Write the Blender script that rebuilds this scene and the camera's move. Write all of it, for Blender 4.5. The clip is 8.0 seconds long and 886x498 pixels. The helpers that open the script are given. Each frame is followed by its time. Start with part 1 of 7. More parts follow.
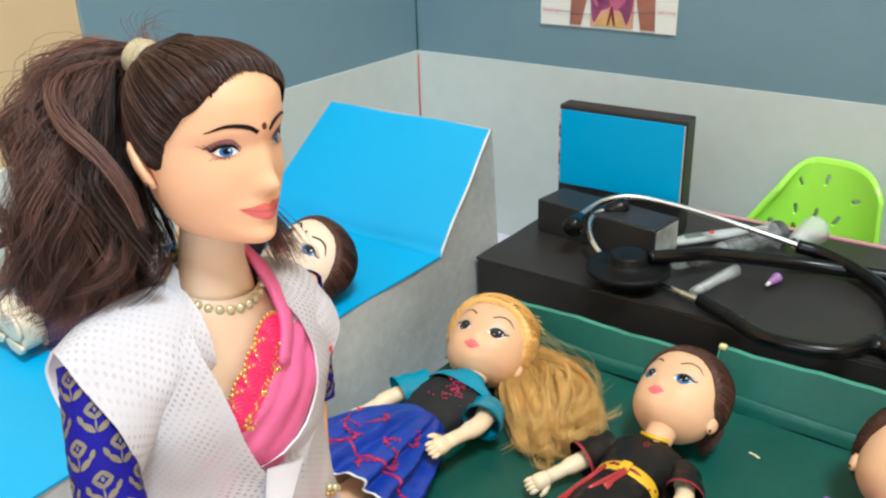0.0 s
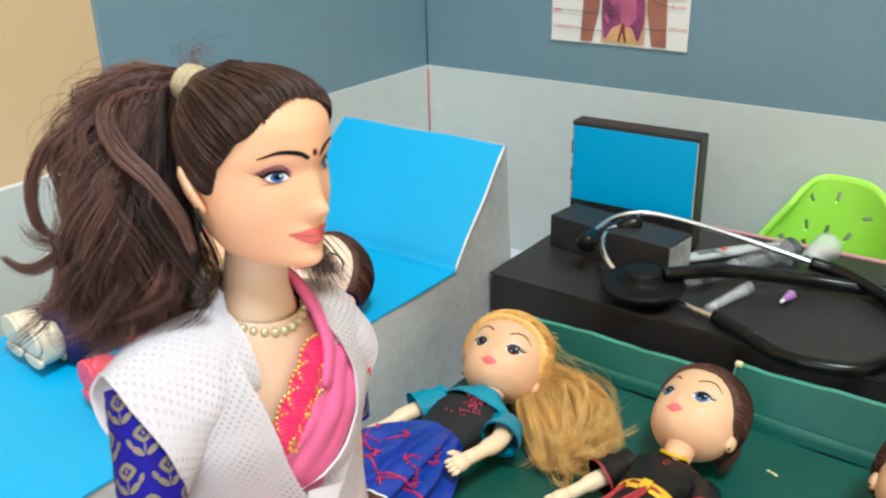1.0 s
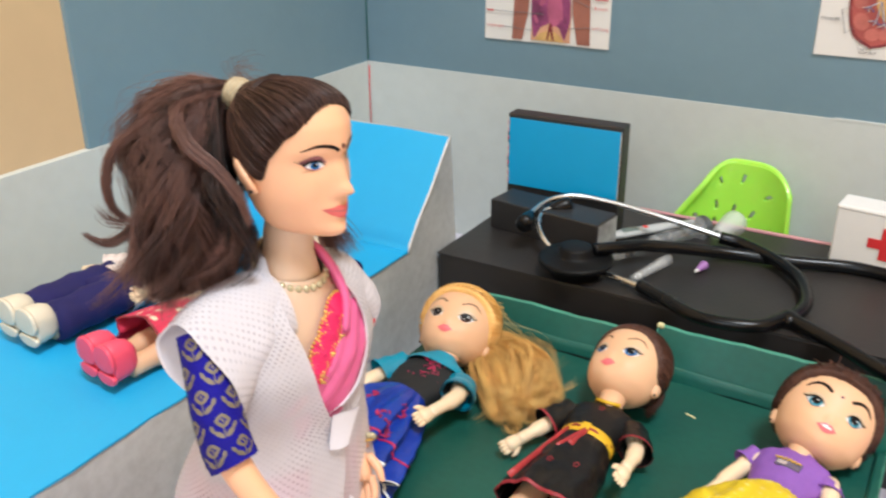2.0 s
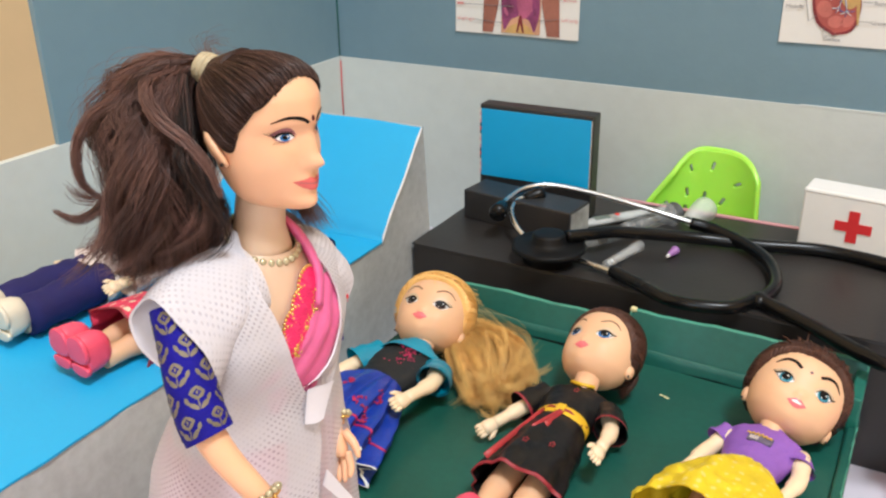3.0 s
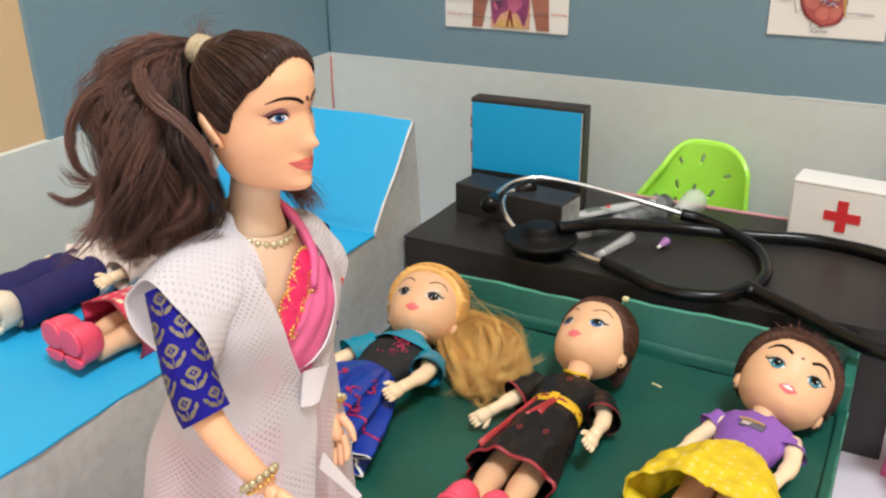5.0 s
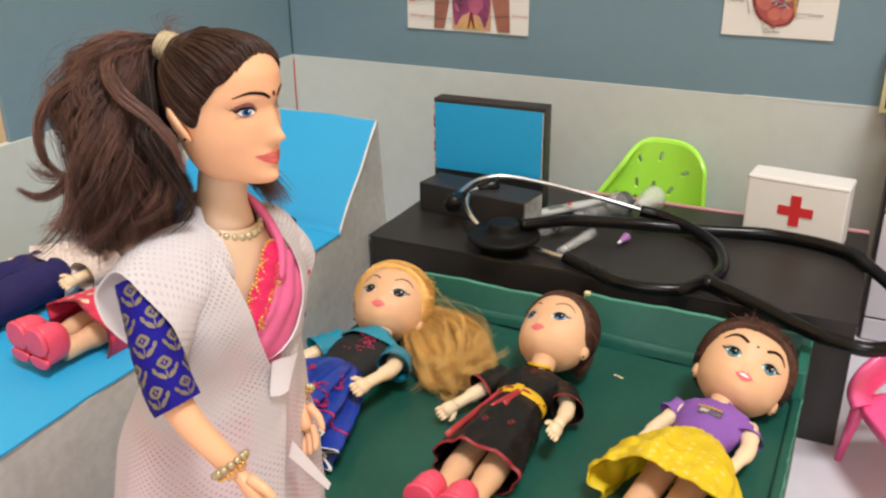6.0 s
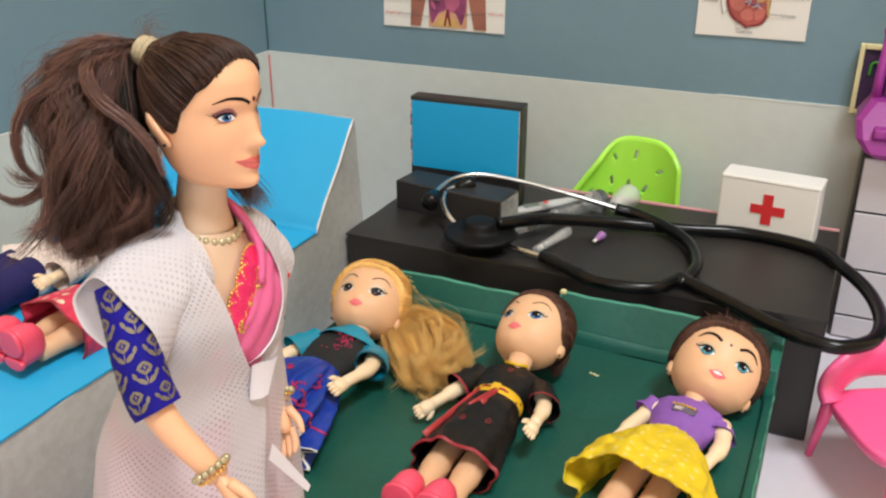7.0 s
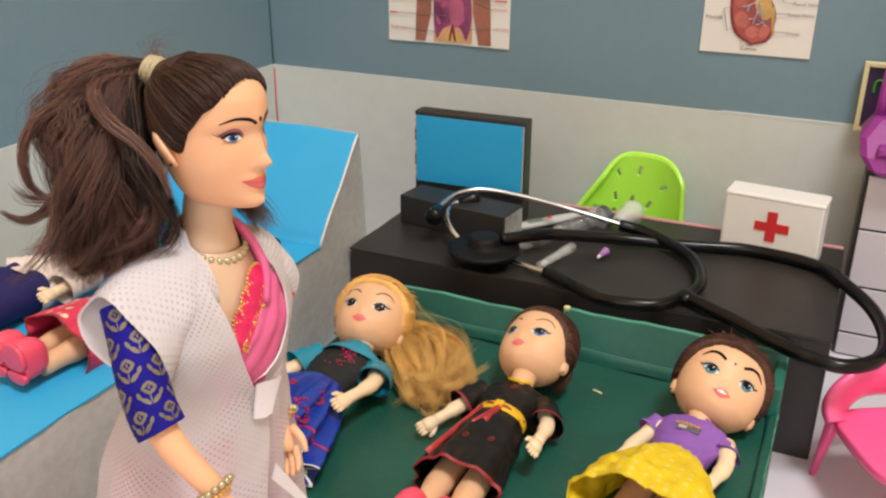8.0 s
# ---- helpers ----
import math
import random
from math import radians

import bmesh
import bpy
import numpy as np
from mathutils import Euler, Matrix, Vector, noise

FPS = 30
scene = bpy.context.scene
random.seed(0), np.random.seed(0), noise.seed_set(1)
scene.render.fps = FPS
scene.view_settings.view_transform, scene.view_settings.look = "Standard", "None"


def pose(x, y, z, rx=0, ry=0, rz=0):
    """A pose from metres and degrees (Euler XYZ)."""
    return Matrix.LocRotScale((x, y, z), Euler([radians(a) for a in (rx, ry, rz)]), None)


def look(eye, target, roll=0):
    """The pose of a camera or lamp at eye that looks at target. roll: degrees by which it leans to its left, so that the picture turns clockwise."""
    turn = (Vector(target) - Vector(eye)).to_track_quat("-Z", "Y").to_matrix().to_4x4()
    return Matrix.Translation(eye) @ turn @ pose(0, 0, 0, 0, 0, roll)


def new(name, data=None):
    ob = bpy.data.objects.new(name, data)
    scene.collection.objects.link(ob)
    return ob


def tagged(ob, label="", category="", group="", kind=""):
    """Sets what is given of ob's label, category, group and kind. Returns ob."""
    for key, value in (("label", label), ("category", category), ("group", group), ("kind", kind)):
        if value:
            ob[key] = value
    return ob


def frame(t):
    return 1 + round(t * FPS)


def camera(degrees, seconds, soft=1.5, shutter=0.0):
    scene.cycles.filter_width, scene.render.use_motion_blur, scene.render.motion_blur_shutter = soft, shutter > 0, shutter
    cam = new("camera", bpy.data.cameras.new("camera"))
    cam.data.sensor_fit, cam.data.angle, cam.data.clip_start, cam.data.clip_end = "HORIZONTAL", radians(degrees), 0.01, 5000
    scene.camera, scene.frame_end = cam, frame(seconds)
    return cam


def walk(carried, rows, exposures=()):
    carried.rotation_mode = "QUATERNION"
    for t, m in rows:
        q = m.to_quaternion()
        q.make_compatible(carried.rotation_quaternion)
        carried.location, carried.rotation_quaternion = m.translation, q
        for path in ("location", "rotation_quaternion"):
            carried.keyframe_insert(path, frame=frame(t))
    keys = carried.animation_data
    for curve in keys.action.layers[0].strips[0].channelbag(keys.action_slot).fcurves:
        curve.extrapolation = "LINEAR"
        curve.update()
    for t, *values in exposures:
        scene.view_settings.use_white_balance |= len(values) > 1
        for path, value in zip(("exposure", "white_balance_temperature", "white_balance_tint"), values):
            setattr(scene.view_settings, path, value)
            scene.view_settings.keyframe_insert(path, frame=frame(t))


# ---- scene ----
# ---- path: seconds, eye x y z, yaw, pitch, roll
cam = camera(52.86, 8.0, soft=2.3, shutter=0.5)
ROWS = [
    (0, 0.2898, 0.1053, 0.2934, 36.75, -23.76, -1.74),
    (0.5, 0.2906, 0.1041, 0.2947, 36.70, -23.45, -1.65),
    (1, 0.2823, 0.0996, 0.2968, 36.56, -23.09, -1.41),
    (1.5, 0.2837, 0.0695, 0.3051, 34.60, -23.25, -1.05),
    (2, 0.2955, 0.0494, 0.3127, 31.14, -23.82, -0.49),
    (2.2, 0.2995, 0.0490, 0.3114, 30.38, -23.87, -0.49),
    (3.5, 0.2991, 0.0435, 0.3036, 29.39, -23.61, -0.82),
    (4, 0.2974, 0.0439, 0.3016, 29.43, -23.73, -0.73),
    (4.5, 0.2980, 0.0436, 0.3018, 29.37, -23.73, -0.90),
    (6, 0.3036, 0.0349, 0.3010, 26.32, -23.36, -0.70),
    (6.5, 0.3040, 0.0322, 0.3018, 25.16, -23.66, -0.48),
    (7, 0.3028, 0.0338, 0.3044, 24.57, -23.77, -0.03),
    (7.5, 0.3007, 0.0332, 0.3062, 24.47, -23.27, 0.29),
    (8, 0.3016, 0.0345, 0.3067, 24.74, -23.06, 0.28),
]
walk(cam, [(t, pose(x, y, z, 90 + pitch, 0, yaw) @ pose(0, 0, 0, 0, 0, roll)) for t, x, y, z, yaw, pitch, roll in ROWS],
     [(0.0, 0.15, 5550, -2), (1.0, 0.15, 5550, -2), (2.0, 0.10, 5850, 6), (4.5, 0.04, 5900, 5), (6.0, -0.08, 6350, 8), (7.0, -0.08, 6150, 5), (8.0, -0.14, 6500, 9)])
# ---- end of path

# ---- world and lights
world = bpy.data.worlds.new("world")
scene.world = world
world.use_nodes = True
sky = world.node_tree.nodes.new("ShaderNodeTexSky")
sky.sky_type, sky.sun_disc = "NISHITA", False
sky.sun_elevation, sky.sun_rotation = radians(40), radians(200)
wbg = world.node_tree.nodes["Background"]
wbg.inputs[1].default_value = 0.10
world.node_tree.links.new(sky.outputs[0], wbg.inputs[0])


def area_lamp(name, m, sx, sy, watts, colour):
    data = bpy.data.lights.new(name, "AREA")
    data.shape, data.size, data.size_y, data.energy, data.color = "RECTANGLE", sx, sy, watts, colour
    ob = new(name, data)
    ob.matrix_world = m
    return ob


# daylight in the window opening behind the camera, and the ceiling panel
area_lamp("window_daylight", look((0.75, -2.12, 1.45), (0.1, 0.5, 0.2)), 1.3, 1.1, 16, (0.93, 0.97, 1.0))
area_lamp("ceiling_panel_light", look((1.00, -0.28, 2.50), (1.00, -0.28, 0)), 0.58, 0.58, 60, (1.0, 0.98, 0.97))
scene.view_settings.exposure = 0.0


# ---- materials
def nodes_of(name):
    m = bpy.data.materials.new(name)
    m.use_nodes = True
    return m, m.node_tree.nodes, m.node_tree.links, m.node_tree.nodes["Principled BSDF"]


def mat(name, colour, rough=0.6, vary=0.08, scale=60.0, bump=0.0, bscale=600.0, metal=0.0, coat=0.0, sss=0.0, spec=0.5, trans=0.0, alpha=1.0, mottled=0.0, sheen=0.0):
    """Colour varied at two scales with a fine relief; sizes in metres of the object's own space."""
    m, n, l, b = nodes_of(name)
    co = n.new("ShaderNodeTexCoord")
    big, small = n.new("ShaderNodeTexNoise"), n.new("ShaderNodeTexNoise")
    big.inputs["Scale"].default_value, big.inputs["Detail"].default_value = scale * 0.35, 5
    small.inputs["Scale"].default_value, small.inputs["Detail"].default_value = scale * 6, 3
    l.new(co.outputs["Object"], big.inputs["Vector"])
    l.new(co.outputs["Object"], small.inputs["Vector"])
    add = n.new("ShaderNodeMath")
    add.operation = "MULTIPLY_ADD"
    add.inputs[1].default_value = 0.35
    l.new(small.outputs[0], add.inputs[0])
    l.new(big.outputs[0], add.inputs[2])
    ramp = n.new("ShaderNodeMapRange")
    ramp.inputs[1].default_value, ramp.inputs[2].default_value = 0.42, 0.92
    ramp.inputs[3].default_value, ramp.inputs[4].default_value = 1 - vary - mottled, 1 + vary
    l.new(add.outputs[0], ramp.inputs[0])
    mul = n.new("ShaderNodeMix")
    mul.data_type, mul.blend_type = "RGBA", "MULTIPLY"
    mul.inputs[0].default_value = 1.0
    mul.inputs[6].default_value = (*colour, 1)
    l.new(ramp.outputs[0], mul.inputs[7])
    l.new(mul.outputs[2], b.inputs["Base Color"])
    rr = n.new("ShaderNodeMapRange")
    rr.inputs[3].default_value, rr.inputs[4].default_value = max(0.02, rough - 0.08), min(1, rough + 0.08)
    l.new(big.outputs[0], rr.inputs[0])
    l.new(rr.outputs[0], b.inputs["Roughness"])
    b.inputs["Metallic"].default_value = metal
    b.inputs["Specular IOR Level"].default_value = spec
    b.inputs["Coat Weight"].default_value = coat
    b.inputs["Coat Roughness"].default_value = 0.15
    b.inputs["Sheen Weight"].default_value = sheen
    b.inputs["Subsurface Weight"].default_value = sss
    b.inputs["Subsurface Radius"].default_value = (0.004, 0.0018, 0.001)
    b.inputs["Subsurface Scale"].default_value = 1.0
    b.inputs["Transmission Weight"].default_value = trans
    b.inputs["Alpha"].default_value = alpha
    if bump:
        t = n.new("ShaderNodeTexNoise")
        t.inputs["Scale"].default_value, t.inputs["Detail"].default_value = bscale, 4
        l.new(co.outputs["Object"], t.inputs["Vector"])
        bp = n.new("ShaderNodeBump")
        bp.inputs["Strength"].default_value, bp.inputs["Distance"].default_value = bump, 0.0006
        l.new(t.outputs[0], bp.inputs["Height"])
        l.new(bp.outputs[0], b.inputs["Normal"])
    return m


CREAM = mat("cream_wall_paint", (0.72, 0.55, 0.33), 0.7, 0.05, 6, 0.3, 200)
ROOMWHITE = mat("ceiling_paint", (0.8, 0.79, 0.76), 0.8, 0.03, 4)
ROOMFLOOR = mat("floor_tile_glaze", (0.55, 0.52, 0.48), 0.35, 0.05, 5)
SHEET = mat("white_floor_sheet", (0.66, 0.63, 0.69), 0.45, 0.05, 14, 0.15, 90)
WALLBLUE = mat("slate_blue_wall_paper", (0.170, 0.268, 0.325), 0.55, 0.06, 14, 0.25, 260)
WALLGREY = mat("pale_grey_wall_paper", (0.61, 0.645, 0.615), 0.6, 0.05, 16, 0.25, 260, mottled=0.05)
BEDGREY = mat("mottled_grey_card", (0.60, 0.62, 0.62), 0.6, 0.08, 34, 0.25, 300, mottled=0.30)
BEDBLUE = mat("sky_blue_paper", (0.032, 0.38, 0.72), 0.5, 0.04, 20, 0.18, 300)
SCREENBLUE = mat("screen_blue_paper", (0.022, 0.37, 0.72), 0.4, 0.05, 20, 0.15, 300)
BLACKCARD = mat("brown_black_card", (0.0200, 0.0175, 0.0165), 0.46, 0.16, 30, 0.25, 350, spec=0.6)
CARDEDGE = mat("raw_card_edge", (0.62, 0.56, 0.46), 0.8, 0.12, 120)
RAWEND = mat("raw_grey_card", (0.36, 0.36, 0.34), 0.8, 0.30, 220, 0.5, 400, mottled=0.35)
WHITEPAPER = mat("white_paper", (0.78, 0.77, 0.74), 0.6, 0.03, 40, 0.12, 300)
PINKCARD = mat("dusty_pink_card", (0.62, 0.30, 0.31), 0.6, 0.07, 60)
GREENPANEL = mat("green_headboard_paper", (0.010, 0.108, 0.082), 0.5, 0.14, 40, 0.45, 140, mottled=0.16)
GREENCARD = mat("bottle_green_paper", (0.0070, 0.083, 0.061), 0.5, 0.12, 40, 0.45, 160, mottled=0.16)
GREENLITE = mat("worn_green_paper", (0.017, 0.162, 0.116), 0.5, 0.12, 60, 0.5, 120, mottled=0.20)
GREENWORN = mat("rubbed_pale_green_paper", (0.07, 0.27, 0.19), 0.6, 0.25, 120, 0.3, 300)
REDPRINT = mat("red_print", (0.60, 0.025, 0.03), 0.5, 0.05, 100)
RUBBER = mat("black_rubber_tube", (0.004, 0.004, 0.0045), 0.24, 0.10, 60, 0.04, 500, spec=0.28)
BLACKPLASTIC = mat("black_plastic", (0.008, 0.008, 0.0085), 0.40, 0.12, 90, 0.08, 700, spec=0.36)
STEEL = mat("polished_steel", (0.62, 0.62, 0.61), 0.27, 0.05, 60, metal=1.0)
LIME = mat("lime_green_plastic", (0.45, 0.88, 0.085), 0.20, 0.03, 30, 0.03, 200, coat=0.6, sss=0.3)
HOTPINK = mat("hot_pink_plastic", (0.92, 0.12, 0.34), 0.3, 0.04, 30, 0.03, 200, coat=0.3)
PURPLE = mat("purple_translucent_plastic", (0.40, 0.045, 0.36), 0.42, 0.06, 60, 0.0, 200, trans=0.25, spec=0.4)
CABWHITE = mat("white_drawer_front", (0.60, 0.58, 0.62), 0.4, 0.04, 30, 0.08, 200)
YELLOWFRAME = mat("pale_yellow_frame", (0.78, 0.70, 0.38), 0.5, 0.05, 60)
BOARD = mat("dark_violet_board", (0.035, 0.012, 0.06), 0.5, 0.1, 60)
GREENPAINT = mat("green_paint", (0.05, 0.30, 0.03), 0.5, 0.05, 60)


# ---- mesh building
class Builder:
    """Collects pieces, each with a material, into one mesh."""

    def __init__(self):
        self.v, self.f, self.k, self.s, self.mats, self.cloth = [], [], [], [], [], {}

    def slot(self, material):
        if material not in self.mats:
            self.mats.append(material)
        return self.mats.index(material)

    def add(self, verts, faces, material, smooth=True, m=None):
        base, k = len(self.v), self.slot(material)
        self.v.extend([(m @ Vector(p)) if m else Vector(p) for p in verts])
        for f in faces:
            self.f.append([base + i for i in f])
            self.k.append(k)
            self.s.append(smooth)

    def add_bm(self, bm, material, smooth=False, m=None):
        bm.verts.index_update()
        self.add([v.co.copy() for v in bm.verts], [[v.index for v in f.verts] for f in bm.faces], material, smooth, m)
        bm.free()

    def box(self, lo, hi, material, bevel=0.0008, segs=2, m=None):
        bm = bmesh.new()
        bmesh.ops.create_cube(bm, size=1)
        for v in bm.verts:
            v.co = Vector([(a + b) / 2 + c * (b - a) for a, b, c in zip(lo, hi, v.co)])
        if bevel:
            bmesh.ops.bevel(bm, geom=list(bm.edges), offset=bevel, segments=segs, affect="EDGES", profile=0.5)
        self.add_bm(bm, material, False, m)

    def loft(self, rings, material, closed=True, caps=True, smooth=True, m=None, weave=None):
        """weave: lengths in metres of one step across and one along the cloth."""
        n = len(rings[0])
        if weave:
            for i in range(len(rings)):
                for j in range(n):
                    self.cloth[len(self.v) + i * n + j] = (weave[0] * j, weave[1] * i, 0.0)
        verts = [p for r in rings for p in r]
        faces = []
        for i in range(len(rings) - 1):
            for j in range(n if closed else n - 1):
                a, b = i * n + j, i * n + (j + 1) % n
                faces.append((a, b, b + n, a + n))
        if caps and closed:
            faces.append(tuple(reversed(range(n))))
            faces.append(tuple(range((len(rings) - 1) * n, len(rings) * n)))
        self.add(verts, faces, material, smooth, m)

    def tube(self, pts, radii, material, n=8, m=None, flat=1.0, caps=True):
        pts = [Vector(p) for p in pts]
        if not isinstance(radii, (list, tuple)):
            radii = [radii] * len(pts)
        rings, side = [], None
        for i, p in enumerate(pts):
            d = (pts[min(i + 1, len(pts) - 1)] - pts[max(i - 1, 0)])
            d = d.normalized() if d.length > 1e-9 else Vector((0, 0, 1))
            if side is None:
                side = d.orthogonal().normalized()
            side = (side - d * side.dot(d))
            side = side.normalized() if side.length > 1e-9 else d.orthogonal().normalized()
            up = d.cross(side)
            rings.append([p + radii[i] * (math.cos(a) * side + flat * math.sin(a) * up) for a in [2 * math.pi * k / n for k in range(n)]])
        self.loft(rings, material, True, caps, True, m)

    def ball(self, c, r, material, seg=16, rows=10, m=None):
        r = r if isinstance(r, (tuple, list)) else (r, r, r)
        rings = []
        for i in range(rows + 1):
            e = -math.pi / 2 + math.pi * (0.02 + 0.96 * i / rows)
            rings.append([(c[0] + r[0] * math.cos(e) * math.cos(a), c[1] + r[1] * math.cos(e) * math.sin(a), c[2] + r[2] * math.sin(e)) for a in [2 * math.pi * k / seg for k in range(seg)]])
        self.loft(rings, material, True, True, True, m)

    def make(self, name, parent=None, label="", m=None):
        mesh = bpy.data.meshes.new(name)
        mesh.from_pydata([tuple(p) for p in self.v], [], self.f)
        for x in self.mats:
            mesh.materials.append(x)
        mesh.polygons.foreach_set("material_index", self.k)
        mesh.polygons.foreach_set("use_smooth", self.s)
        if self.cloth:
            flat_co = np.zeros((len(self.v), 3), dtype=np.float32)
            flat_co[list(self.cloth)] = list(self.cloth.values())
            mesh.attributes.new("weave", "FLOAT_VECTOR", "POINT").data.foreach_set("vector", flat_co.ravel())
        mesh.update()
        ob = new(name, mesh)
        if parent:
            ob.parent = parent
        if m:
            ob.matrix_basis = m
        if label:
            ob["label"] = label
        return ob


def spline(pts, per=8):
    """A smooth curve through the points."""
    P = [Vector(p) for p in pts]
    P = [2 * P[0] - P[1]] + P + [2 * P[-1] - P[-2]]
    out = []
    for i in range(1, len(P) - 2):
        for k in range(per):
            t = k / per
            a, b, c, d = P[i - 1], P[i], P[i + 1], P[i + 2]
            out.append(0.5 * ((2 * b) + (c - a) * t + (2 * a - 5 * b + 4 * c - d) * t * t + (3 * b - a - 3 * c + d) * t ** 3))
    return out + [P[-2]]


def thing(name, m, label, category, group="", kind=""):
    ob = new(name)
    ob.empty_display_size = 0.02
    ob.matrix_basis = m
    return tagged(ob, label, category, group, kind)


def box_part(name, lo, hi, material, parent=None, label="", bevel=0.0008, m=None):
    b = Builder()
    b.box(lo, hi, material, bevel)
    return b.make(name, parent, label, m)


def structure(ob, label=""):
    return tagged(ob, label, "", "", "structure")


# ---- the room that holds the doll set
structure(box_part("room_floor", (-0.62, -2.3, -0.034), (2.5, 0.98, -0.004), ROOMFLOOR, bevel=0), "pale glazed room floor under the sheet")
structure(box_part("ground", (-0.50, -1.1, -0.004), (1.0, 0.80, 0.0), SHEET, bevel=0.0006), "white lilac-tinted sheet under the doll set")
structure(box_part("room_wall_west", (-0.62, -2.3, 0), (-0.52, 0.98, 2.6), CREAM, bevel=0), "cream painted room wall")
structure(box_part("room_wall_east", (2.4, -2.3, 0), (2.5, 0.98, 2.6), CREAM, bevel=0), "cream painted room wall")
structure(box_part("room_wall_north", (-0.52, 0.9, 0), (2.4, 0.98, 2.6), CREAM, bevel=0), "cream painted room wall")
b = Builder()
for lo, hi in (((-0.52, -2.3, 0), (2.4, -2.2, 0.9)), ((-0.52, -2.3, 2.0), (2.4, -2.2, 2.6)), ((-0.52, -2.3, 0.9), (0.1, -2.2, 2.0)), ((1.4, -2.3, 0.9), (2.4, -2.2, 2.0))):
    b.box(lo, hi, CREAM, 0)
structure(b.make("room_wall_south"), "cream painted room wall with a window opening")
structure(box_part("ceiling", (-0.62, -2.3, 2.6), (2.5, 0.98, 2.68), ROOMWHITE, bevel=0), "white room ceiling")
lamp = thing("ceiling_panel", pose(1.00, -0.28, 2.6), "square white ceiling light panel", "lamp")
box_part("lamp_frame", (-0.32, -0.32, -0.06), (0.32, 0.32, 0.0), ROOMWHITE, lamp, bevel=0.004)

# the set's walls: slate blue above, pale grey below
WX, WY, WZ, TOP = -0.169, 0.693, 0.1467, 0.42
structure(box_part("wall_north", (WX - 0.004, WY, WZ), (0.47, WY + 0.004, TOP), WALLBLUE, bevel=0.0003), "slate blue paper-covered back wall")
structure(box_part("wall_west", (WX - 0.004, 0.393, WZ), (WX, WY, TOP), WALLBLUE, bevel=0.0003), "slate blue paper-covered side wall, the east one added for shade")
b = Builder()
b.box((WX - 0.004, WY - 0.0006, 0), (0.47, WY + 0.0034, WZ), WALLGREY, 0.0003)
b.box((0.219, WY - 0.0008, WZ - 0.0012), (0.47, WY + 0.0030, WZ + 0.0008), WALLGREY, 0.0002)
structure(b.make("wall_panel_north"), "pale grey paper band along the back wall")
structure(box_part("wall_panel_west", (WX - 0.0046, 0.05, 0), (WX + 0.0008, WY - 0.0012, WZ), WALLGREY, bevel=0.0003), "pale grey paper band along the side wall")
# added out of view to cast shade on the back wall's right end
structure(box_part("shade_wall_east", (0.45, 0.56, 0), (0.454, WY + 0.004, 0.56), WALLBLUE, bevel=0.0003), "slate blue paper-covered side wall, the east one added for shade")
b = Builder()
b.tube([(WX + 0.0014, WY - 0.0014, 0.07), (WX + 0.0011, WY - 0.0016, 0.115), (WX + 0.0014, WY - 0.0012, 0.143)], 0.0005, REDPRINT, 5)
b.tube([(WX + 0.0006, WY - 0.0008, 0.148), (WX + 0.0008, WY - 0.0010, 0.2), (WX + 0.0006, WY - 0.0008, TOP)], 0.0005, GREENLITE, 5)
structure(b.make("trim"), "thin red and green paper edges in the wall corner")

# ---- the bed with its raised back
BX0, BX1, BZ, BY0, BYB, BYT, BTZ = -0.125, 0.0175, 0.089, 0.12, 0.468, 0.517, 0.150


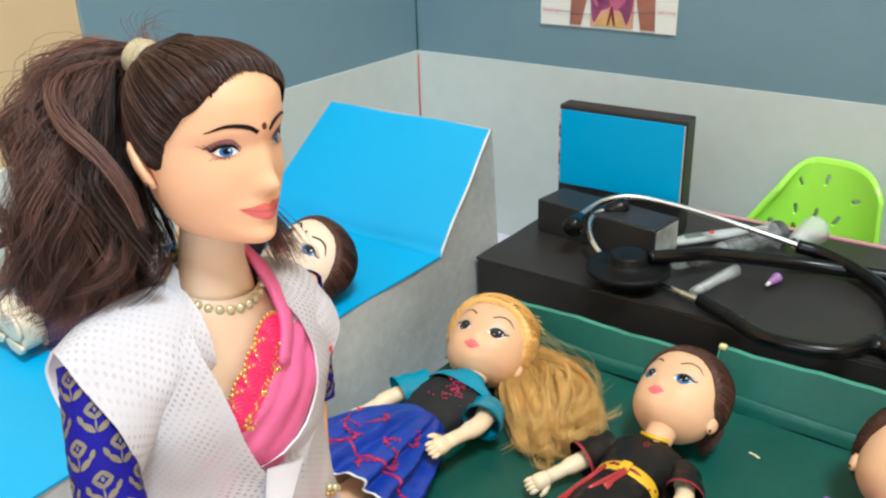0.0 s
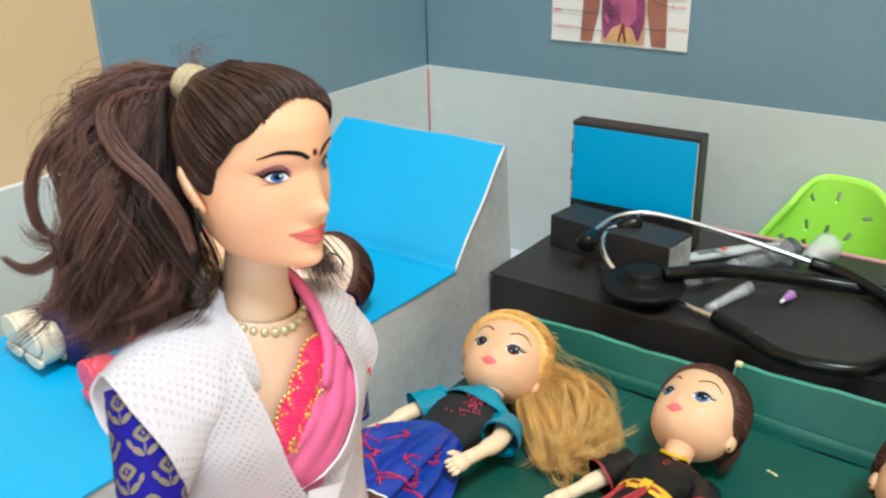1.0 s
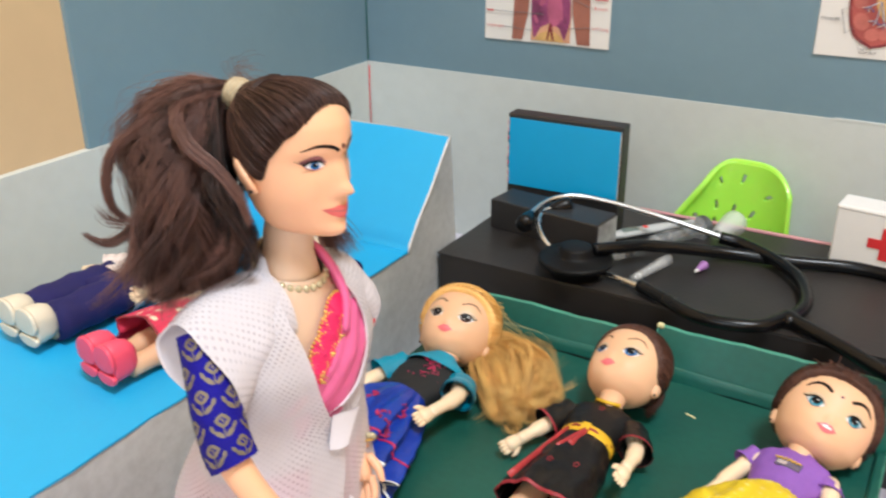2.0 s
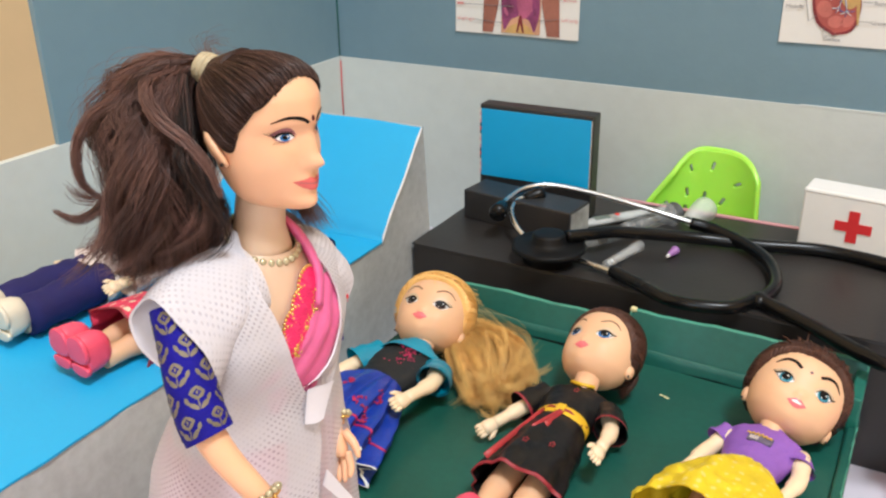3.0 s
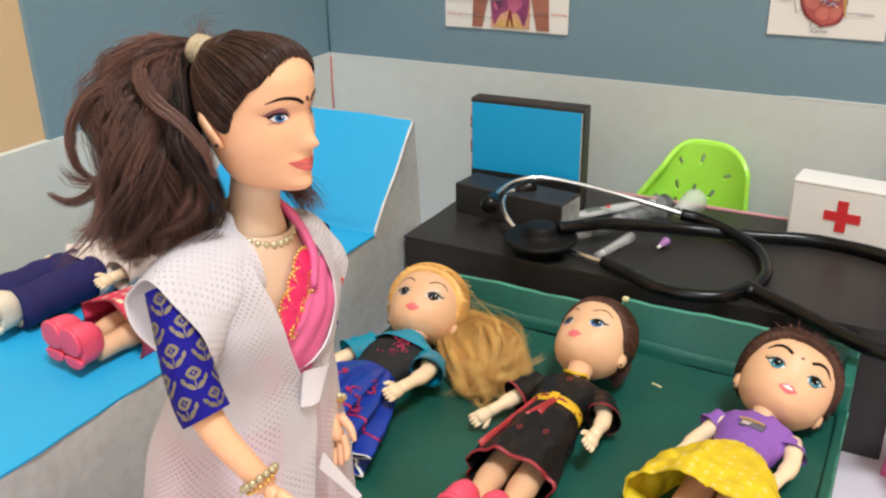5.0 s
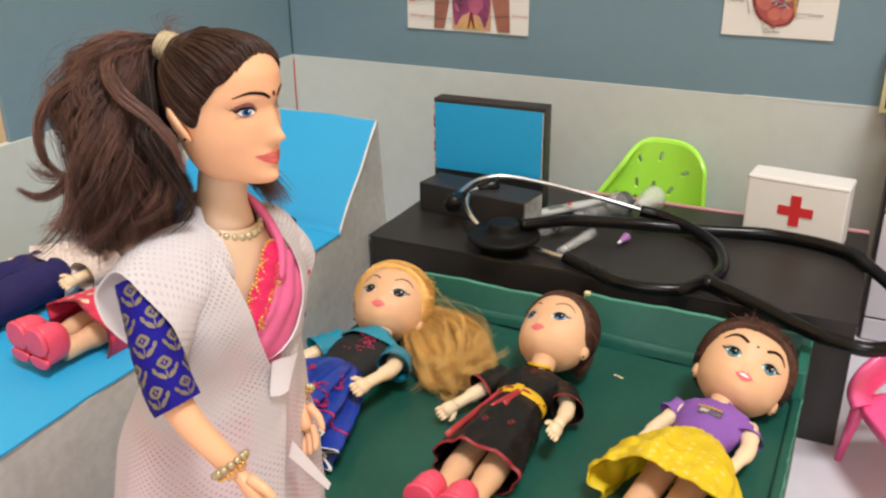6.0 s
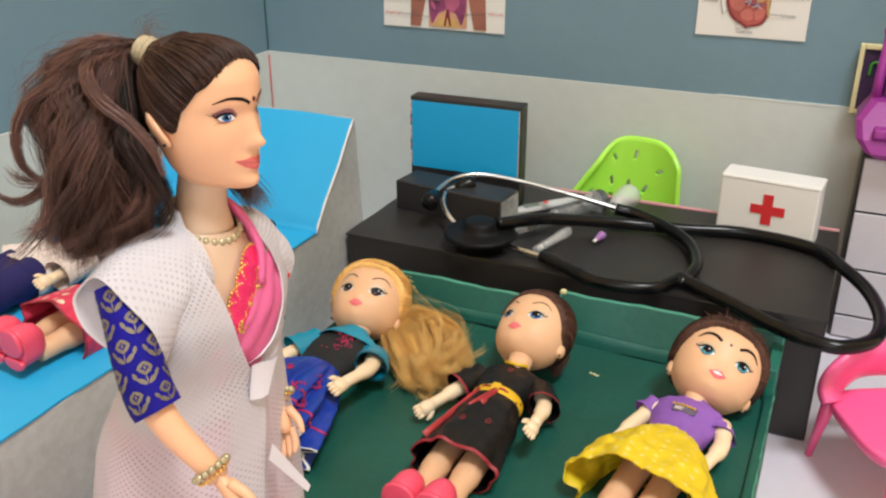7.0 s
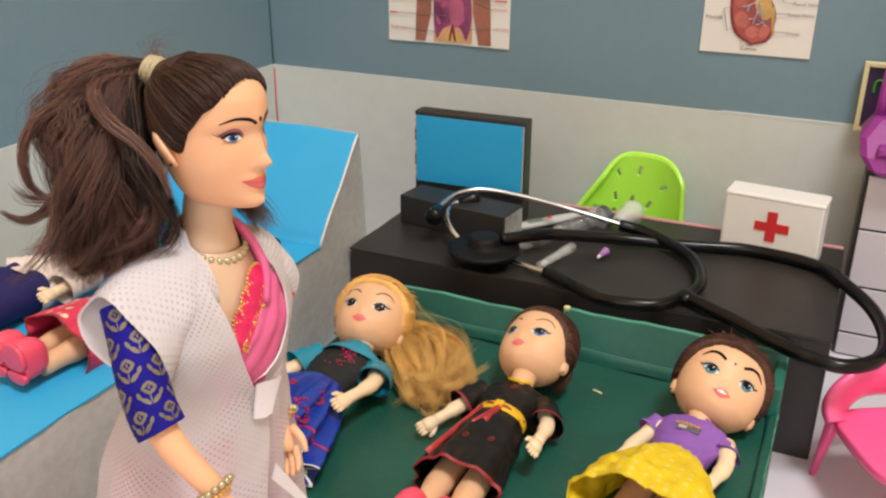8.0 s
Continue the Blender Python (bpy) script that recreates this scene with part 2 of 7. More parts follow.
def patient_bed():
    bed = thing("patient_bed", pose(0, 0, 0), "grey card patient bed with a sky-blue paper top and raised back", "bed")
    b = Builder()
    side = [(BY0, 0), (0.533, 0), (BYT + 0.004, BTZ), (BYT - 0.001, BTZ), (BYB, BZ), (BY0, BZ)]
    inset = [0, 0, 0.024, 0.024, 0, 0]
    verts = [(BX0 + i, y, z) for i, (y, z) in zip(inset, side)] + [(BX1, y, z) for y, z in side]
    k = len(side)
    faces = [tuple(range(k)), tuple(reversed(range(k, 2 * k)))] + [(i, i + k, (i + 1) % k + k, (i + 1) % k) for i in range(k)]
    bm = bmesh.new()
    vs = [bm.verts.new(p) for p in verts]
    for f in faces:
        bm.faces.new([vs[i] for i in f])
    bmesh.ops.recalc_face_normals(bm, faces=list(bm.faces))
    bmesh.ops.bevel(bm, geom=list(bm.edges), offset=0.0009, segments=2, affect="EDGES", profile=0.5)
    b.add_bm(bm, BEDGREY)
    b.make("bed_frame", bed, "mottled grey card body")
    # the blue sheet with a little waviness along its rim
    b = Builder()
    prof = [(BY0 - 0.001, BZ)] + [(BY0 + (BYB - 0.006 - BY0) * i / 24, BZ) for i in range(1, 25)] + [(BYB - 0.0022, BZ + 0.0001), (BYB - 0.0014, BZ - 0.0004), (BYB + 0.001, BZ + 0.004)] + [(BYB + 0.001 + (BYT - BYB - 0.001) * i / 10, BZ + 0.004 + (BTZ - BZ - 0.004) * i / 10) for i in range(1, 11)]
    rows = []
    for y, z in prof:
        wob = 0.0007 * math.sin(y * 90) + 0.0005 * math.sin(y * 230 + 1)
        lift = (BTZ - BZ) if z > BZ + 0.003 else 0
        top_in = 0.022 * (z - BZ) / (BTZ - BZ)
        rows.append([(BX0 + top_in + (BX1 + 0.0006 + wob * 0.5 - BX0 - top_in) * j / 12, y - (0.001 if lift else 0), z + 0.0009 + 0.0004 * math.sin(j * 0.9 + y * 37)) for j in range(13)])
    b.loft(rows, BEDBLUE, closed=False)
    under = [[(x, y, z - 0.0012) for x, y, z in r] for r in rows]
    b.loft(under, BEDBLUE, closed=False)
    b.loft([[r[12] for r in rows], [r[12] for r in under]], BEDBLUE, closed=False)
    b.make("bed_sheet", bed, "sky-blue paper sheet folded up the back")
    b = Builder()
    edge = [rows[i][12] for i in range(26, len(rows))]
    b.tube([(x + 0.0006, y, z - 0.0004) for x, y, z in edge], [0.0004 + 0.0005 * abs(math.sin(i * 1.7)) for i in range(len(edge))], WHITEPAPER, 6)
    b.make("torn_edge", bed, "torn white paper edge")


patient_bed()


# ---- the desk with screen, box, stethoscope and syringes
DX0, DX1, DY0, DY1, DZ = 0.020, 0.315, 0.500, 0.636, 0.0777


def desk():
    d = thing("desk", pose(0, 0, 0), "brown-black card desk with a pink rear edge", "desk")
    box_part("desk_body", (DX0, DY0, 0), (DX1, DY1, DZ - 0.0012), BLACKCARD, d, bevel=0.0010)
    b = Builder()
    rows = []
    for i in range(15):
        y = DY0 - 0.0006 + (DY1 - DY0 + 0.0006) * i / 14
        rows.append([(DX0 - 0.0004 + (DX1 - DX0 + 0.0008) * j / 24, y, DZ - 0.0002 + 0.00035 * math.sin(j * 0.7 + i) * math.sin(i * 0.5)) for j in range(25)])
    b.loft(rows, BLACKCARD, closed=False)
    low = [[(x, y, z - 0.0011) for x, y, z in r] for r in rows]
    b.loft(low, BLACKCARD, closed=False)
    for a, c in ((rows[0], low[0]), (rows[-1], low[-1]), ([r[0] for r in rows], [r[0] for r in low]), ([r[-1] for r in rows], [r[-1] for r in low])):
        b.loft([a, c], BLACKCARD, closed=False)
    b.make("desktop", d)
    box_part("rear_edge", (DX0 + 0.06, DY1 + 0.0002, 0), (DX1, DY1 + 0.0035, DZ + 0.0008), PINKCARD, d, "dusty pink card edge", 0.0004)


desk()


def monitor():
    mon = thing("toy_monitor", pose(0.0655, 0.590, DZ, 0, 0, 1.5), "black card computer monitor with a blue paper screen", "monitor")
    box_part("monitor_body", (-0.0415, -0.001, 0), (0.0415, 0.0125, 0.0722), BLACKCARD, mon)
    box_part("screen", (-0.0402, -0.0017, 0.0208), (0.0398, -0.0012, 0.0692), SCREENBLUE, mon, "plain blue paper screen", 0.0002)
    b = Builder()
    for i in range(18):
        z = 0.0225 + i * 0.0026
        b.box((-0.0414, -0.0015, z), (-0.0404, -0.0011, z + 0.0025), (PINKCARD, CARDEDGE, BLACKCARD, PINKCARD, REDPRINT, CARDEDGE, BLACKCARD)[i * 5 % 7], 0.0001)
    b.make("printed_edge", mon, "strip of printed magazine card")
    box_part("screen_edge", (0.0399, -0.0015, 0.021), (0.0405, -0.0010, 0.069), CARDEDGE, mon, "raw card edge", 0.0002)
    base = thing("toy_keyboard_base", pose(0.0720, 0.5655, DZ, 0, 0, -7.0), "low black card box with an open raw end", "keyboard")
    box_part("base_body", (-0.0415, -0.0165, 0), (0.0405, 0.0105, 0.0206), BLACKCARD, base)
    box_part("open_end", (0.0406, -0.0150, 0.0016), (0.0411, 0.0095, 0.0192), RAWEND, base, "raw grey-white card end", 0.0002)


monitor()


def first_aid_box():
    fb = thing("first_aid_box", pose(0.2712, 0.6085, DZ, 0, 0, -6.0), "white card first-aid box with a red cross", "box")
    box_part("box_body", (-0.0300, -0.0110, 0), (0.0300, 0.0110, 0.0405), WHITEPAPER, fb, bevel=0.0012)
    b = Builder()
    b.box((-0.0303, -0.0113, 0.0384), (0.0304, 0.0114, 0.0416), WHITEPAPER, 0.0013)
    b.make("box_lid", fb)
    b = Builder()
    b.box((-0.0098, -0.0115, 0.0186), (0.0112, -0.0111, 0.0246), REDPRINT, 0)
    b.box((-0.0026, -0.0116, 0.0120), (0.0036, -0.0112, 0.0320), REDPRINT, 0)
    b.make("red_cross", fb, "red paper cross")


first_aid_box()


# ---- the green tray bed
def tray_bed():
    tray = thing("tray_bed", pose(0, 0, 0), "bottle-green paper-covered tray bed with a low headboard", "bed")
    b = Builder()
    b.box((0.050, 0.262, 0), (0.296, 0.4665, 0.0500), GREENCARD, 0.0012)
    b.make("tray_base", tray)
    b = Builder()
    rows = []
    for i in range(17):
        y = 0.262 + (0.4655 - 0.262) * i / 16
        rows.append([(0.0495 + 0.2470 * j / 24, y, 0.0508 + 0.0005 * math.sin(j * 0.8 + i * 0.6) + 0.0004 * math.sin(j * 0.31 - i)) for j in range(25)])
    b.loft(rows, GREENCARD, closed=False)
    b.make("tray_top", tray, "creased green paper top")

    def panel(name, x0, x1, z1, lean, low, label):
        b = Builder()
        rows = []
        for k in range(7):
            t = k / 6
            rows.append([(x0 + (x1 - x0) * j / 16, 0.4690 + lean * t + 0.0005 * math.sin(j * 0.9 + x0 * 50), low + (z1 - low) * t + (0.0003 * math.sin(j * 0.55 + x0 * 90) + 0.00025 * math.sin(j * 2.3)) * t) for j in range(17)])
        back = [[(x, y + 0.0032, z) for x, y, z in r] for r in rows]
        b.loft(rows, GREENPANEL, closed=False)
        b.loft(back, GREENPANEL, closed=False)
        b.loft([rows[-1], [((p[0] + q[0]) / 2, (p[1] + q[1]) / 2, p[2] + 0.0008) for p, q in zip(rows[-1], back[-1])], back[-1]], GREENWORN, closed=False)
        for j in (0, 16):
            b.loft([[r[j] for r in rows], [r[j] for r in back]], GREENLITE, closed=False)
        b.make(name, tray, label)

    panel("headboard", 0.0510, 0.1725, 0.0685, 0.0090, 0.0505, "leaning green headboard flap")
    panel("headboard", 0.1735, 0.2950, 0.0738, 0.0125, 0.0505, "taller green headboard flap with worn rim")
    b = Builder()
    for x0, x1 in ((0.053, 0.171), (0.175, 0.2935)):
        rows = []
        for k, (y, z) in enumerate(((0.4660, 0.0512), (0.4666, 0.0545), (0.4676, 0.0578), (0.4688, 0.0582))):
            rows.append([(x0 + (x1 - x0) * j / 16, y + 0.0005 * math.sin(j * 1.1 + x0 * 40), z + 0.0006 * math.sin(j * 0.7 + x0 * 70) * (k / 3)) for j in range(17)])
        b.loft(rows, GREENPANEL, closed=False)
    b.make("folded_strip", tray, "folded paper strip at the headboard's foot")
    b = Builder()
    b.box((0.2905, 0.4500, 0.0495), (0.2960, 0.4860, 0.0700), GREENLITE, 0.0010)
    b.box((0.2915, 0.2640, 0.0480), (0.2964, 0.4500, 0.0548), GREENCARD, 0.0012)
    b.make("side_flap", tray, "worn green side flap")
    rr = random.Random(4)
    for p, q in (((0.2952, 0.4690, 0.0520), (0.2952, 0.4815, 0.0738)), ((0.2600, 0.4812, 0.0742), (0.2950, 0.4812, 0.0742)), ((0.2958, 0.2650, 0.0546), (0.2958, 0.4500, 0.0548)), ((0.1735, 0.4690, 0.0540), (0.1735, 0.4812, 0.0740))):
        b = Builder()
        p, q = Vector(p), Vector(q)
        n = max(6, int((q - p).length / 0.003))
        b.tube([p.lerp(q, i / n) + Vector((rr.gauss(0, 1), rr.gauss(0, 1), rr.gauss(0, 1))) * 0.00015 for i in range(n + 1)], [rr.uniform(0.0001, 0.0007) for _ in range(n + 1)], GREENWORN, 6)
        b.make("rubbed_edge", tray, "rubbed pale green paper edge")
    b = Builder()
    b.box((0.1726, 0.4805, 0.0730), (0.1762, 0.4838, 0.0756), YELLOWFRAME, 0.0008)
    b.make("torn_corner", tray, "torn pale card corner")
    b = Builder()
    for i, (x, y) in enumerate(((0.2066, 0.4386), (0.2082, 0.4378), (0.2046, 0.4391))):
        b.ball((x, y, 0.0516), (0.0011, 0.0006, 0.0004), YELLOWFRAME, 7, 5)
    b.make("glue_spot", tray, "pale dried glue spot")


tray_bed()


# ---- dolls
def interp(table, z):
    """Smooth values between the rows of a table whose first column is z."""
    n = len(table)
    if z <= table[0][0]:
        return table[0][1:]
    if z >= table[-1][0]:
        return table[-1][1:]
    i = next(k for k in range(n - 1) if z <= table[k + 1][0])
    p, q = table[i], table[i + 1]
    h = q[0] - p[0]
    t = (z - p[0]) / h
    o, r = table[max(i - 1, 0)], table[min(i + 2, n - 1)]
    out = []
    for c in range(1, len(p)):
        s = (q[c] - p[c]) / h
        s0 = (p[c] - o[c]) / (p[0] - o[0]) if i > 0 else s
        s1 = (r[c] - q[c]) / (r[0] - q[0]) if i + 2 < n else s
        a = 0.0 if s0 * s <= 0 else 2 * s0 * s / (s0 + s)
        e = 0.0 if s1 * s <= 0 else 2 * s1 * s / (s1 + s)
        if i == 0:
            a = s
        if i + 2 >= n:
            e = s
        out.append((2 * t ** 3 - 3 * t ** 2 + 1) * p[c] + (t ** 3 - 2 * t ** 2 + t) * h * a + (3 * t ** 2 - 2 * t ** 3) * q[c] + (t ** 3 - t ** 2) * h * e)
    return tuple(out)


class Head:
    """A head of rings: each row gives the height and how far front, sides and back reach."""

    def __init__(self, table, bumps, wedge=1.0):
        self.table, self.bumps, self.wedge = table, bumps, wedge

    def front(self, x, z):
        f, w, k = interp(self.table, z)
        s = max(-0.999, min(0.999, x / max(w, 1e-6)))
        y = f * math.sqrt(1 - s * s) ** self.wedge
        for bx, bz, sx, sz, amp in self.bumps:
            y += amp * math.exp(-((x - bx) / sx) ** 2 - ((z - bz) / sz) ** 2)
        return y

    def point(self, az, z, grow=0.0):
        f, w, k = interp(self.table, z)
        s, c = math.sin(az), math.cos(az)
        x, y = (w + grow) * s, ((f if c > 0 else k) + grow) * (c ** self.wedge if c > 0 else c)
        if c > 0:
            for bx, bz, sx, sz, amp in self.bumps:
                y += amp * math.exp(-((x - bx) / sx) ** 2 - ((z - bz) / sz) ** 2)
        return Vector((x, y, z))

    def skin(self, b, material, m, seg=64, rows=56):
        z0, z1 = self.table[0][0], self.table[-1][0]
        rings = []
        for i in range(rows + 1):
            t = i / rows
            z = z0 + (z1 - z0) * (0.5 - 0.5 * math.cos(math.pi * t))
            rings.append([self.point(-2 * math.pi * j / seg, z) for j in range(seg)])
        b.loft(rings, material, True, True, True, m)

    def patch(self, b, outline, material, m, lift=0.00012, rings=4):
        """A painted patch: an outline in x and z, laid on the face."""
        n = len(outline)
        cx, cz = sum(p[0] for p in outline) / n, sum(p[1] for p in outline) / n
        verts = [(cx, self.front(cx, cz) + lift, cz)]
        for r in range(1, rings + 1):
            for x, z in outline:
                px, pz = cx + (x - cx) * r / rings, cz + (z - cz) * r / rings
                verts.append((px, self.front(px, pz) + lift, pz))
        faces = [(0, 1 + j, 1 + (j + 1) % n) for j in range(n)]
        for r in range(rings - 1):
            for j in range(n):
                a, c = 1 + r * n + j, 1 + r * n + (j + 1) % n
                faces.append((a, a + n, c + n, c))
        b.add(verts, faces, material, True, m)

    def stroke(self, b, pts, widths, material, m, lift=0.0002):
        line = spline([(x, 0, z) for x, z in pts], 6)
        n = len(line)
        verts = []
        for i, p in enumerate(line):
            d = (line[min(i + 1, n - 1)] - line[max(i - 1, 0)]).normalized()
            t = i / (n - 1) * (len(widths) - 1)
            k = min(int(t), len(widths) - 2)
            w = widths[k] + (widths[k + 1] - widths[k]) * (t - k)
            for s in (-1, 1):
                x, z = p.x - s * d.z * w / 2, p.z + s * d.x * w / 2
                verts.append((x, self.front(x, z) + lift, z))
        b.add(verts, [(2 * i, 2 * i + 1, 2 * i + 3, 2 * i + 2) for i in range(n - 1)], material, True, m)

    def scalp(self, b, line, material, m, grow, ridges, depth, seg=150, rows=16, jag=0.0, rng=None):
        """Combed hair from the hairline up to the crown."""
        top = self.table[-1][0]
        rings = []
        tuft = [(rng.uniform(0.3, 1.2) if rng else 1) for _ in range(seg)]
        off = [-jag * tuft[j // 5] * (1 - abs((j % 5) - 2) / 1.5) for j in range(seg)]
        for i in range(rows + 1):
            t = i / rows
            ring = []
            for j in range(seg):
                az = -2 * math.pi * j / seg
                a = abs(math.atan2(math.sin(az), math.cos(az)))
                zh = line(a) + off[j]
                z = zh + (top - zh) * (1 - (1 - t) ** 1.5)
                rid = depth * math.sin(j * ridges * 2 * math.pi / seg + 3 * math.sin(j * 0.11)) * min(1, 3 * (1 - t)) + depth * 0.6 * math.sin(j * 1.9)
                g = grow * min(1.0, 0.25 + 5 * t) + rid * min(1, 4 * t + 0.3)
                p = self.point(az, min(z, top), g)
                if t > 0.6:
                    p.z += grow * (t - 0.6) / 0.4
                ring.append(p)
            rings.append(ring)
        b.loft(rings, material, True, True, True, m)


def combed(b, head, line, target, materials, count, r, m, rng, grow, spread=2.9):
    """Single hairs laid over the scalp from the hairline back to where they are gathered."""
    z0, z1 = head.table[0][0], head.table[-1][0]
    c = Vector((0, -0.001, z0 + (z1 - z0) * 0.52))

    def shell(d):
        lo, hi = 0.0, 0.06
        for _ in range(16):
            mid = (lo + hi) / 2
            p = c + d * mid
            inside = z0 < p.z < z1
            if inside:
                f, w, k = interp(head.table, p.z)
                inside = (p.x / w) ** 2 + (p.y / (f if p.y > 0 else k)) ** 2 < 1
            lo, hi = (mid, hi) if inside else (lo, mid)
        return lo

    end = (Vector(target) - c).normalized()
    for _ in range(count):
        az = rng.uniform(-spread, spread)
        zs = line(abs(az)) + rng.uniform(-0.0003, 0.0006)
        d0 = (head.point(az, zs) - c).normalized()
        stop = rng.uniform(0.8, 0.97)
        lift = grow + rng.uniform(0, 0.00035)
        pts = []
        for i in range(9):
            t = stop * i / 8
            d = d0.lerp(end, t)
            d = d.normalized() if d.length > 1e-4 else end
            d = (d + Vector((rng.gauss(0, 1), rng.gauss(0, 1), rng.gauss(0, 1))) * 0.006).normalized()
            pts.append(c + d * (shell(d) + (lift if i else grow * 0.3)))
        b.tube(spline(pts, 2), r * rng.uniform(0.7, 1.3), rng.choice(materials), 3, m, caps=False)


def oval(cx, cz, rx, rz, n=20, tilt=0.0, power=1.0):
    out = []
    for i in range(n):
        a = 2 * math.pi * i / n
        x, z = rx * math.cos(a), rz * math.copysign(abs(math.sin(a)) ** power, math.sin(a))
        out.append((cx + x * math.cos(tilt) - z * math.sin(tilt), cz + x * math.sin(tilt) + z * math.cos(tilt)))
    return out


def almond(cx, cz, rx, up, down, tilt, n=12):
    top = [(-rx + 2 * rx * i / n, up * math.sin(math.pi * i / n) ** 0.8) for i in range(n + 1)]
    low = [(rx - 2 * rx * i / n, -down * math.sin(math.pi * i / n) ** 0.9) for i in range(1, n)]
    return [(cx + x * math.cos(tilt) - z * math.sin(tilt), cz + x * math.sin(tilt) + z * math.cos(tilt)) for x, z in low[::-1] + top[::-1]][::-1]


def lips(cx, cz, w, h, smile=0.0):
    up = [(-1, 0), (-0.55, 0.55), (-0.22, 0.95), (0, 0.72), (0.22, 0.95), (0.55, 0.55), (1, 0)]
    low = [(0.6, -0.62), (0.25, -0.98), (0, -1.05), (-0.25, -0.98), (-0.6, -0.62)]
    return [(cx + x * w, cz + (z + smile * x * x) * h) for x, z in up + low]


SKIN = mat("doll_skin_vinyl", (0.76, 0.458, 0.272), 0.50, 0.03, 60, 0.02, 400, sss=0.12)
SKINPALE = mat("pale_doll_arm_vinyl", (0.84, 0.65, 0.44), 0.45, 0.03, 60, 0.02, 400, sss=0.12)
SKINDOC = mat("warm_doll_skin_vinyl", (0.83, 0.465, 0.275), 0.42, 0.03, 60, 0.02, 400, sss=0.12)
NECKSKIN = mat("dull_doll_neck_vinyl", (0.68, 0.48, 0.34), 0.45, 0.04, 60, 0.02, 400, sss=0.1)
SKINCREAM = mat("cream_doll_skin_vinyl", (0.82, 0.64, 0.50), 0.48, 0.03, 60, 0.02, 400, sss=0.12)
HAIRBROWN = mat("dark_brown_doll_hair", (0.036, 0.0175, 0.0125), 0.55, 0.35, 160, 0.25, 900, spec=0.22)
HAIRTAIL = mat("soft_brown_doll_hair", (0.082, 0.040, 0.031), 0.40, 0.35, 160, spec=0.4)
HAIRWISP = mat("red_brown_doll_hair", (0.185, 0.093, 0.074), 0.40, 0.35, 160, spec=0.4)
HAIRMID = mat("brown_doll_hair", (0.070, 0.028, 0.017), 0.55, 0.35, 160, 0.15, 900, spec=0.3)
HAIRBLOND = mat("honey_blond_doll_hair", (0.80, 0.48, 0.155), 0.45, 0.25, 160, 0.15, 900)
HAIRGOLD = mat("dark_gold_doll_hair", (0.68, 0.35, 0.075), 0.42, 0.35, 200, 0.25, 900)
HAIRPALE = mat("pale_gold_doll_hair", (0.93, 0.62, 0.21), 0.45, 0.25, 160, 0.15, 900)
EYEWHITE = mat("eye_white_paint", (0.82, 0.82, 0.82), 0.55, 0.01, 60)
EYEBLUE = mat("eye_blue_paint", (0.04, 0.16, 0.40), 0.55, 0.25, 700, spec=0.12)
EYETEAL = mat("eye_teal_paint", (0.06, 0.25, 0.34), 0.55, 0.25, 700, spec=0.12)
EYEBROWN = mat("eye_brown_paint", (0.05, 0.022, 0.014), 0.55, 0.25, 700, spec=0.12)
INK = mat("black_paint", (0.008, 0.007, 0.008), 0.4, 0.05, 60, spec=0.12)
SHADOWPAINT = mat("plum_eye_paint", (0.32, 0.12, 0.13), 0.5, 0.1, 300)
LIDPAINT = mat("pale_lid_paint", (0.62, 0.45, 0.30), 0.45, 0.08, 300)
LIPPINK = mat("pink_lip_paint", (0.76, 0.16, 0.18), 0.35, 0.05, 300)
LIPRED = mat("coral_lip_paint", (0.66, 0.125, 0.115), 0.38, 0.05, 300)
BINDI = mat("dark_red_bindi", (0.09, 0.008, 0.010), 0.4, 0.05, 300)
TEETH = mat("white_teeth_paint", (0.82, 0.80, 0.78), 0.3, 0.01, 60)
TEAL = mat("teal_satin", (0.010, 0.25, 0.39), 0.34, 0.15, 120, 0.9, 150)
BODICE = mat("charcoal_cloth", (0.016, 0.017, 0.018), 0.75, 0.2, 120, 0.3, 900, spec=0.3)
GLITTER = mat("magenta_glitter", (0.42, 0.012, 0.085), 0.4, 0.5, 900, 0.5, 1500)
SATINBLUE = mat("royal_blue_satin", (0.010, 0.040, 0.34), 0.30, 0.3, 90, 0.9, 150)
THREAD = mat("white_thread", (0.72, 0.74, 0.76), 0.7, 0.1, 300)
BLACKSATIN = mat("black_satin", (0.006, 0.0055, 0.006), 0.36, 0.3, 120, 0.9, 150, spec=0.32)
RIBBON = mat("red_satin_ribbon", (0.36, 0.030, 0.034), 0.42, 0.25, 200, 0.4, 300)
WINE = mat("dark_red_cloth", (0.26, 0.018, 0.028), 0.5, 0.2, 200, 0.3, 400)
GOLDCLOTH = mat("golden_yellow_cloth", (0.72, 0.44, 0.015), 0.45, 0.15, 200, 0.3, 400)
LILAC = mat("lilac_cloth", (0.235, 0.095, 0.43), 0.6, 0.12, 120, 0.9, 150)
BADGEGREY = mat("grey_print", (0.12, 0.10, 0.16), 0.5, 0.4, 500)
NAVY = mat("navy_cloth", (0.010, 0.008, 0.090), 0.85, 0.2, 120, 0.9, 150)
OFFWHITE = mat("off_white_cloth", (0.72, 0.62, 0.58), 0.7, 0.08, 120, 0.9, 150)
SHOEPINK = mat("pink_shoe_plastic", (0.85, 0.085, 0.16), 0.4, 0.05, 60, 0.05, 300)
SHOERED = mat("red_shoe_plastic", (0.62, 0.05, 0.04), 0.4, 0.05, 60, 0.05, 300)
SHOEWHITE = mat("cream_shoe_plastic", (0.74, 0.67, 0.53), 0.45, 0.05, 60, 0.05, 300)
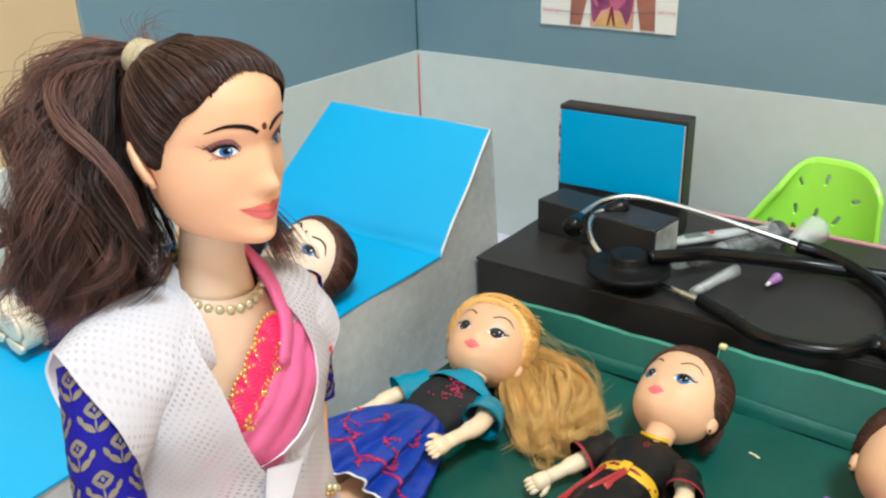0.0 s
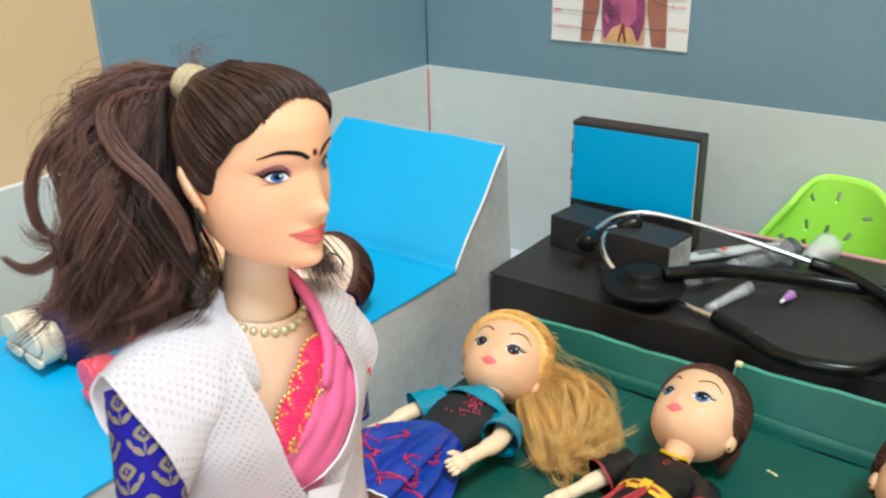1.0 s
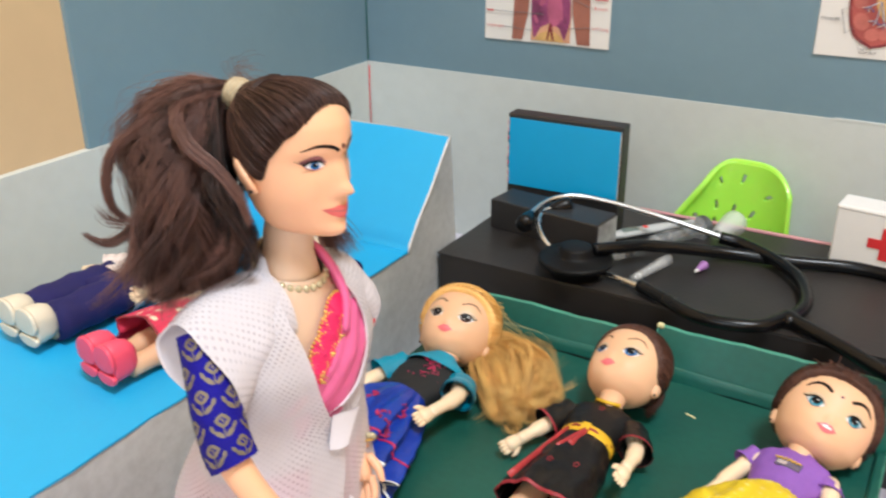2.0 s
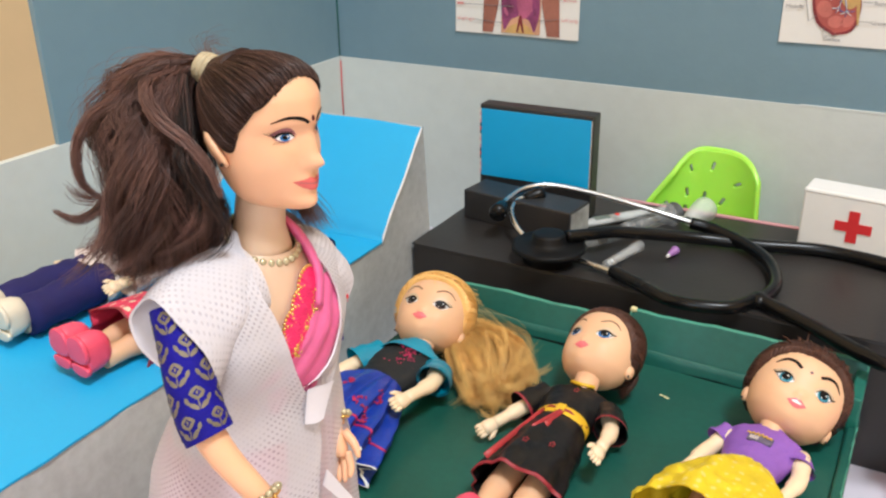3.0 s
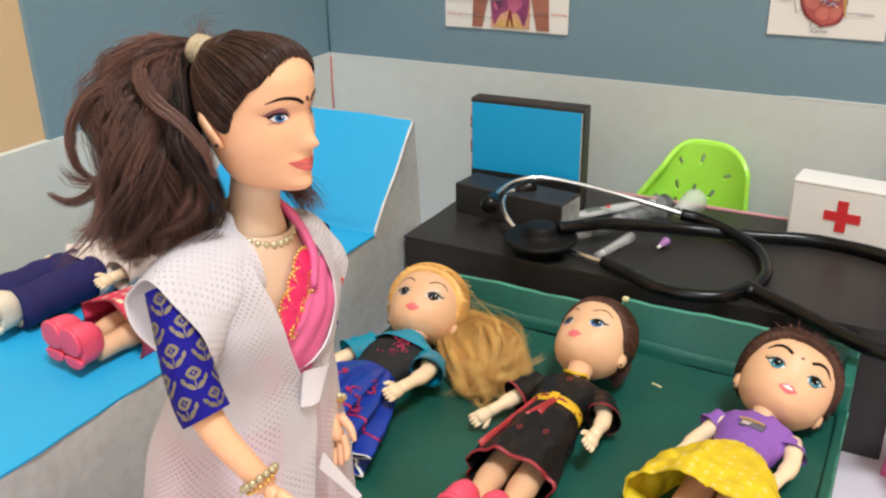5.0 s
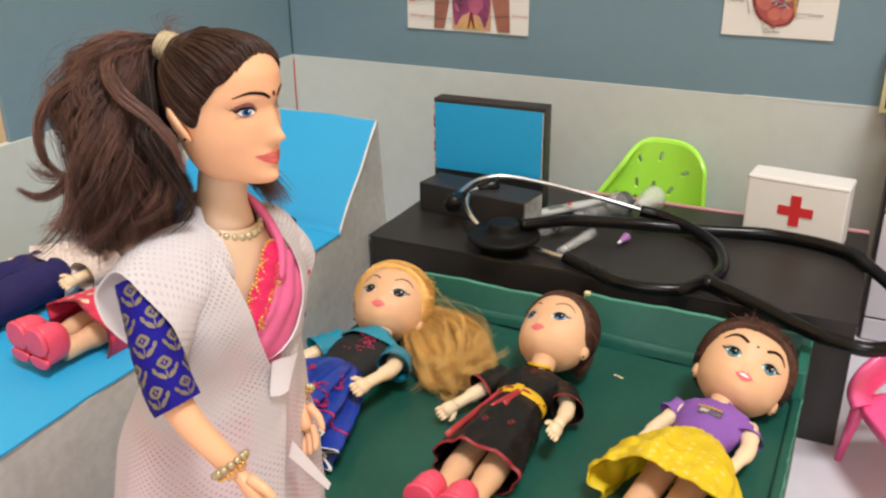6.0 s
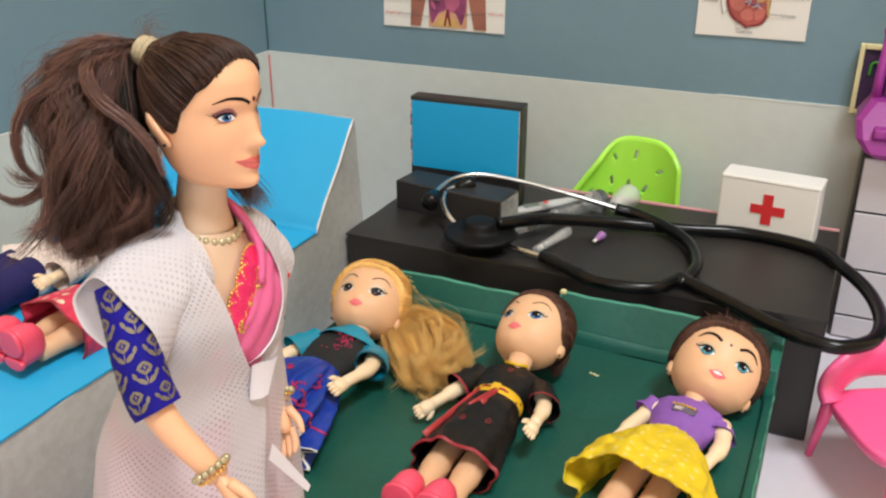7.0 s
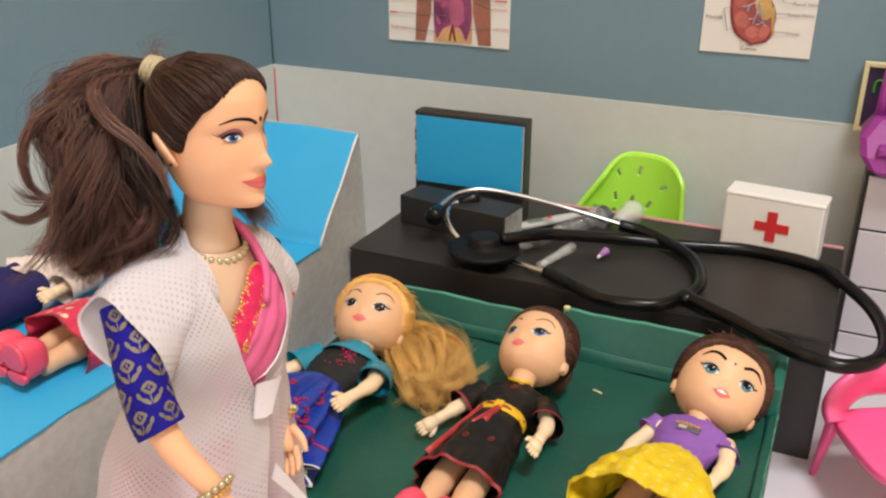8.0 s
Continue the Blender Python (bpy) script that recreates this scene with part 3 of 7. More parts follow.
STUD = mat("dark_stud", (0.02, 0.012, 0.010), 0.3, 0.05, 60)


def spotted(name, base, spot, scale, size, rough=0.55):
    """Cloth with printed spots."""
    m, n, l, b = nodes_of(name)
    co = n.new("ShaderNodeTexCoord")
    vor = n.new("ShaderNodeTexVoronoi")
    vor.inputs["Scale"].default_value, vor.inputs["Randomness"].default_value = scale, 0.35
    mp = n.new("ShaderNodeMapping")
    mp.inputs["Scale"].default_value = (1.0, 0.12, 1.0)
    l.new(co.outputs["Object"], mp.inputs["Vector"])
    l.new(mp.outputs[0], vor.inputs["Vector"])
    less = n.new("ShaderNodeMath")
    less.operation = "LESS_THAN"
    less.inputs[1].default_value = size
    l.new(vor.outputs["Distance"], less.inputs[0])
    noi = n.new("ShaderNodeTexNoise")
    noi.inputs["Scale"].default_value = 120
    l.new(co.outputs["Object"], noi.inputs["Vector"])
    mix = n.new("ShaderNodeMix")
    mix.data_type = "RGBA"
    mix.inputs[6].default_value, mix.inputs[7].default_value = (*base, 1), (*spot, 1)
    l.new(less.outputs[0], mix.inputs[0])
    mul = n.new("ShaderNodeMix")
    mul.data_type, mul.blend_type = "RGBA", "MULTIPLY"
    mul.inputs[0].default_value = 0.35
    l.new(mix.outputs[2], mul.inputs[6])
    l.new(noi.outputs[0], mul.inputs[7])
    l.new(mul.outputs[2], b.inputs["Base Color"])
    b.inputs["Roughness"].default_value = rough
    bp = n.new("ShaderNodeBump")
    bp.inputs["Strength"].default_value, bp.inputs["Distance"].default_value = 0.3, 0.0006
    l.new(noi.outputs[0], bp.inputs["Height"])
    l.new(bp.outputs[0], b.inputs["Normal"])
    return m


YELLOWDOTS = spotted("yellow_spotted_cloth", (0.86, 0.64, 0.012), (0.88, 0.70, 0.15), 195, 0.22)
REDFLORAL = spotted("red_floral_cloth", (0.74, 0.040, 0.11), (0.88, 0.74, 0.55), 150, 0.27)

SMALL = [(-0.0240, 0.0040, 0.0040, 0.0036), (-0.0230, 0.0106, 0.0098, 0.0074), (-0.0200, 0.0160, 0.0152, 0.0112), (-0.0140, 0.0198, 0.0201, 0.0156),
         (-0.0066, 0.0208, 0.0221, 0.0192), (0.0, 0.0206, 0.0229, 0.0210), (0.0065, 0.0202, 0.0226, 0.0214), (0.0125, 0.0190, 0.0208, 0.0206),
         (0.0180, 0.0160, 0.0174, 0.0178), (0.0222, 0.0110, 0.0120, 0.0126), (0.0245, 0.0050, 0.0055, 0.0055), (0.0250, 0.0015, 0.0015, 0.0015)]
SMALLBUMPS = [(0, -0.0058, 0.0018, 0.0021, 0.0020), (0, -0.0108, 0.0045, 0.0022, 0.0010), (0, -0.0180, 0.0050, 0.0040, 0.0010), (0.0115, -0.009, 0.006, 0.006, 0.0010), (-0.0115, -0.009, 0.006, 0.006, 0.0010),
              (0.0099, 0.0002, 0.0045, 0.0035, -0.0005), (-0.0099, 0.0002, 0.0045, 0.0035, -0.0005)]


def small_line(a):
    d = math.degrees(a)
    return interp([(0, 0.0176), (30, 0.0162), (52, 0.0112), (68, 0.0030), (80, -0.0040), (96, -0.0080), (115, -0.0150), (180, -0.0165)], d)[0]


def small_face(b, head, m, iris, brow_w, brow_z, bindi, smile, arch, eye=1.0):
    for s in (-1, 1):
        cx, cz, tl = s * 0.0099, -0.0004, s * 0.14
        head.patch(b, almond(cx + s * 0.0003, cz + 0.0010, 0.0050 * eye, 0.0040, 0.0012, tl), LIDPAINT, m, 0.00006)
        head.patch(b, almond(cx, cz, 0.0040 * eye, 0.0024 * eye, 0.0024 * eye, tl), EYEWHITE, m, 0.00012)
        head.patch(b, oval(cx - s * 0.0003, cz + 0.0001, 0.0026 * eye, 0.0023 * eye), iris, m, 0.00018)
        head.patch(b, oval(cx - s * 0.0003, cz + 0.0006, 0.0019 * eye, 0.0017 * eye), INK, m, 0.00024)
        head.patch(b, oval(cx - 0.0010, cz + 0.0012, 0.0004, 0.0004, 10), EYEWHITE, m, 0.00030)
        head.patch(b, oval(cx + 0.0008, cz - 0.0010, 0.0003, 0.0003, 8), EYEWHITE, m, 0.00030)
        head.stroke(b, [(cx - s * 0.0043, cz - 0.0002), (cx - s * 0.0020, cz + 0.0022), (cx + s * 0.0012, cz + 0.0027), (cx + s * 0.0042, cz + 0.0010), (cx + s * 0.0060, cz + 0.0022)], [0.0003, 0.0008, 0.0010, 0.0009, 0.0001], INK, m, 0.00034)
        for k in range(4):
            t = 0.0022 + k * 0.0008
            head.stroke(b, [(cx + s * t, cz + 0.0023 - k * 0.0005), (cx + s * (t + 0.0016), cz + 0.0036 - k * 0.0006)], [0.00025, 0.00006], INK, m, 0.00034)
        head.stroke(b, [(cx - s * 0.0030, cz - 0.0018), (cx + s * 0.0005, cz - 0.0027), (cx + s * 0.0040, cz + 0.0004)], [0.0001, 0.0003, 0.0004], EYEBROWN, m, 0.00028)
        head.stroke(b, [(cx - s * 0.0050, brow_z - 0.0010), (cx - s * 0.001, brow_z + arch), (cx + s * 0.003, brow_z + arch * 0.8), (cx + s * 0.0066, brow_z - 0.0024)], [brow_w, brow_w * 1.15, brow_w, brow_w * 0.3], INK if brow_w > 0.0009 else EYEBROWN, m, 0.00014)
    head.patch(b, lips(0, -0.0104, 0.0050, 0.0024), LIPPINK, m, 0.00014, 5)
    if smile:
        head.patch(b, oval(0.0002, -0.0102, 0.0026, 0.0006, 12), TEETH, m, 0.00024)
    if bindi:
        head.patch(b, oval(0, brow_z - 0.0010, 0.0008, 0.0008, 14), BINDI, m, 0.00018)


def small_hand(b, at, way, m, material, side):
    """A small mitten hand with four short fingers and a thumb."""
    d = Vector(way).normalized()
    s = d.orthogonal().normalized()
    u = d.cross(s)
    b.tube([Vector(at) + d * k for k in (-0.002, 0.001, 0.004, 0.0062)], [0.0026, 0.0033, 0.0036, 0.0028], material, 10, m, 0.75)
    for i in range(4):
        o = (i - 1.5) * 0.0015
        b.tube([Vector(at) + d * 0.005 + s * o, Vector(at) + d * 0.0078 + s * o * 1.15, Vector(at) + d * (0.0098 - abs(o) * 0.4) + s * o * 1.1 - u * 0.0008], [0.0011, 0.0010, 0.0006], material, 7, m)
    b.tube([Vector(at) + d * 0.001 + s * 0.0025 * side, Vector(at) + d * 0.0038 + s * 0.0046 * side, Vector(at) + d * 0.006 + s * 0.0052 * side], [0.0013, 0.0012, 0.0006], material, 7, m)


def ring(w, d, z, y=0.0, n=48, folds=0, amp=0.0, ph=0.0):
    out = []
    for k in range(n):
        a = -2 * math.pi * k / n
        r = 1 + amp * math.sin(folds * a + ph) if folds else 1
        out.append((w * r * math.sin(a), y + d * r * math.cos(a), z))
    return out


def small_doll(name, m, label, kw):
    """A big-headed doll of about 16 cm, built lying or standing along its own z axis with the face towards y."""
    rng = random.Random(kw.get("seed", 1))
    b, head = Builder(), Head(SMALL, SMALLBUMPS)
    hm = pose(*kw.get("at", (0, -0.0010, -0.0050)), *kw.get("head", (0, 0, 0))) @ Matrix.Scale(kw.get("size", 0.92), 4)
    hair, skin, top, sleeve = kw["hair"], kw.get("skin", SKIN), kw["top"], kw["sleeve"]
    head.skin(b, skin, hm)
    small_face(b, head, hm, kw["iris"], kw.get("brow_w", 0.0007), kw.get("brow_z", 0.0084), kw.get("bindi", False), kw.get("smile", False), kw.get("arch", 0.0012), kw.get("eye", 1.14))
    head.scalp(b, small_line, hair, hm, kw.get("grow", 0.0019), 88, 0.00022, 440, 18, kw.get("tufts", 0.0005), rng)
    combed(b, head, small_line, kw.get("gather", (0, -0.021, 0.004)), [hair, kw.get("hair2", HAIRTAIL)], 420, 0.00022, hm, rng, kw.get("grow", 0.0019) - 0.0001)
    for s in (-1, 1):
        b.ball((s * 0.0210, -0.0030, -0.0104), (0.0026, 0.0036, 0.0046), skin, 14, 10, hm)
        b.ball((s * 0.0224, -0.0016, -0.0140), (0.0007, 0.0007, 0.0007), STUD, 8, 6, hm)
    kw["extra"](b, hm, rng)
    first = len(b.v)
    # body a little behind the head's middle, so that head and back both rest on the ground
    BYC = -0.0105
    b.tube([(0, -0.004, -0.019), (0, -0.007, -0.025), (0, BYC + 0.001, -0.030)], [0.0062, 0.0056, 0.0060], skin, 16)
    rows = [ring(0.0062, 0.0058, -0.0262, BYC + 0.002), ring(0.0122, 0.0072, -0.0278, BYC), ring(0.0162, 0.0082, -0.0308, BYC), ring(0.0160, 0.0087, -0.0360, BYC), ring(0.0142, 0.0088, -0.0440, BYC), ring(0.0124, 0.0084, -0.0520, BYC), ring(0.0112, 0.0082, -0.0580, BYC)]
    fine = []
    for i in range(len(rows) - 1):
        for q in range(4):
            fine.append([Vector(p).lerp(Vector(c), q / 4) for p, c in zip(rows[i], rows[i + 1])])
    fine.append([Vector(p) for p in rows[-1]])
    fine = [[p + noise.noise_vector(p * 260) * 0.0006 for p in r] for r in fine]
    b.loft(fine, top)
    if kw.get("collar"):
        b.loft([ring(0.0064, 0.0064, -0.0235, BYC + 0.003), ring(0.0086, 0.0080, -0.0262, BYC + 0.002), ring(0.0146, 0.0090, -0.0296, BYC + 0.001), ring(0.0166, 0.0096, -0.0326, BYC + 0.001, amp=0.03, folds=5), ring(0.0164, 0.0098, -0.0352, BYC + 0.001, amp=0.04, folds=5)], kw["collar"], True, False)
    for s in (-1, 1):
        el, wr = kw.get("arms", {}).get(s, ((0.0205, -0.011, -0.0450), (0.0255, -0.012, -0.0600)))
        sh, el, wr = Vector((s * 0.0148, BYC, -0.0322)), Vector((s * el[0], el[1], el[2])), Vector((s * wr[0], wr[1], wr[2]))
        line = spline([sh, el, wr], 6)
        b.tube(line, [0.0042] * 4 + [0.0036] * 5 + [0.0028] * 4, SKINPALE, 14)
        cut, sr = kw.get("sleeve_len", 7), kw.get("sleeve_r", 0.0066)
        b.tube(line[:cut], [sr + 0.0016 * i / cut + 0.0005 * math.sin(i * 2.3 + s) for i in range(cut)], sleeve, 20, None, kw.get("flat", 0.82), caps=False)
        b.tube([line[cut - 2].lerp(line[cut - 1], 0.55), line[cut - 1] + (line[cut - 1] - line[cut - 2]) * 0.05], [sr + 0.0017, sr + 0.0018], kw.get("cuff", sleeve), 20, None, kw.get("flat", 0.82), caps=False)
        small_hand(b, wr, wr - el, None, SKINPALE, s)
    kw["lower"](b, BYC, rng)
    k = kw.get("body", 1.0)
    for p in b.v[first:]:
        p.x, p.z = p.x * kw.get("wide", 1 + (k - 1) * 0.6) + kw.get("shift", 0.0), -0.0235 + kw.get("neck", 0.0) + (p.z + 0.022) * k
    ob = b.make(name, None, "", m)
    return tagged(ob, label, "doll", "patient dolls")


def legs(b, shoe, hem, skin=None, trousers=None, shoe_w=0.0072, splay=0.0, lift=0.0):
    skin = skin or SKIN
    for s in (-1, 1):
        line = [(s * 0.0068, -0.0125, -0.060), (s * (0.0070 + splay), -0.0128, -0.090 + lift * 0.5), (s * (0.0068 + splay * 1.5), -0.0130, -0.122 + lift)]
        b.tube(spline(line, 5), [0.0066] * 4 + [0.0060] * 4 + [0.0050] * 3, skin, 14)
        if trousers:
            b.tube(spline([(s * 0.0072, -0.0080, -0.062), (s * 0.0096, -0.0078, -0.083 + lift * 0.4), (s * 0.0104, -0.0085, -0.1215 + lift)], 6), [0.0100 + 0.0006 * math.sin(i * 1.9 + s) for i in range(13)], trousers, 24)
        x = line[-1][0]
        # rounded shoe with a thick two-part sole
        rows = []
        for z, k in ((-0.1195, 0.55), (-0.1215, 0.80), (-0.1250, 0.96), (-0.1285, 1.00), (-0.1300, 1.01), (-0.1322, 1.01), (-0.1328, 0.985), (-0.1330, 0.94), (-0.1330, 0.5)):
            row = []
            for j in range(32):
                a = -2 * math.pi * j / 32
                r = shoe_w * (1 - 0.10 * math.cos(2 * a) ** 2)
                row.append((x + r * k * math.sin(a), -0.0070 + (0.0110 if math.cos(a) > 0 else 0.0090) * k * math.cos(a), z + lift))
            rows.append(row)
        b.loft(rows, shoe)
        # flat sole in two pads, the toe's and the heel's
        for y0, y1 in ((-0.0094, 0.0040), (-0.0160, -0.0102)):
            pad = []
            for z, k in ((-0.1328, 1.0), (-0.1342, 0.995), (-0.1347, 0.96), (-0.1348, 0.90), (-0.1348, 0.4)):
                row = []
                for j in range(28):
                    a = -2 * math.pi * j / 28
                    px = shoe_w * 1.02 * math.copysign(abs(math.sin(a)) ** 0.7, math.sin(a))
                    py = (y0 + y1) / 2 + (y1 - y0) / 2 * math.copysign(abs(math.cos(a)) ** 0.7, math.cos(a))
                    lim = max(0.35, math.sqrt(max(0.0, 1 - ((py + 0.0060) / 0.0112) ** 2)) ** 0.6)
                    row.append((x + px * lim * k, (y0 + y1) / 2 + (py - (y0 + y1) / 2) * k, z + lift))
                pad.append(row)
            b.loft(pad, shoe)


def skirt(b, y, rows, material, folds, hem=None, rng=None, n=128, crumple=0.0011):
    """A gathered skirt; rows of (z, half width, half depth, fold depth)."""
    rr = []
    ph = rng.uniform(0, 6) if rng else 0
    steps = 22
    for i in range(steps + 1):
        z = rows[0][0] + (rows[-1][0] - rows[0][0]) * i / steps
        w, d, amp = interp([(-q[0], *q[1:]) for q in rows], -z)
        r = []
        for k in range(n):
            a = -2 * math.pi * k / n
            f = 1 + amp * (math.sin(folds * a + ph) + 0.5 * math.sin((folds * 2 - 3) * a + ph * 2))
            p = Vector((w * f * math.sin(a), y + max(-d * 0.75, d * f * math.cos(a)), z + amp * 0.012 * math.sin(folds * a * 0.5)))
            k2 = min(1, 3.0 * i / steps)
            o = noise.noise_vector(p * 130 + Vector((ph, 0, 0))) * crumple * k2 + noise.noise_vector(p * 340) * crumple * 0.35
            p += Vector((o.x, max(o.y, -0.0004), o.z))
            r.append((p.x, p.y, p.z))
        rr.append(r)
    b.loft(rr, material, True, False)
    lining = [[(p[0] * 0.975, y + (p[1] - y) * 0.965, p[2]) for p in r] for r in rr]
    b.loft(lining, material, True, False)
    b.loft([rr[-1], lining[-1]], material, True, False)
    if hem:
        last = rr[-1]
        b.loft([[(p[0] * 1.012, y + (p[1] - y) * 1.012, p[2] + hem[1]) for p in last], [(p[0] * 1.015, y + (p[1] - y) * 1.015, p[2] - 0.0003) for p in last], [(p[0] * 0.97, y + (p[1] - y) * 0.97, p[2] - 0.0002) for p in last]], hem[0], True, False)
    return rr


def strands(b, rng, material, count, start, paths, m, r0=0.0005, n=4, wave=1.0, flat=1.0):
    """Loose hair: each strand follows a mix of the guide paths with its own waver."""
    for _ in range(count):
        k = rng.random() * (len(paths) - 1)
        i = min(int(k), len(paths) - 2)
        t = k - i
        pts = []
        ox = [rng.gauss(0, 1) for _ in range(3)]
        ph, am = rng.uniform(0, 6), rng.uniform(0.2, 1)
        L = len(paths[0])
        for j in range(L):
            p = Vector(paths[i][j]) * (1 - t) + Vector(paths[i + 1][j]) * t
            w = start + (j / (L - 1)) * (1 - start)
            sp = 0.0030 * w
            pts.append(p + Vector((ox[0], ox[1], ox[2])) * sp + Vector((math.sin(ph + j * 1.1), math.cos(ph * 1.7 + j * 0.9), math.sin(ph * 2 + j * 1.3))) * 0.0010 * wave * am * w)
        line = spline(pts, 4)
        r = r0 * rng.uniform(0.55, 1.3)
        b.tube(line, [r * (1 - 0.75 * (q / (len(line) - 1)) ** 2) for q in range(len(line))], material, n, m, flat)


def locks(b, rng, materials, count, per, paths, m, spread, wave, r0, curl=0.003):
    """Tousled hair in clumps: every lock wavers on its own way and carries its own strands."""
    L = len(paths[0])
    for _ in range(count):
        k = rng.random() * (len(paths) - 1)
        i = min(int(k), len(paths) - 2)
        t = k - i
        off = Vector((rng.gauss(0, 1), rng.gauss(0, 1), rng.gauss(0, 1)))
        ph, fr = rng.uniform(0, 6.3), rng.uniform(0.7, 1.3)
        depth = rng.uniform(0.55, 1.05)
        base = []
        for j in range(L):
            w = j / (L - 1)
            p = Vector(paths[i][j]) * (1 - t) + Vector(paths[i + 1][j]) * t
            c = Vector(paths[len(paths) // 2][j])
            p = c.lerp(p, depth) + off * spread * w + Vector((math.sin(ph + j * fr), math.cos(ph * 1.3 + j * fr), 0.5 * math.sin(ph * 0.7 + j * fr))) * wave * min(1, w * 2)
            base.append(p)
        base = base[:L - rng.choice((0, 0, 1, 2)) if L > 5 else L]
        if curl:
            a = rng.uniform(0, 6.3)
            side = Vector((math.cos(a), math.sin(a), 0))
            e = base[-1]
            r = curl * rng.uniform(0.5, 1.5)
            base += [e + side * r + Vector((0, 0, -r * 0.6)), e + side * r * 1.9 + Vector((0, 0, r * 0.2)), e + side * r * 1.6 + Vector((0, 0, r * 1.1))]
        mm = rng.choice(materials)
        for _ in range(per):
            o = Vector((rng.gauss(0, 1), rng.gauss(0, 1), rng.gauss(0, 1)))
            cut = rng.randint(0, 2) if curl else 0
            pts = [p + o * (0.0005 + 0.0011 * j / len(base)) for j, p in enumerate(base[:len(base) - cut])]
            line = spline(pts, 4)
            r = r0 * rng.uniform(0.6, 1.3)
            b.tube(line, [r * (1 - 0.8 * (q / (len(line) - 1)) ** 2) for q in range(len(line))], mm, 3, m, caps=False)


# what each doll has of its own
def blond_extra(b, hm, rng):
    guides = [[(-0.012, -0.010, 0.018), (-0.029, -0.012, 0.017), (-0.046, -0.013, 0.011), (-0.060, -0.015, 0.000), (-0.069, -0.018, -0.016)],
              [(-0.014, -0.012, 0.012), (-0.030, -0.014, 0.008), (-0.045, -0.015, 0.002), (-0.056, -0.016, -0.008), (-0.064, -0.018, -0.022)],
              [(-0.014, -0.013, 0.004), (-0.030, -0.008, -0.002), (-0.047, -0.006, -0.010), (-0.060, -0.009, -0.022), (-0.068, -0.015, -0.037)],
              [(-0.012, -0.014, -0.004), (-0.025, -0.007, -0.011), (-0.040, -0.005, -0.022), (-0.054, -0.009, -0.035), (-0.064, -0.015, -0.046)],
              [(-0.008, -0.016, -0.010), (-0.018, -0.011, -0.018), (-0.029, -0.010, -0.029), (-0.043, -0.013, -0.040), (-0.056, -0.018, -0.049)]]
    guides = [[(x * 0.93 + 0.0055, y, z + 0.009 + 0.0012 * j) for j, (x, y, z) in enumerate(g)] for g in guides]
    locks(b, rng, [HAIRBLOND, HAIRPALE], 180, 34, guides, None, 0.0036, 0.0024, 0.00011, 0.0040)
    locks(b, rng, [HAIRPALE, HAIRBLOND], 60, 14, guides, None, 0.0056, 0.0044, 0.00008, 0.0065)
    strands(b, rng, HAIRPALE, 120, 1.6, guides, None, 0.00006, 3, 4.0)
    for _ in range(110):
        a, z = rng.uniform(-1.5, 1.9), rng.uniform(0.013, 0.022)
        p = Head(SMALL, []).point(a, z, 0.0018)
        q = p + Vector((p.x * 0.06, p.y * 0.05 - 0.003, 0.0012)) + Vector((rng.gauss(0, 1), rng.gauss(0, 1), rng.gauss(0.6, 1))) * 0.0008
        e = q + Vector((-0.002, -0.005, 0.0006)) + Vector((rng.gauss(0, 1), rng.gauss(0, 1), rng.gauss(0, 1))) * 0.0014
        b.tube(spline([p, q, e], 4), 0.00016, HAIRPALE, 3, hm)
    b.tube([(0, -0.012, 0.0165), (0, -0.021, 0.0130), (0, -0.0225, 0.004), (0, -0.021, -0.006)], [0.006, 0.006, 0.006, 0.005], HAIRBLOND, 12, hm)


def blond_lower(b, y, rng):
    rr = skirt(b, y, [(-0.0570, 0.0116, 0.0086, 0.0), (-0.0630, 0.0150, 0.0110, 0.05), (-0.0720, 0.0190, 0.0135, 0.08), (-0.0840, 0.0230, 0.0150, 0.10), (-0.0960, 0.0262, 0.0160, 0.11), (-0.1080, 0.0290, 0.0165, 0.12)], SATINBLUE, 13, (THREAD, 0.0004), rng, 160, 0.0008)
    # glitter scrolls on the skirt and bodice
    n = len(rr[0])
    for k0 in (82, 94, 10):
        pts = []
        for i in range(14):
            k = (k0 * n // 96 + round(6 * math.sin(i * 0.9))) % n
            t = 7.0 + 13.0 * i / 13
            q = int(t)
            p = Vector(rr[q][k]) * (1 - t + q) + Vector(rr[min(q + 1, 22)][k]) * (t - q)
            pts.append(Vector((p.x * 1.004, y + (p.y - y) * 1.01 + 0.0002, p.z)))
        for p in spline(pts, 5):
            for _ in range(2):
                b.ball(p + Vector((rng.gauss(0, 1), abs(rng.gauss(0, 0.3)), rng.gauss(0, 1))) * 0.0005, 0.00046, GLITTER, 5, 4)
    hem = [Vector((p[0] * 1.004, y + (p[1] - y) * 1.01, p[2])) for p in rr[17]]
    b.tube(hem[-46:] + hem[:46], 0.0006, GLITTER, 5)
    for i in range(60):
        a, z = rng.gauss(-0.35, 0.28), -0.0385 + rng.gauss(0, 0.0042)
        b.ball((0.0130 * math.sin(a), y + 0.0090 * math.cos(a), z), 0.00045, GLITTER, 5, 4)
    for s in (-1, 1):
        b.tube([(s * 0.0015, y + 0.0091, -0.0352), (s * 0.005, y + 0.0085, -0.0322), (s * 0.009, y + 0.0070, -0.0302)], 0.0006, GLITTER, 5)
    legs(b, SHOERED, -0.108)


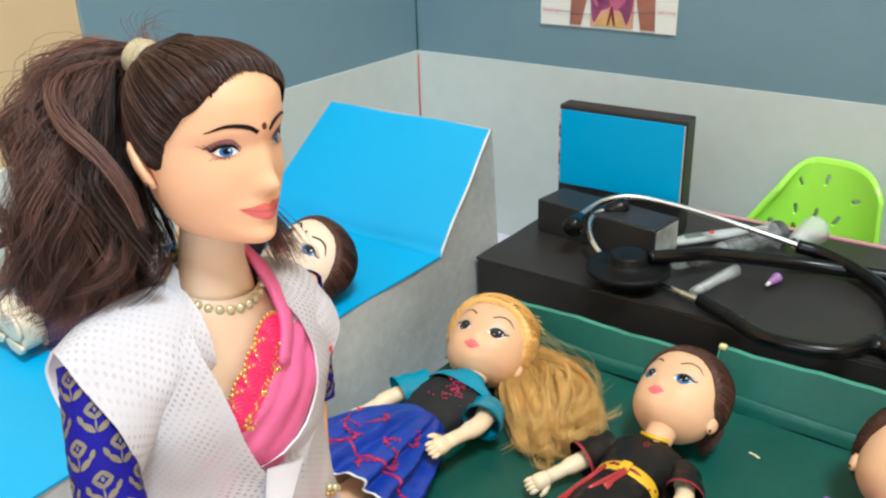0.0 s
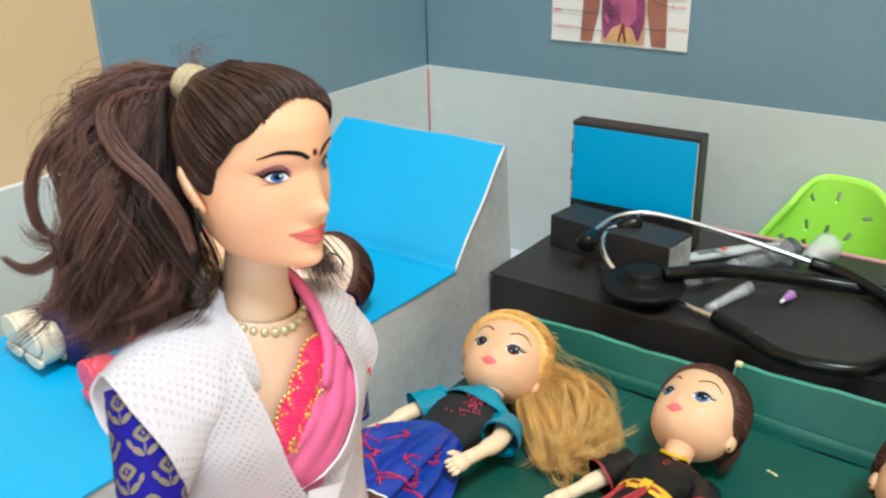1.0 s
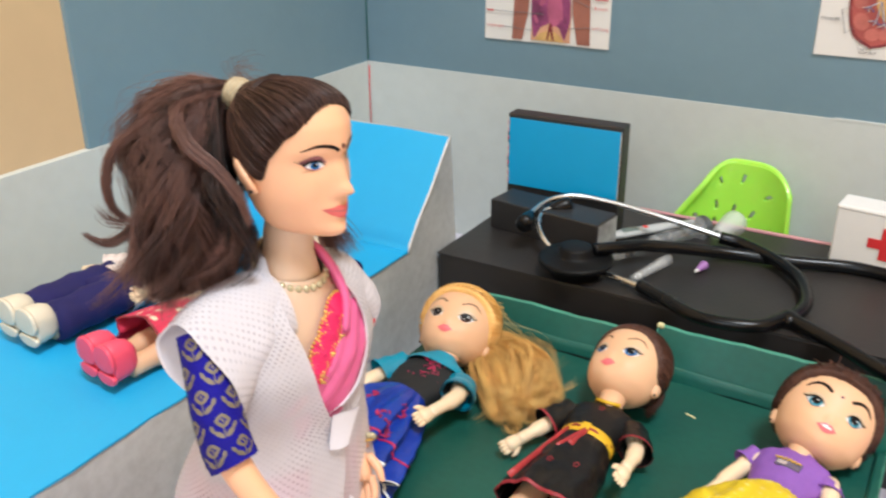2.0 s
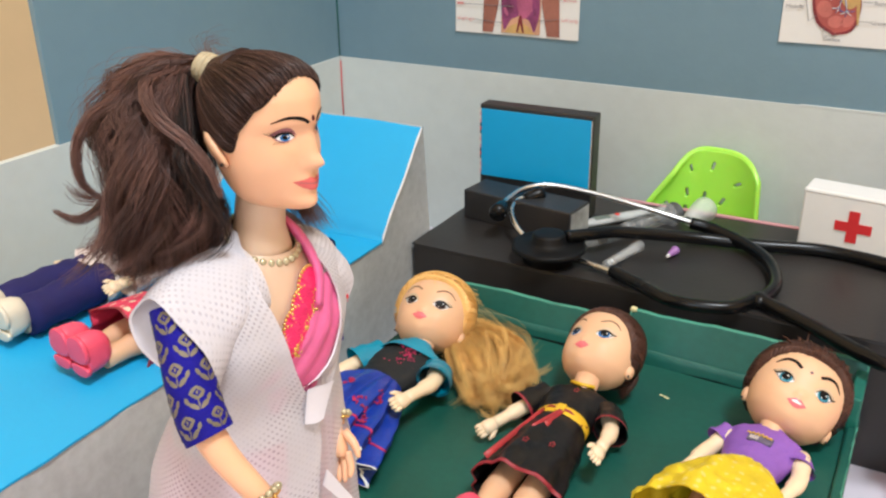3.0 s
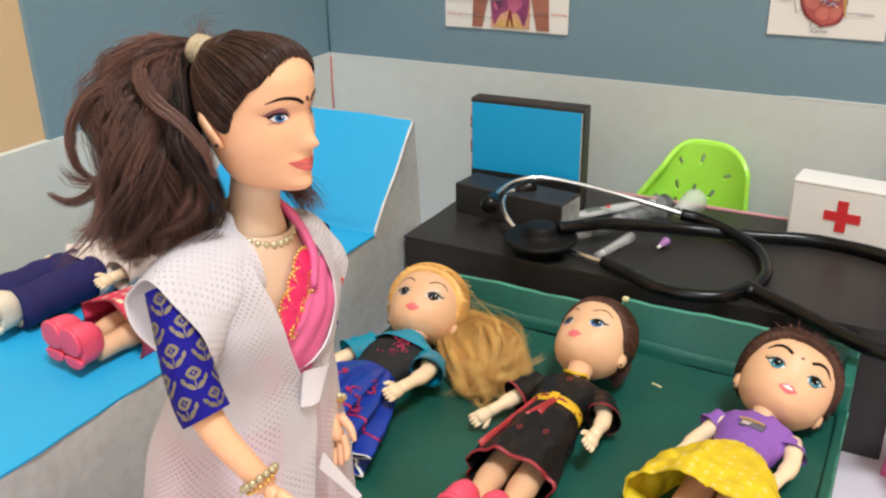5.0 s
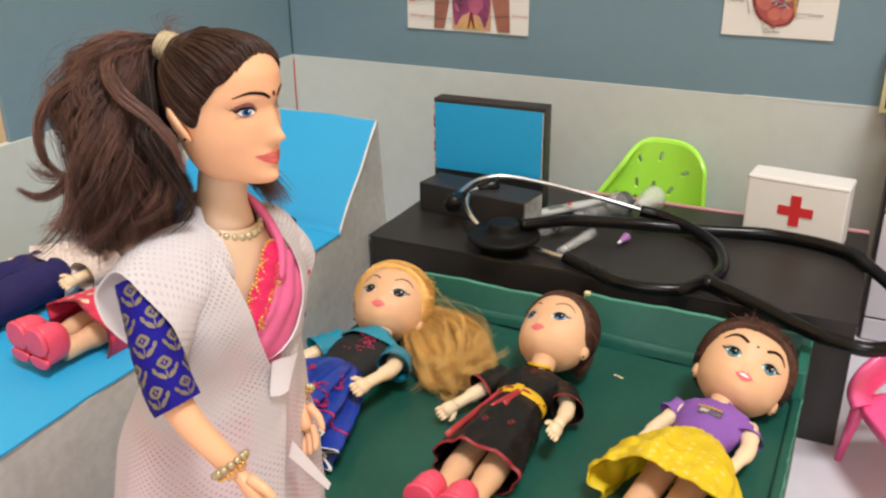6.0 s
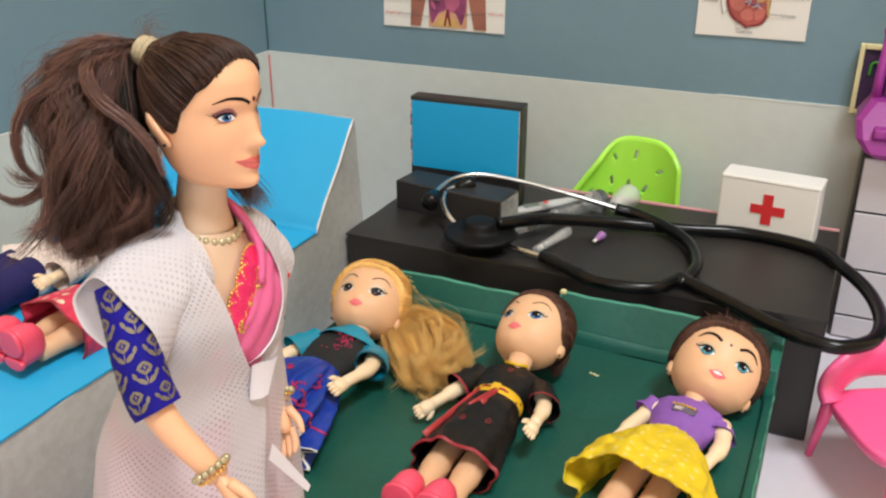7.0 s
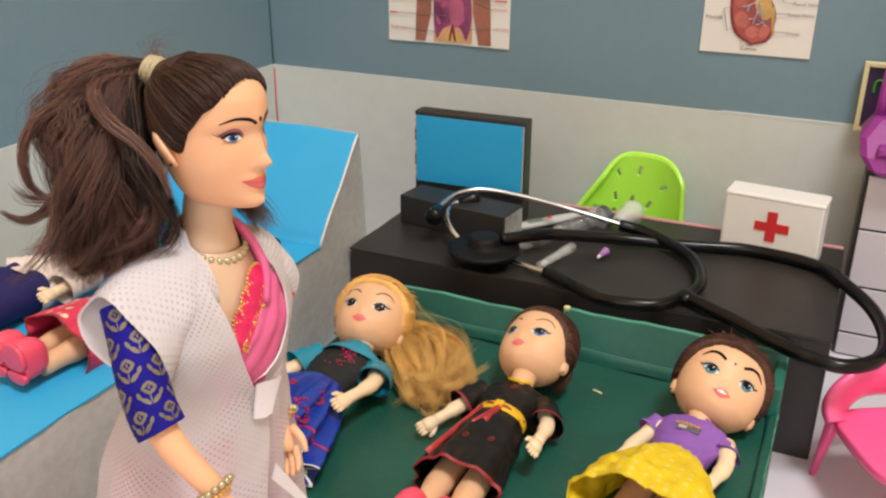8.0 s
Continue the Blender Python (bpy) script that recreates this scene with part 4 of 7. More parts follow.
def black_extra(b, hm, rng):
    side = [[(-0.016, -0.008, 0.008), (-0.0200, -0.012, -0.004), (-0.0190, -0.014, -0.009), (-0.0160, -0.015, -0.014)], [(-0.012, -0.015, 0.006), (-0.0160, -0.018, -0.006), (-0.0150, -0.017, -0.010), (-0.0130, -0.017, -0.016)]]
    locks(b, rng, [HAIRMID], 12, 30, side, hm, 0.0010, 0.0008, 0.00016, 0.0006)
    b.ball((0, -0.0095, 0.0010), (0.0222, 0.0126, 0.0180), HAIRMID, 36, 20, hm)


def black_lower(b, y, rng):
    rr = skirt(b, y, [(-0.0540, 0.0122, 0.0094, 0.0), (-0.0640, 0.0150, 0.0112, 0.015), (-0.0760, 0.0166, 0.0122, 0.03), (-0.0880, 0.0178, 0.0130, 0.04), (-0.1010, 0.0188, 0.0134, 0.05)], BLACKSATIN, 7, (WINE, 0.0016), rng)
    # gold sash with a red ribbon
    b.loft([ring(0.0124, 0.0098, -0.0500, y), ring(0.0128, 0.0101, -0.0512, y), ring(0.0127, 0.0101, -0.0548, y), ring(0.0123, 0.0098, -0.0558, y)], GOLDCLOTH, True, False)
    b.tube([(0.012, y + 0.0030, -0.0520), (0.005, y + 0.0098, -0.0526), (-0.004, y + 0.0102, -0.0534), (-0.0122, y + 0.0030, -0.0524)], 0.0006, WINE, 6)
    b.tube([(0.0105, y + 0.0056, -0.0545), (0.0, y + 0.0106, -0.0540), (-0.0110, y + 0.0050, -0.0548)], 0.0005, WINE, 6)
    b.box((-0.0018, y + 0.0098, -0.0556), (0.0022, y + 0.0110, -0.0500), GOLDCLOTH, 0.0004)
    for x0, x1, z1 in ((0.0072, 0.0130, -0.0995), (-0.0008, 0.0040, -0.0735), (-0.0016, 0.0002, -0.0690)):
        pts = []
        for i in range(8):
            t = i / 7
            z = -0.0545 + (z1 + 0.0545) * t
            w, d = 0.0124 + (0.0212 - 0.0124) * min(1, (-0.054 - z) / 0.047), 0.0098 + 0.0044 * min(1, (-0.054 - z) / 0.047)
            x = x0 + (x1 - x0) * t
            pts.append((x, y + d * math.sqrt(max(0.02, 1 - (x / w) ** 2)) + 0.0008, z))
        b.tube(pts, [0.0008 + 0.0007 * i / 7 for i in range(8)], RIBBON, 8, None, 0.22)
    for x, z in ((-0.0075, -0.080), (0.0030, -0.083), (0.0, -0.0345)):
        w, d = 0.0155 + 0.0045 * (-0.06 - z) / 0.04 if z < -0.06 else 0.0136, 0.0118 + 0.0020 * (-0.06 - z) / 0.04 if z < -0.06 else 0.0086
        yy = y + d * math.sqrt(max(0.02, 1 - (x / w) ** 2)) + 0.0004
        for q in range(5):
            a = q * 1.257
            b.ball((x + 0.0010 * math.sin(a), yy - 0.0003, z + 0.0013 * math.cos(a)), (0.0005, 0.0002, 0.0006), WINE, 6, 4)
    b.tube([(0.0055, y + 0.0076, -0.0272), (0.0, y + 0.0086, -0.0290), (-0.0060, y + 0.0076, -0.0272)], 0.0009, GOLDCLOTH, 6)
    legs(b, SHOEPINK, -0.101)


def yellow_extra(b, hm, rng):
    b.ball((0, -0.013, 0.004), (0.0195, 0.0110, 0.0190), HAIRMID, 26, 14, hm)
    # tousled tufts over the forehead and round the crown
    for k in range(150):
        a = rng.gauss(-0.1, 0.8)
        z = rng.uniform(0.0190, 0.0240)
        head = Head(SMALL, [])
        p = head.point(a, z, 0.0026)
        d = Vector((math.sin(a) * 0.35, -1.2, 0.75)).normalized()
        q = p + d * rng.uniform(0.0012, 0.0036) + Vector((rng.gauss(0, 1), rng.gauss(0.3, 0.6), rng.gauss(0, 1))) * 0.0012
        e = q + Vector((rng.gauss(0, 1), rng.gauss(-1.5, 1), rng.gauss(0.3, 1))) * 0.0022
        b.tube(spline([p, q, e], 4), [0.0006, 0.0006, 0.0005, 0.0005, 0.0004, 0.0004, 0.0003, 0.0002, 0.0001], HAIRMID, 4, hm)


def yellow_lower(b, y, rng):
    skirt(b, y, [(-0.0560, 0.0122, 0.0092, 0.0), (-0.0625, 0.0172, 0.0120, 0.03), (-0.0710, 0.0222, 0.0150, 0.05), (-0.0810, 0.0258, 0.0172, 0.06), (-0.0985, 0.0288, 0.0190, 0.07)], YELLOWDOTS, 6, None, rng, 128, 0.0024)
    b.box((-0.0052, y + 0.0080, -0.0435), (0.0052, y + 0.0095, -0.0385), BADGEGREY, 0.0005)
    for i in range(6):
        x = -0.0045 + i * 0.0018
        b.tube([(x, y + 0.0097, -0.0400), (x + 0.0008, y + 0.0099, -0.0380 - 0.0006 * abs(i - 2.5)), (x + 0.0016, y + 0.0097, -0.0398)], 0.0004, GOLDCLOTH, 5)
    for i in range(3):
        b.box((0.0005 + i * 0.0002, y + 0.0094, -0.0412 - i * 0.0008), (0.0042, y + 0.0098, -0.0409 - i * 0.0008), OFFWHITE, 0)
    legs(b, SHOEPINK, -0.09, SKIN)


def teal_extra(b, hm, rng):
    b.ball((0, -0.011, 0.002), (0.0205, 0.0118, 0.0200), HAIRMID, 26, 14, hm)
    guides = [[(0.010, -0.016, -0.008), (0.012, -0.019, -0.020), (0.012, -0.019, -0.032), (0.014, -0.020, -0.044)],
              [(-0.006, -0.017, -0.010), (-0.010, -0.018, -0.022), (-0.014, -0.019, -0.030), (-0.018, -0.020, -0.036)]]
    strands(b, rng, HAIRMID, 160, 0.5, guides, hm, 0.0007, 4)


def teal_lower(b, y, rng):
    skirt(b, y, [(-0.0570, 0.0116, 0.0086, 0.0), (-0.0650, 0.0150, 0.0110, 0.02), (-0.0760, 0.0205, 0.0135, 0.05), (-0.1010, 0.0222, 0.0150, 0.08)], REDFLORAL, 6, (WINE, 0.0008), rng)
    legs(b, SHOEPINK, -0.09, SKIN, lift=0.007)


def navy_extra(b, hm, rng):
    b.ball((0, -0.011, 0.002), (0.0205, 0.0118, 0.0200), HAIRMID, 26, 14, hm)


def navy_lower(b, y, rng):
    skirt(b, y, [(-0.0450, 0.0128, 0.0096, 0.0), (-0.0520, 0.0150, 0.0112, 0.02), (-0.0600, 0.0172, 0.0122, 0.03), (-0.0680, 0.0182, 0.0128, 0.04)], OFFWHITE, 6, None, rng, 96, 0.0016)
    b.loft([ring(0.0150, 0.0098, -0.0620, y), ring(0.0172, 0.0108, -0.0670, y), ring(0.0180, 0.0110, -0.0740, y), ring(0.0176, 0.0104, -0.0820, y)], NAVY)
    legs(b, SHOEWHITE, -0.12, SKIN, NAVY, 0.0088, 0.0015, 0.011)


def lying(x, y, z, turn, roll=0.0, pitch=0.0):
    """On its back with the head towards the back wall: turn about the vertical, roll to its side, lift of the head end."""
    return pose(x, y, z, 0, 0, turn) @ pose(0, 0, 0, -90 + 180, 0, 180) @ pose(0, 0, 0, pitch, 0, 0) @ pose(0, 0, 0, 0, 0, roll)


small_doll("blond_doll", lying(0.079, 0.4269, 0.0722, -3, 0), "blond doll in teal, charcoal and royal blue satin dress", dict(
    seed=3, hair=HAIRBLOND, hair2=HAIRGOLD, gather=(-0.016, -0.013, 0.010), grow=0.0032, top=BODICE, sleeve=TEAL, collar=TEAL, sleeve_len=6, iris=EYEBROWN, extra=blond_extra, lower=blond_lower, head=(-36, 8, 0), at=(0.0000, 0.0014, -0.0026), size=0.885, body=1.15, wide=1.20, shift=-0.0042, neck=0.0025, eye=1.22,
    arms={-1: ((0.0215, -0.006, -0.0490), (0.0215, -0.002, -0.0690)), 1: ((0.0215, -0.012, -0.0480), (0.0250, -0.014, -0.0620))}))
small_doll("black_dress_doll", lying(0.1745, 0.4325, 0.0722, 0, 0), "brown-haired doll in a black dress with yellow sash", dict(
    seed=5, hair=HAIRMID, top=BLACKSATIN, sleeve=BLACKSATIN, cuff=WINE, sleeve_len=7, iris=EYEBLUE, extra=black_extra, lower=black_lower, head=(-27, -10.5, -14.5), at=(-0.0001, 0.0014, -0.0018), size=0.86, body=1.09, eye=1.2,
    arms={-1: ((0.0215, -0.009, -0.0480), (0.0230, -0.006, -0.0660)), 1: ((0.0220, -0.012, -0.0460), (0.0290, -0.014, -0.0600))}))
small_doll("yellow_skirt_doll", lying(0.2658, 0.4363, 0.0722, -8, 0), "dark-haired doll in lilac top and spotted yellow skirt", dict(
    seed=7, hair=HAIRMID, top=LILAC, sleeve=LILAC, sleeve_len=4, iris=EYETEAL, extra=yellow_extra, lower=yellow_lower, head=(-38, 7, 18), at=(-0.0028, 0.0016, -0.0020), size=0.915, body=1.08, neck=0.0030, tufts=0.0010, grow=0.0030, sleeve_r=0.0054, flat=0.66, brow_w=0.0016, bindi=True, smile=True,
    arms={-1: ((0.0190, -0.011, -0.0470), (0.0170, -0.010, -0.0650)), 1: ((0.0200, -0.013, -0.0470), (0.0235, -0.015, -0.0610))}))
small_doll("teal_top_doll", lying(-0.0070, 0.3950, 0.1103, -6, 0), "brown-haired doll in teal top and red floral skirt", dict(
    seed=9, hair=HAIRMID, skin=SKINCREAM, top=TEAL, sleeve=TEAL, sleeve_len=5, iris=EYEBLUE, extra=teal_extra, lower=teal_lower, head=(-24, -6, 14), brow_w=0.0010, bindi=True, brow_z=0.0072, eye=1.2))
small_doll("navy_trousers_doll", lying(-0.0735, 0.3960, 0.1103, -5, 0), "doll in off-white shirt, navy trousers and cream shoes", dict(
    seed=11, hair=HAIRMID, top=OFFWHITE, sleeve=OFFWHITE, sleeve_len=11, iris=EYEBLUE, extra=navy_extra, lower=navy_lower, head=(-18, 0, 0), brow_w=0.0010,
    arms={-1: ((0.0200, -0.008, -0.0480), (0.0245, -0.006, -0.0660)), 1: ((0.0260, -0.012, -0.0440), (0.0355, -0.013, -0.0540))}))


# ---- the standing doctor doll
def coat_cloth(name):
    """White non-woven cloth with a staggered grid of small pressed dots."""
    m, n, l, b = nodes_of(name)
    co = n.new("ShaderNodeTexCoord")
    wv = n.new("ShaderNodeAttribute")
    wv.attribute_name = "weave"
    sep = n.new("ShaderNodeSeparateXYZ")
    l.new(wv.outputs["Vector"], sep.inputs[0])

    def math_node(op, a, c):
        k = n.new("ShaderNodeMath")
        k.operation = op
        for i, q in enumerate((a, c)):
            if isinstance(q, (int, float)):
                k.inputs[i].default_value = q
            elif q is not None:
                l.new(q, k.inputs[i])
        return k.outputs[0]

    p = math_node("MULTIPLY", sep.outputs[0], 2 * math.pi / 0.0021)
    q = math_node("MULTIPLY", sep.outputs[1], 2 * math.pi / 0.0019)
    dots = math_node("MULTIPLY", math_node("COSINE", p, None), math_node("COSINE", q, None))
    mask = n.new("ShaderNodeMapRange")
    mask.inputs[1].default_value, mask.inputs[2].default_value = 0.28, 0.72
    l.new(dots, mask.inputs[0])
    noi = n.new("ShaderNodeTexNoise")
    noi.inputs["Scale"].default_value, noi.inputs["Detail"].default_value = 55, 4
    l.new(co.outputs["Object"], noi.inputs["Vector"])
    wear = n.new("ShaderNodeMapRange")
    wear.inputs[1].default_value, wear.inputs[2].default_value = 0.44, 0.62
    wear.inputs[3].default_value, wear.inputs[4].default_value = 0.15, 1.0
    l.new(noi.outputs[0], wear.inputs[0])
    fac = math_node("MULTIPLY", mask.outputs[0], wear.outputs[0])
    mix = n.new("ShaderNodeMix")
    mix.data_type = "RGBA"
    mix.inputs[6].default_value, mix.inputs[7].default_value = (0.70, 0.67, 0.71, 1), (0.65, 0.59, 0.65, 1)
    l.new(fac, mix.inputs[0])
    l.new(mix.outputs[2], b.inputs["Base Color"])
    b.inputs["Roughness"].default_value = 0.8
    b.inputs["Specular IOR Level"].default_value = 0.25
    # the pressed dots are thin enough to let what lies under them show
    thin = n.new("ShaderNodeMapRange")
    thin.inputs[3].default_value, thin.inputs[4].default_value = 0.70, 0.42
    l.new(fac, thin.inputs[0])
    l.new(thin.outputs[0], b.inputs["Alpha"])
    bp = n.new("ShaderNodeBump")
    bp.invert = True
    bp.inputs["Strength"].default_value, bp.inputs["Distance"].default_value = 0.22, 0.0002
    l.new(mask.outputs[0], bp.inputs["Height"])
    fine = n.new("ShaderNodeBump")
    fine.inputs["Strength"].default_value, fine.inputs["Distance"].default_value = 0.3, 0.003
    l.new(noi.outputs[0], fine.inputs["Height"])
    l.new(fine.outputs[0], bp.inputs["Normal"])
    l.new(bp.outputs[0], b.inputs["Normal"])
    return m


COAT = coat_cloth("white_nonwoven_cloth")
PLAINCOAT = mat("plain_white_coat_hem", (0.76, 0.73, 0.78), 0.75, 0.04, 120, 0.2, 500)
SAREE = mat("rose_pink_silk", (0.72, 0.13, 0.32), 0.45, 0.12, 90, 0.35, 260)
CHOLI = mat("magenta_cloth", (0.72, 0.015, 0.12), 0.5, 0.15, 150, 0.35, 400)
MAUVE = mat("mauve_silk", (0.42, 0.16, 0.36), 0.45, 0.12, 90, 0.3, 260)
GOLD = mat("gold_zari", (0.72, 0.45, 0.12), 0.3, 0.3, 400, 0.3, 900, metal=0.85)
ANTIQUE = mat("dull_gold_brocade", (0.19, 0.16, 0.115), 0.55, 0.35, 500, 0.4, 1200, metal=0.25)
BROCADE = mat("deep_blue_brocade", (0.007, 0.004, 0.21), 0.7, 0.3, 160, 0.4, 900, spec=0.2)
PEARL = mat("dull_pearl", (0.50, 0.44, 0.28), 0.28, 0.2, 300, metal=0.45)
# brown hair darkened to the shade inside the ponytail
HAIRSHADE = mat("shaded_brown_doll_hair", (0.0120, 0.0054, 0.0042), 0.5, 0.3, 160)
BANDGOLD = mat("beige_elastic", (0.50, 0.42, 0.27), 0.5, 0.2, 200, 0.3, 700)

DOC = [((z if z < 0.026 else 0.026 + (z - 0.026) * 0.79) * 0.955, f * (0.97 if z < 0.024 else 1.02), w * 0.94, k * 0.97) for z, f, w, k in [
    (-0.0004, 0.0092, 0.0030, -0.0010), (0.0006, 0.0120, 0.0062, 0.0030), (0.0024, 0.0134, 0.0092, 0.0062), (0.0052, 0.0139, 0.0116, 0.0090), (0.0085, 0.0140, 0.0132, 0.0112),
    (0.0125, 0.0141, 0.0144, 0.0132), (0.0170, 0.0144, 0.0151, 0.0144), (0.0215, 0.0140, 0.0156, 0.0164), (0.0255, 0.0147, 0.0157, 0.0170), (0.0310, 0.0146, 0.0153, 0.0171),
    (0.0360, 0.0128, 0.0138, 0.0158), (0.0400, 0.0094, 0.0108, 0.0128), (0.0426, 0.0052, 0.0062, 0.0078), (0.0440, 0.0010, 0.0010, 0.0010)]]
DOCBUMPS = [(0, 0.0018, 0.0046, 0.0030, 0.0016), (0, 0.0215, 0.0030, 0.0050, 0.0006), (0, 0.0162, 0.0024, 0.0040, 0.0020), (0, 0.0132, 0.0019, 0.0019, 0.0036), (0.0017, 0.0120, 0.0011, 0.0010, 0.0006), (-0.0017, 0.0120, 0.0011, 0.0010, 0.0006), (0, 0.0086, 0.0042, 0.0019, 0.0015), (0, 0.0064, 0.0032, 0.0014, 0.0013),
            (0, 0.0022, 0.0040, 0.0026, 0.0006), (0.0070, 0.0204, 0.0034, 0.0022, -0.0006), (-0.0070, 0.0204, 0.0034, 0.0022, -0.0006), (0.009, 0.0130, 0.005, 0.004, 0.0007), (-0.009, 0.0130, 0.005, 0.004, 0.0007)]


def doc_line(a):
    return interp([(0, 0.0346), (18, 0.0338), (36, 0.0314), (54, 0.0276), (68, 0.0228), (78, 0.0180), (85, 0.0168), (91, 0.0190), (98, 0.0206), (115, 0.0185), (140, 0.0150), (180, 0.0130)], math.degrees(a))[0]


def doctor_face(b, head, m):
    for s in (-1, 1):
        cx, cz, tl = s * 0.0064, 0.0203, s * 0.06
        head.patch(b, almond(cx + s * 0.0004, cz + 0.0005, 0.0031, 0.0022, -0.0002, tl), SHADOWPAINT, m, 0.00008)
        head.patch(b, almond(cx, cz, 0.0022, 0.0010, 0.0009, tl), EYEWHITE, m, 0.00014)
        head.patch(b, oval(cx - s * 0.0001, cz, 0.0011, 0.00095), EYEBLUE, m, 0.00020)
        head.patch(b, oval(cx - s * 0.0001, cz + 0.0001, 0.0006, 0.0006), INK, m, 0.00026)
        head.patch(b, oval(cx - s * 0.0006, cz + 0.0003, 0.00022, 0.00022, 8), EYEWHITE, m, 0.00032)
        head.stroke(b, [(cx - s * 0.0022, cz - 0.0001), (cx - s * 0.0010, cz + 0.0010), (cx + s * 0.0010, cz + 0.0011), (cx + s * 0.0022, cz + 0.0004), (cx + s * 0.0029, cz + 0.0008)], [0.0002, 0.0005, 0.0007, 0.0007, 0.0001], INK, m, 0.00034)
        head.stroke(b, [(cx - s * 0.0015, cz - 0.0008), (cx + s * 0.0008, cz - 0.0010), (cx + s * 0.0022, cz - 0.0001)], [0.0001, 0.0003, 0.0003], SHADOWPAINT, m, 0.00030)
        for k in range(8):
            t = -0.0016 + k * 0.0006
            head.stroke(b, [(cx + s * (0.0004 + t), cz + 0.0011 - 0.0001 * abs(k - 3)), (cx + s * (0.0010 + t * 1.35), cz + 0.0021 - 0.00012 * abs(k - 3))], [0.00016, 0.00005], INK, m, 0.00034)
        for k in range(5):
            t = -0.0004 + k * 0.0006
            head.stroke(b, [(cx + s * t, cz - 0.0009), (cx + s * (t * 1.3 + 0.0003), cz - 0.0015)], [0.00012, 0.00004], INK, m, 0.00034)
        head.stroke(b, [(cx - s * 0.0050, 0.0236), (cx - s * 0.0030, 0.0249), (cx + s * 0.0004, 0.0254), (cx + s * 0.0036, 0.0243)], [0.0008, 0.0009, 0.0007, 0.0002], INK, m, 0.00016)
    head.patch(b, lips(0, 0.0077, 0.0054, 0.0018, 0.55), LIPRED, m, 0.00014, 6)
    head.stroke(b, [(-0.0048, 0.0085), (-0.0015, 0.0079), (0, 0.0077), (0.0015, 0.0079), (0.0048, 0.0085)], [0.0001, 0.0002, 0.0003, 0.0002, 0.0001], SHADOWPAINT, m, 0.00022)
    head.patch(b, oval(0, 0.0246, 0.0006, 0.0007, 14), BINDI, m, 0.00018)


def bead_ring(b, c, axis, r, n, size, material, squash=1.0):
    d = Vector(axis).normalized()
    s = d.orthogonal().normalized()
    u = d.cross(s)
    for k in range(n):
        a = 2 * math.pi * k / n
        p = Vector(c) + r * (math.cos(a) * s + squash * math.sin(a) * u)
        b.ball(p, size, material, 9, 7)


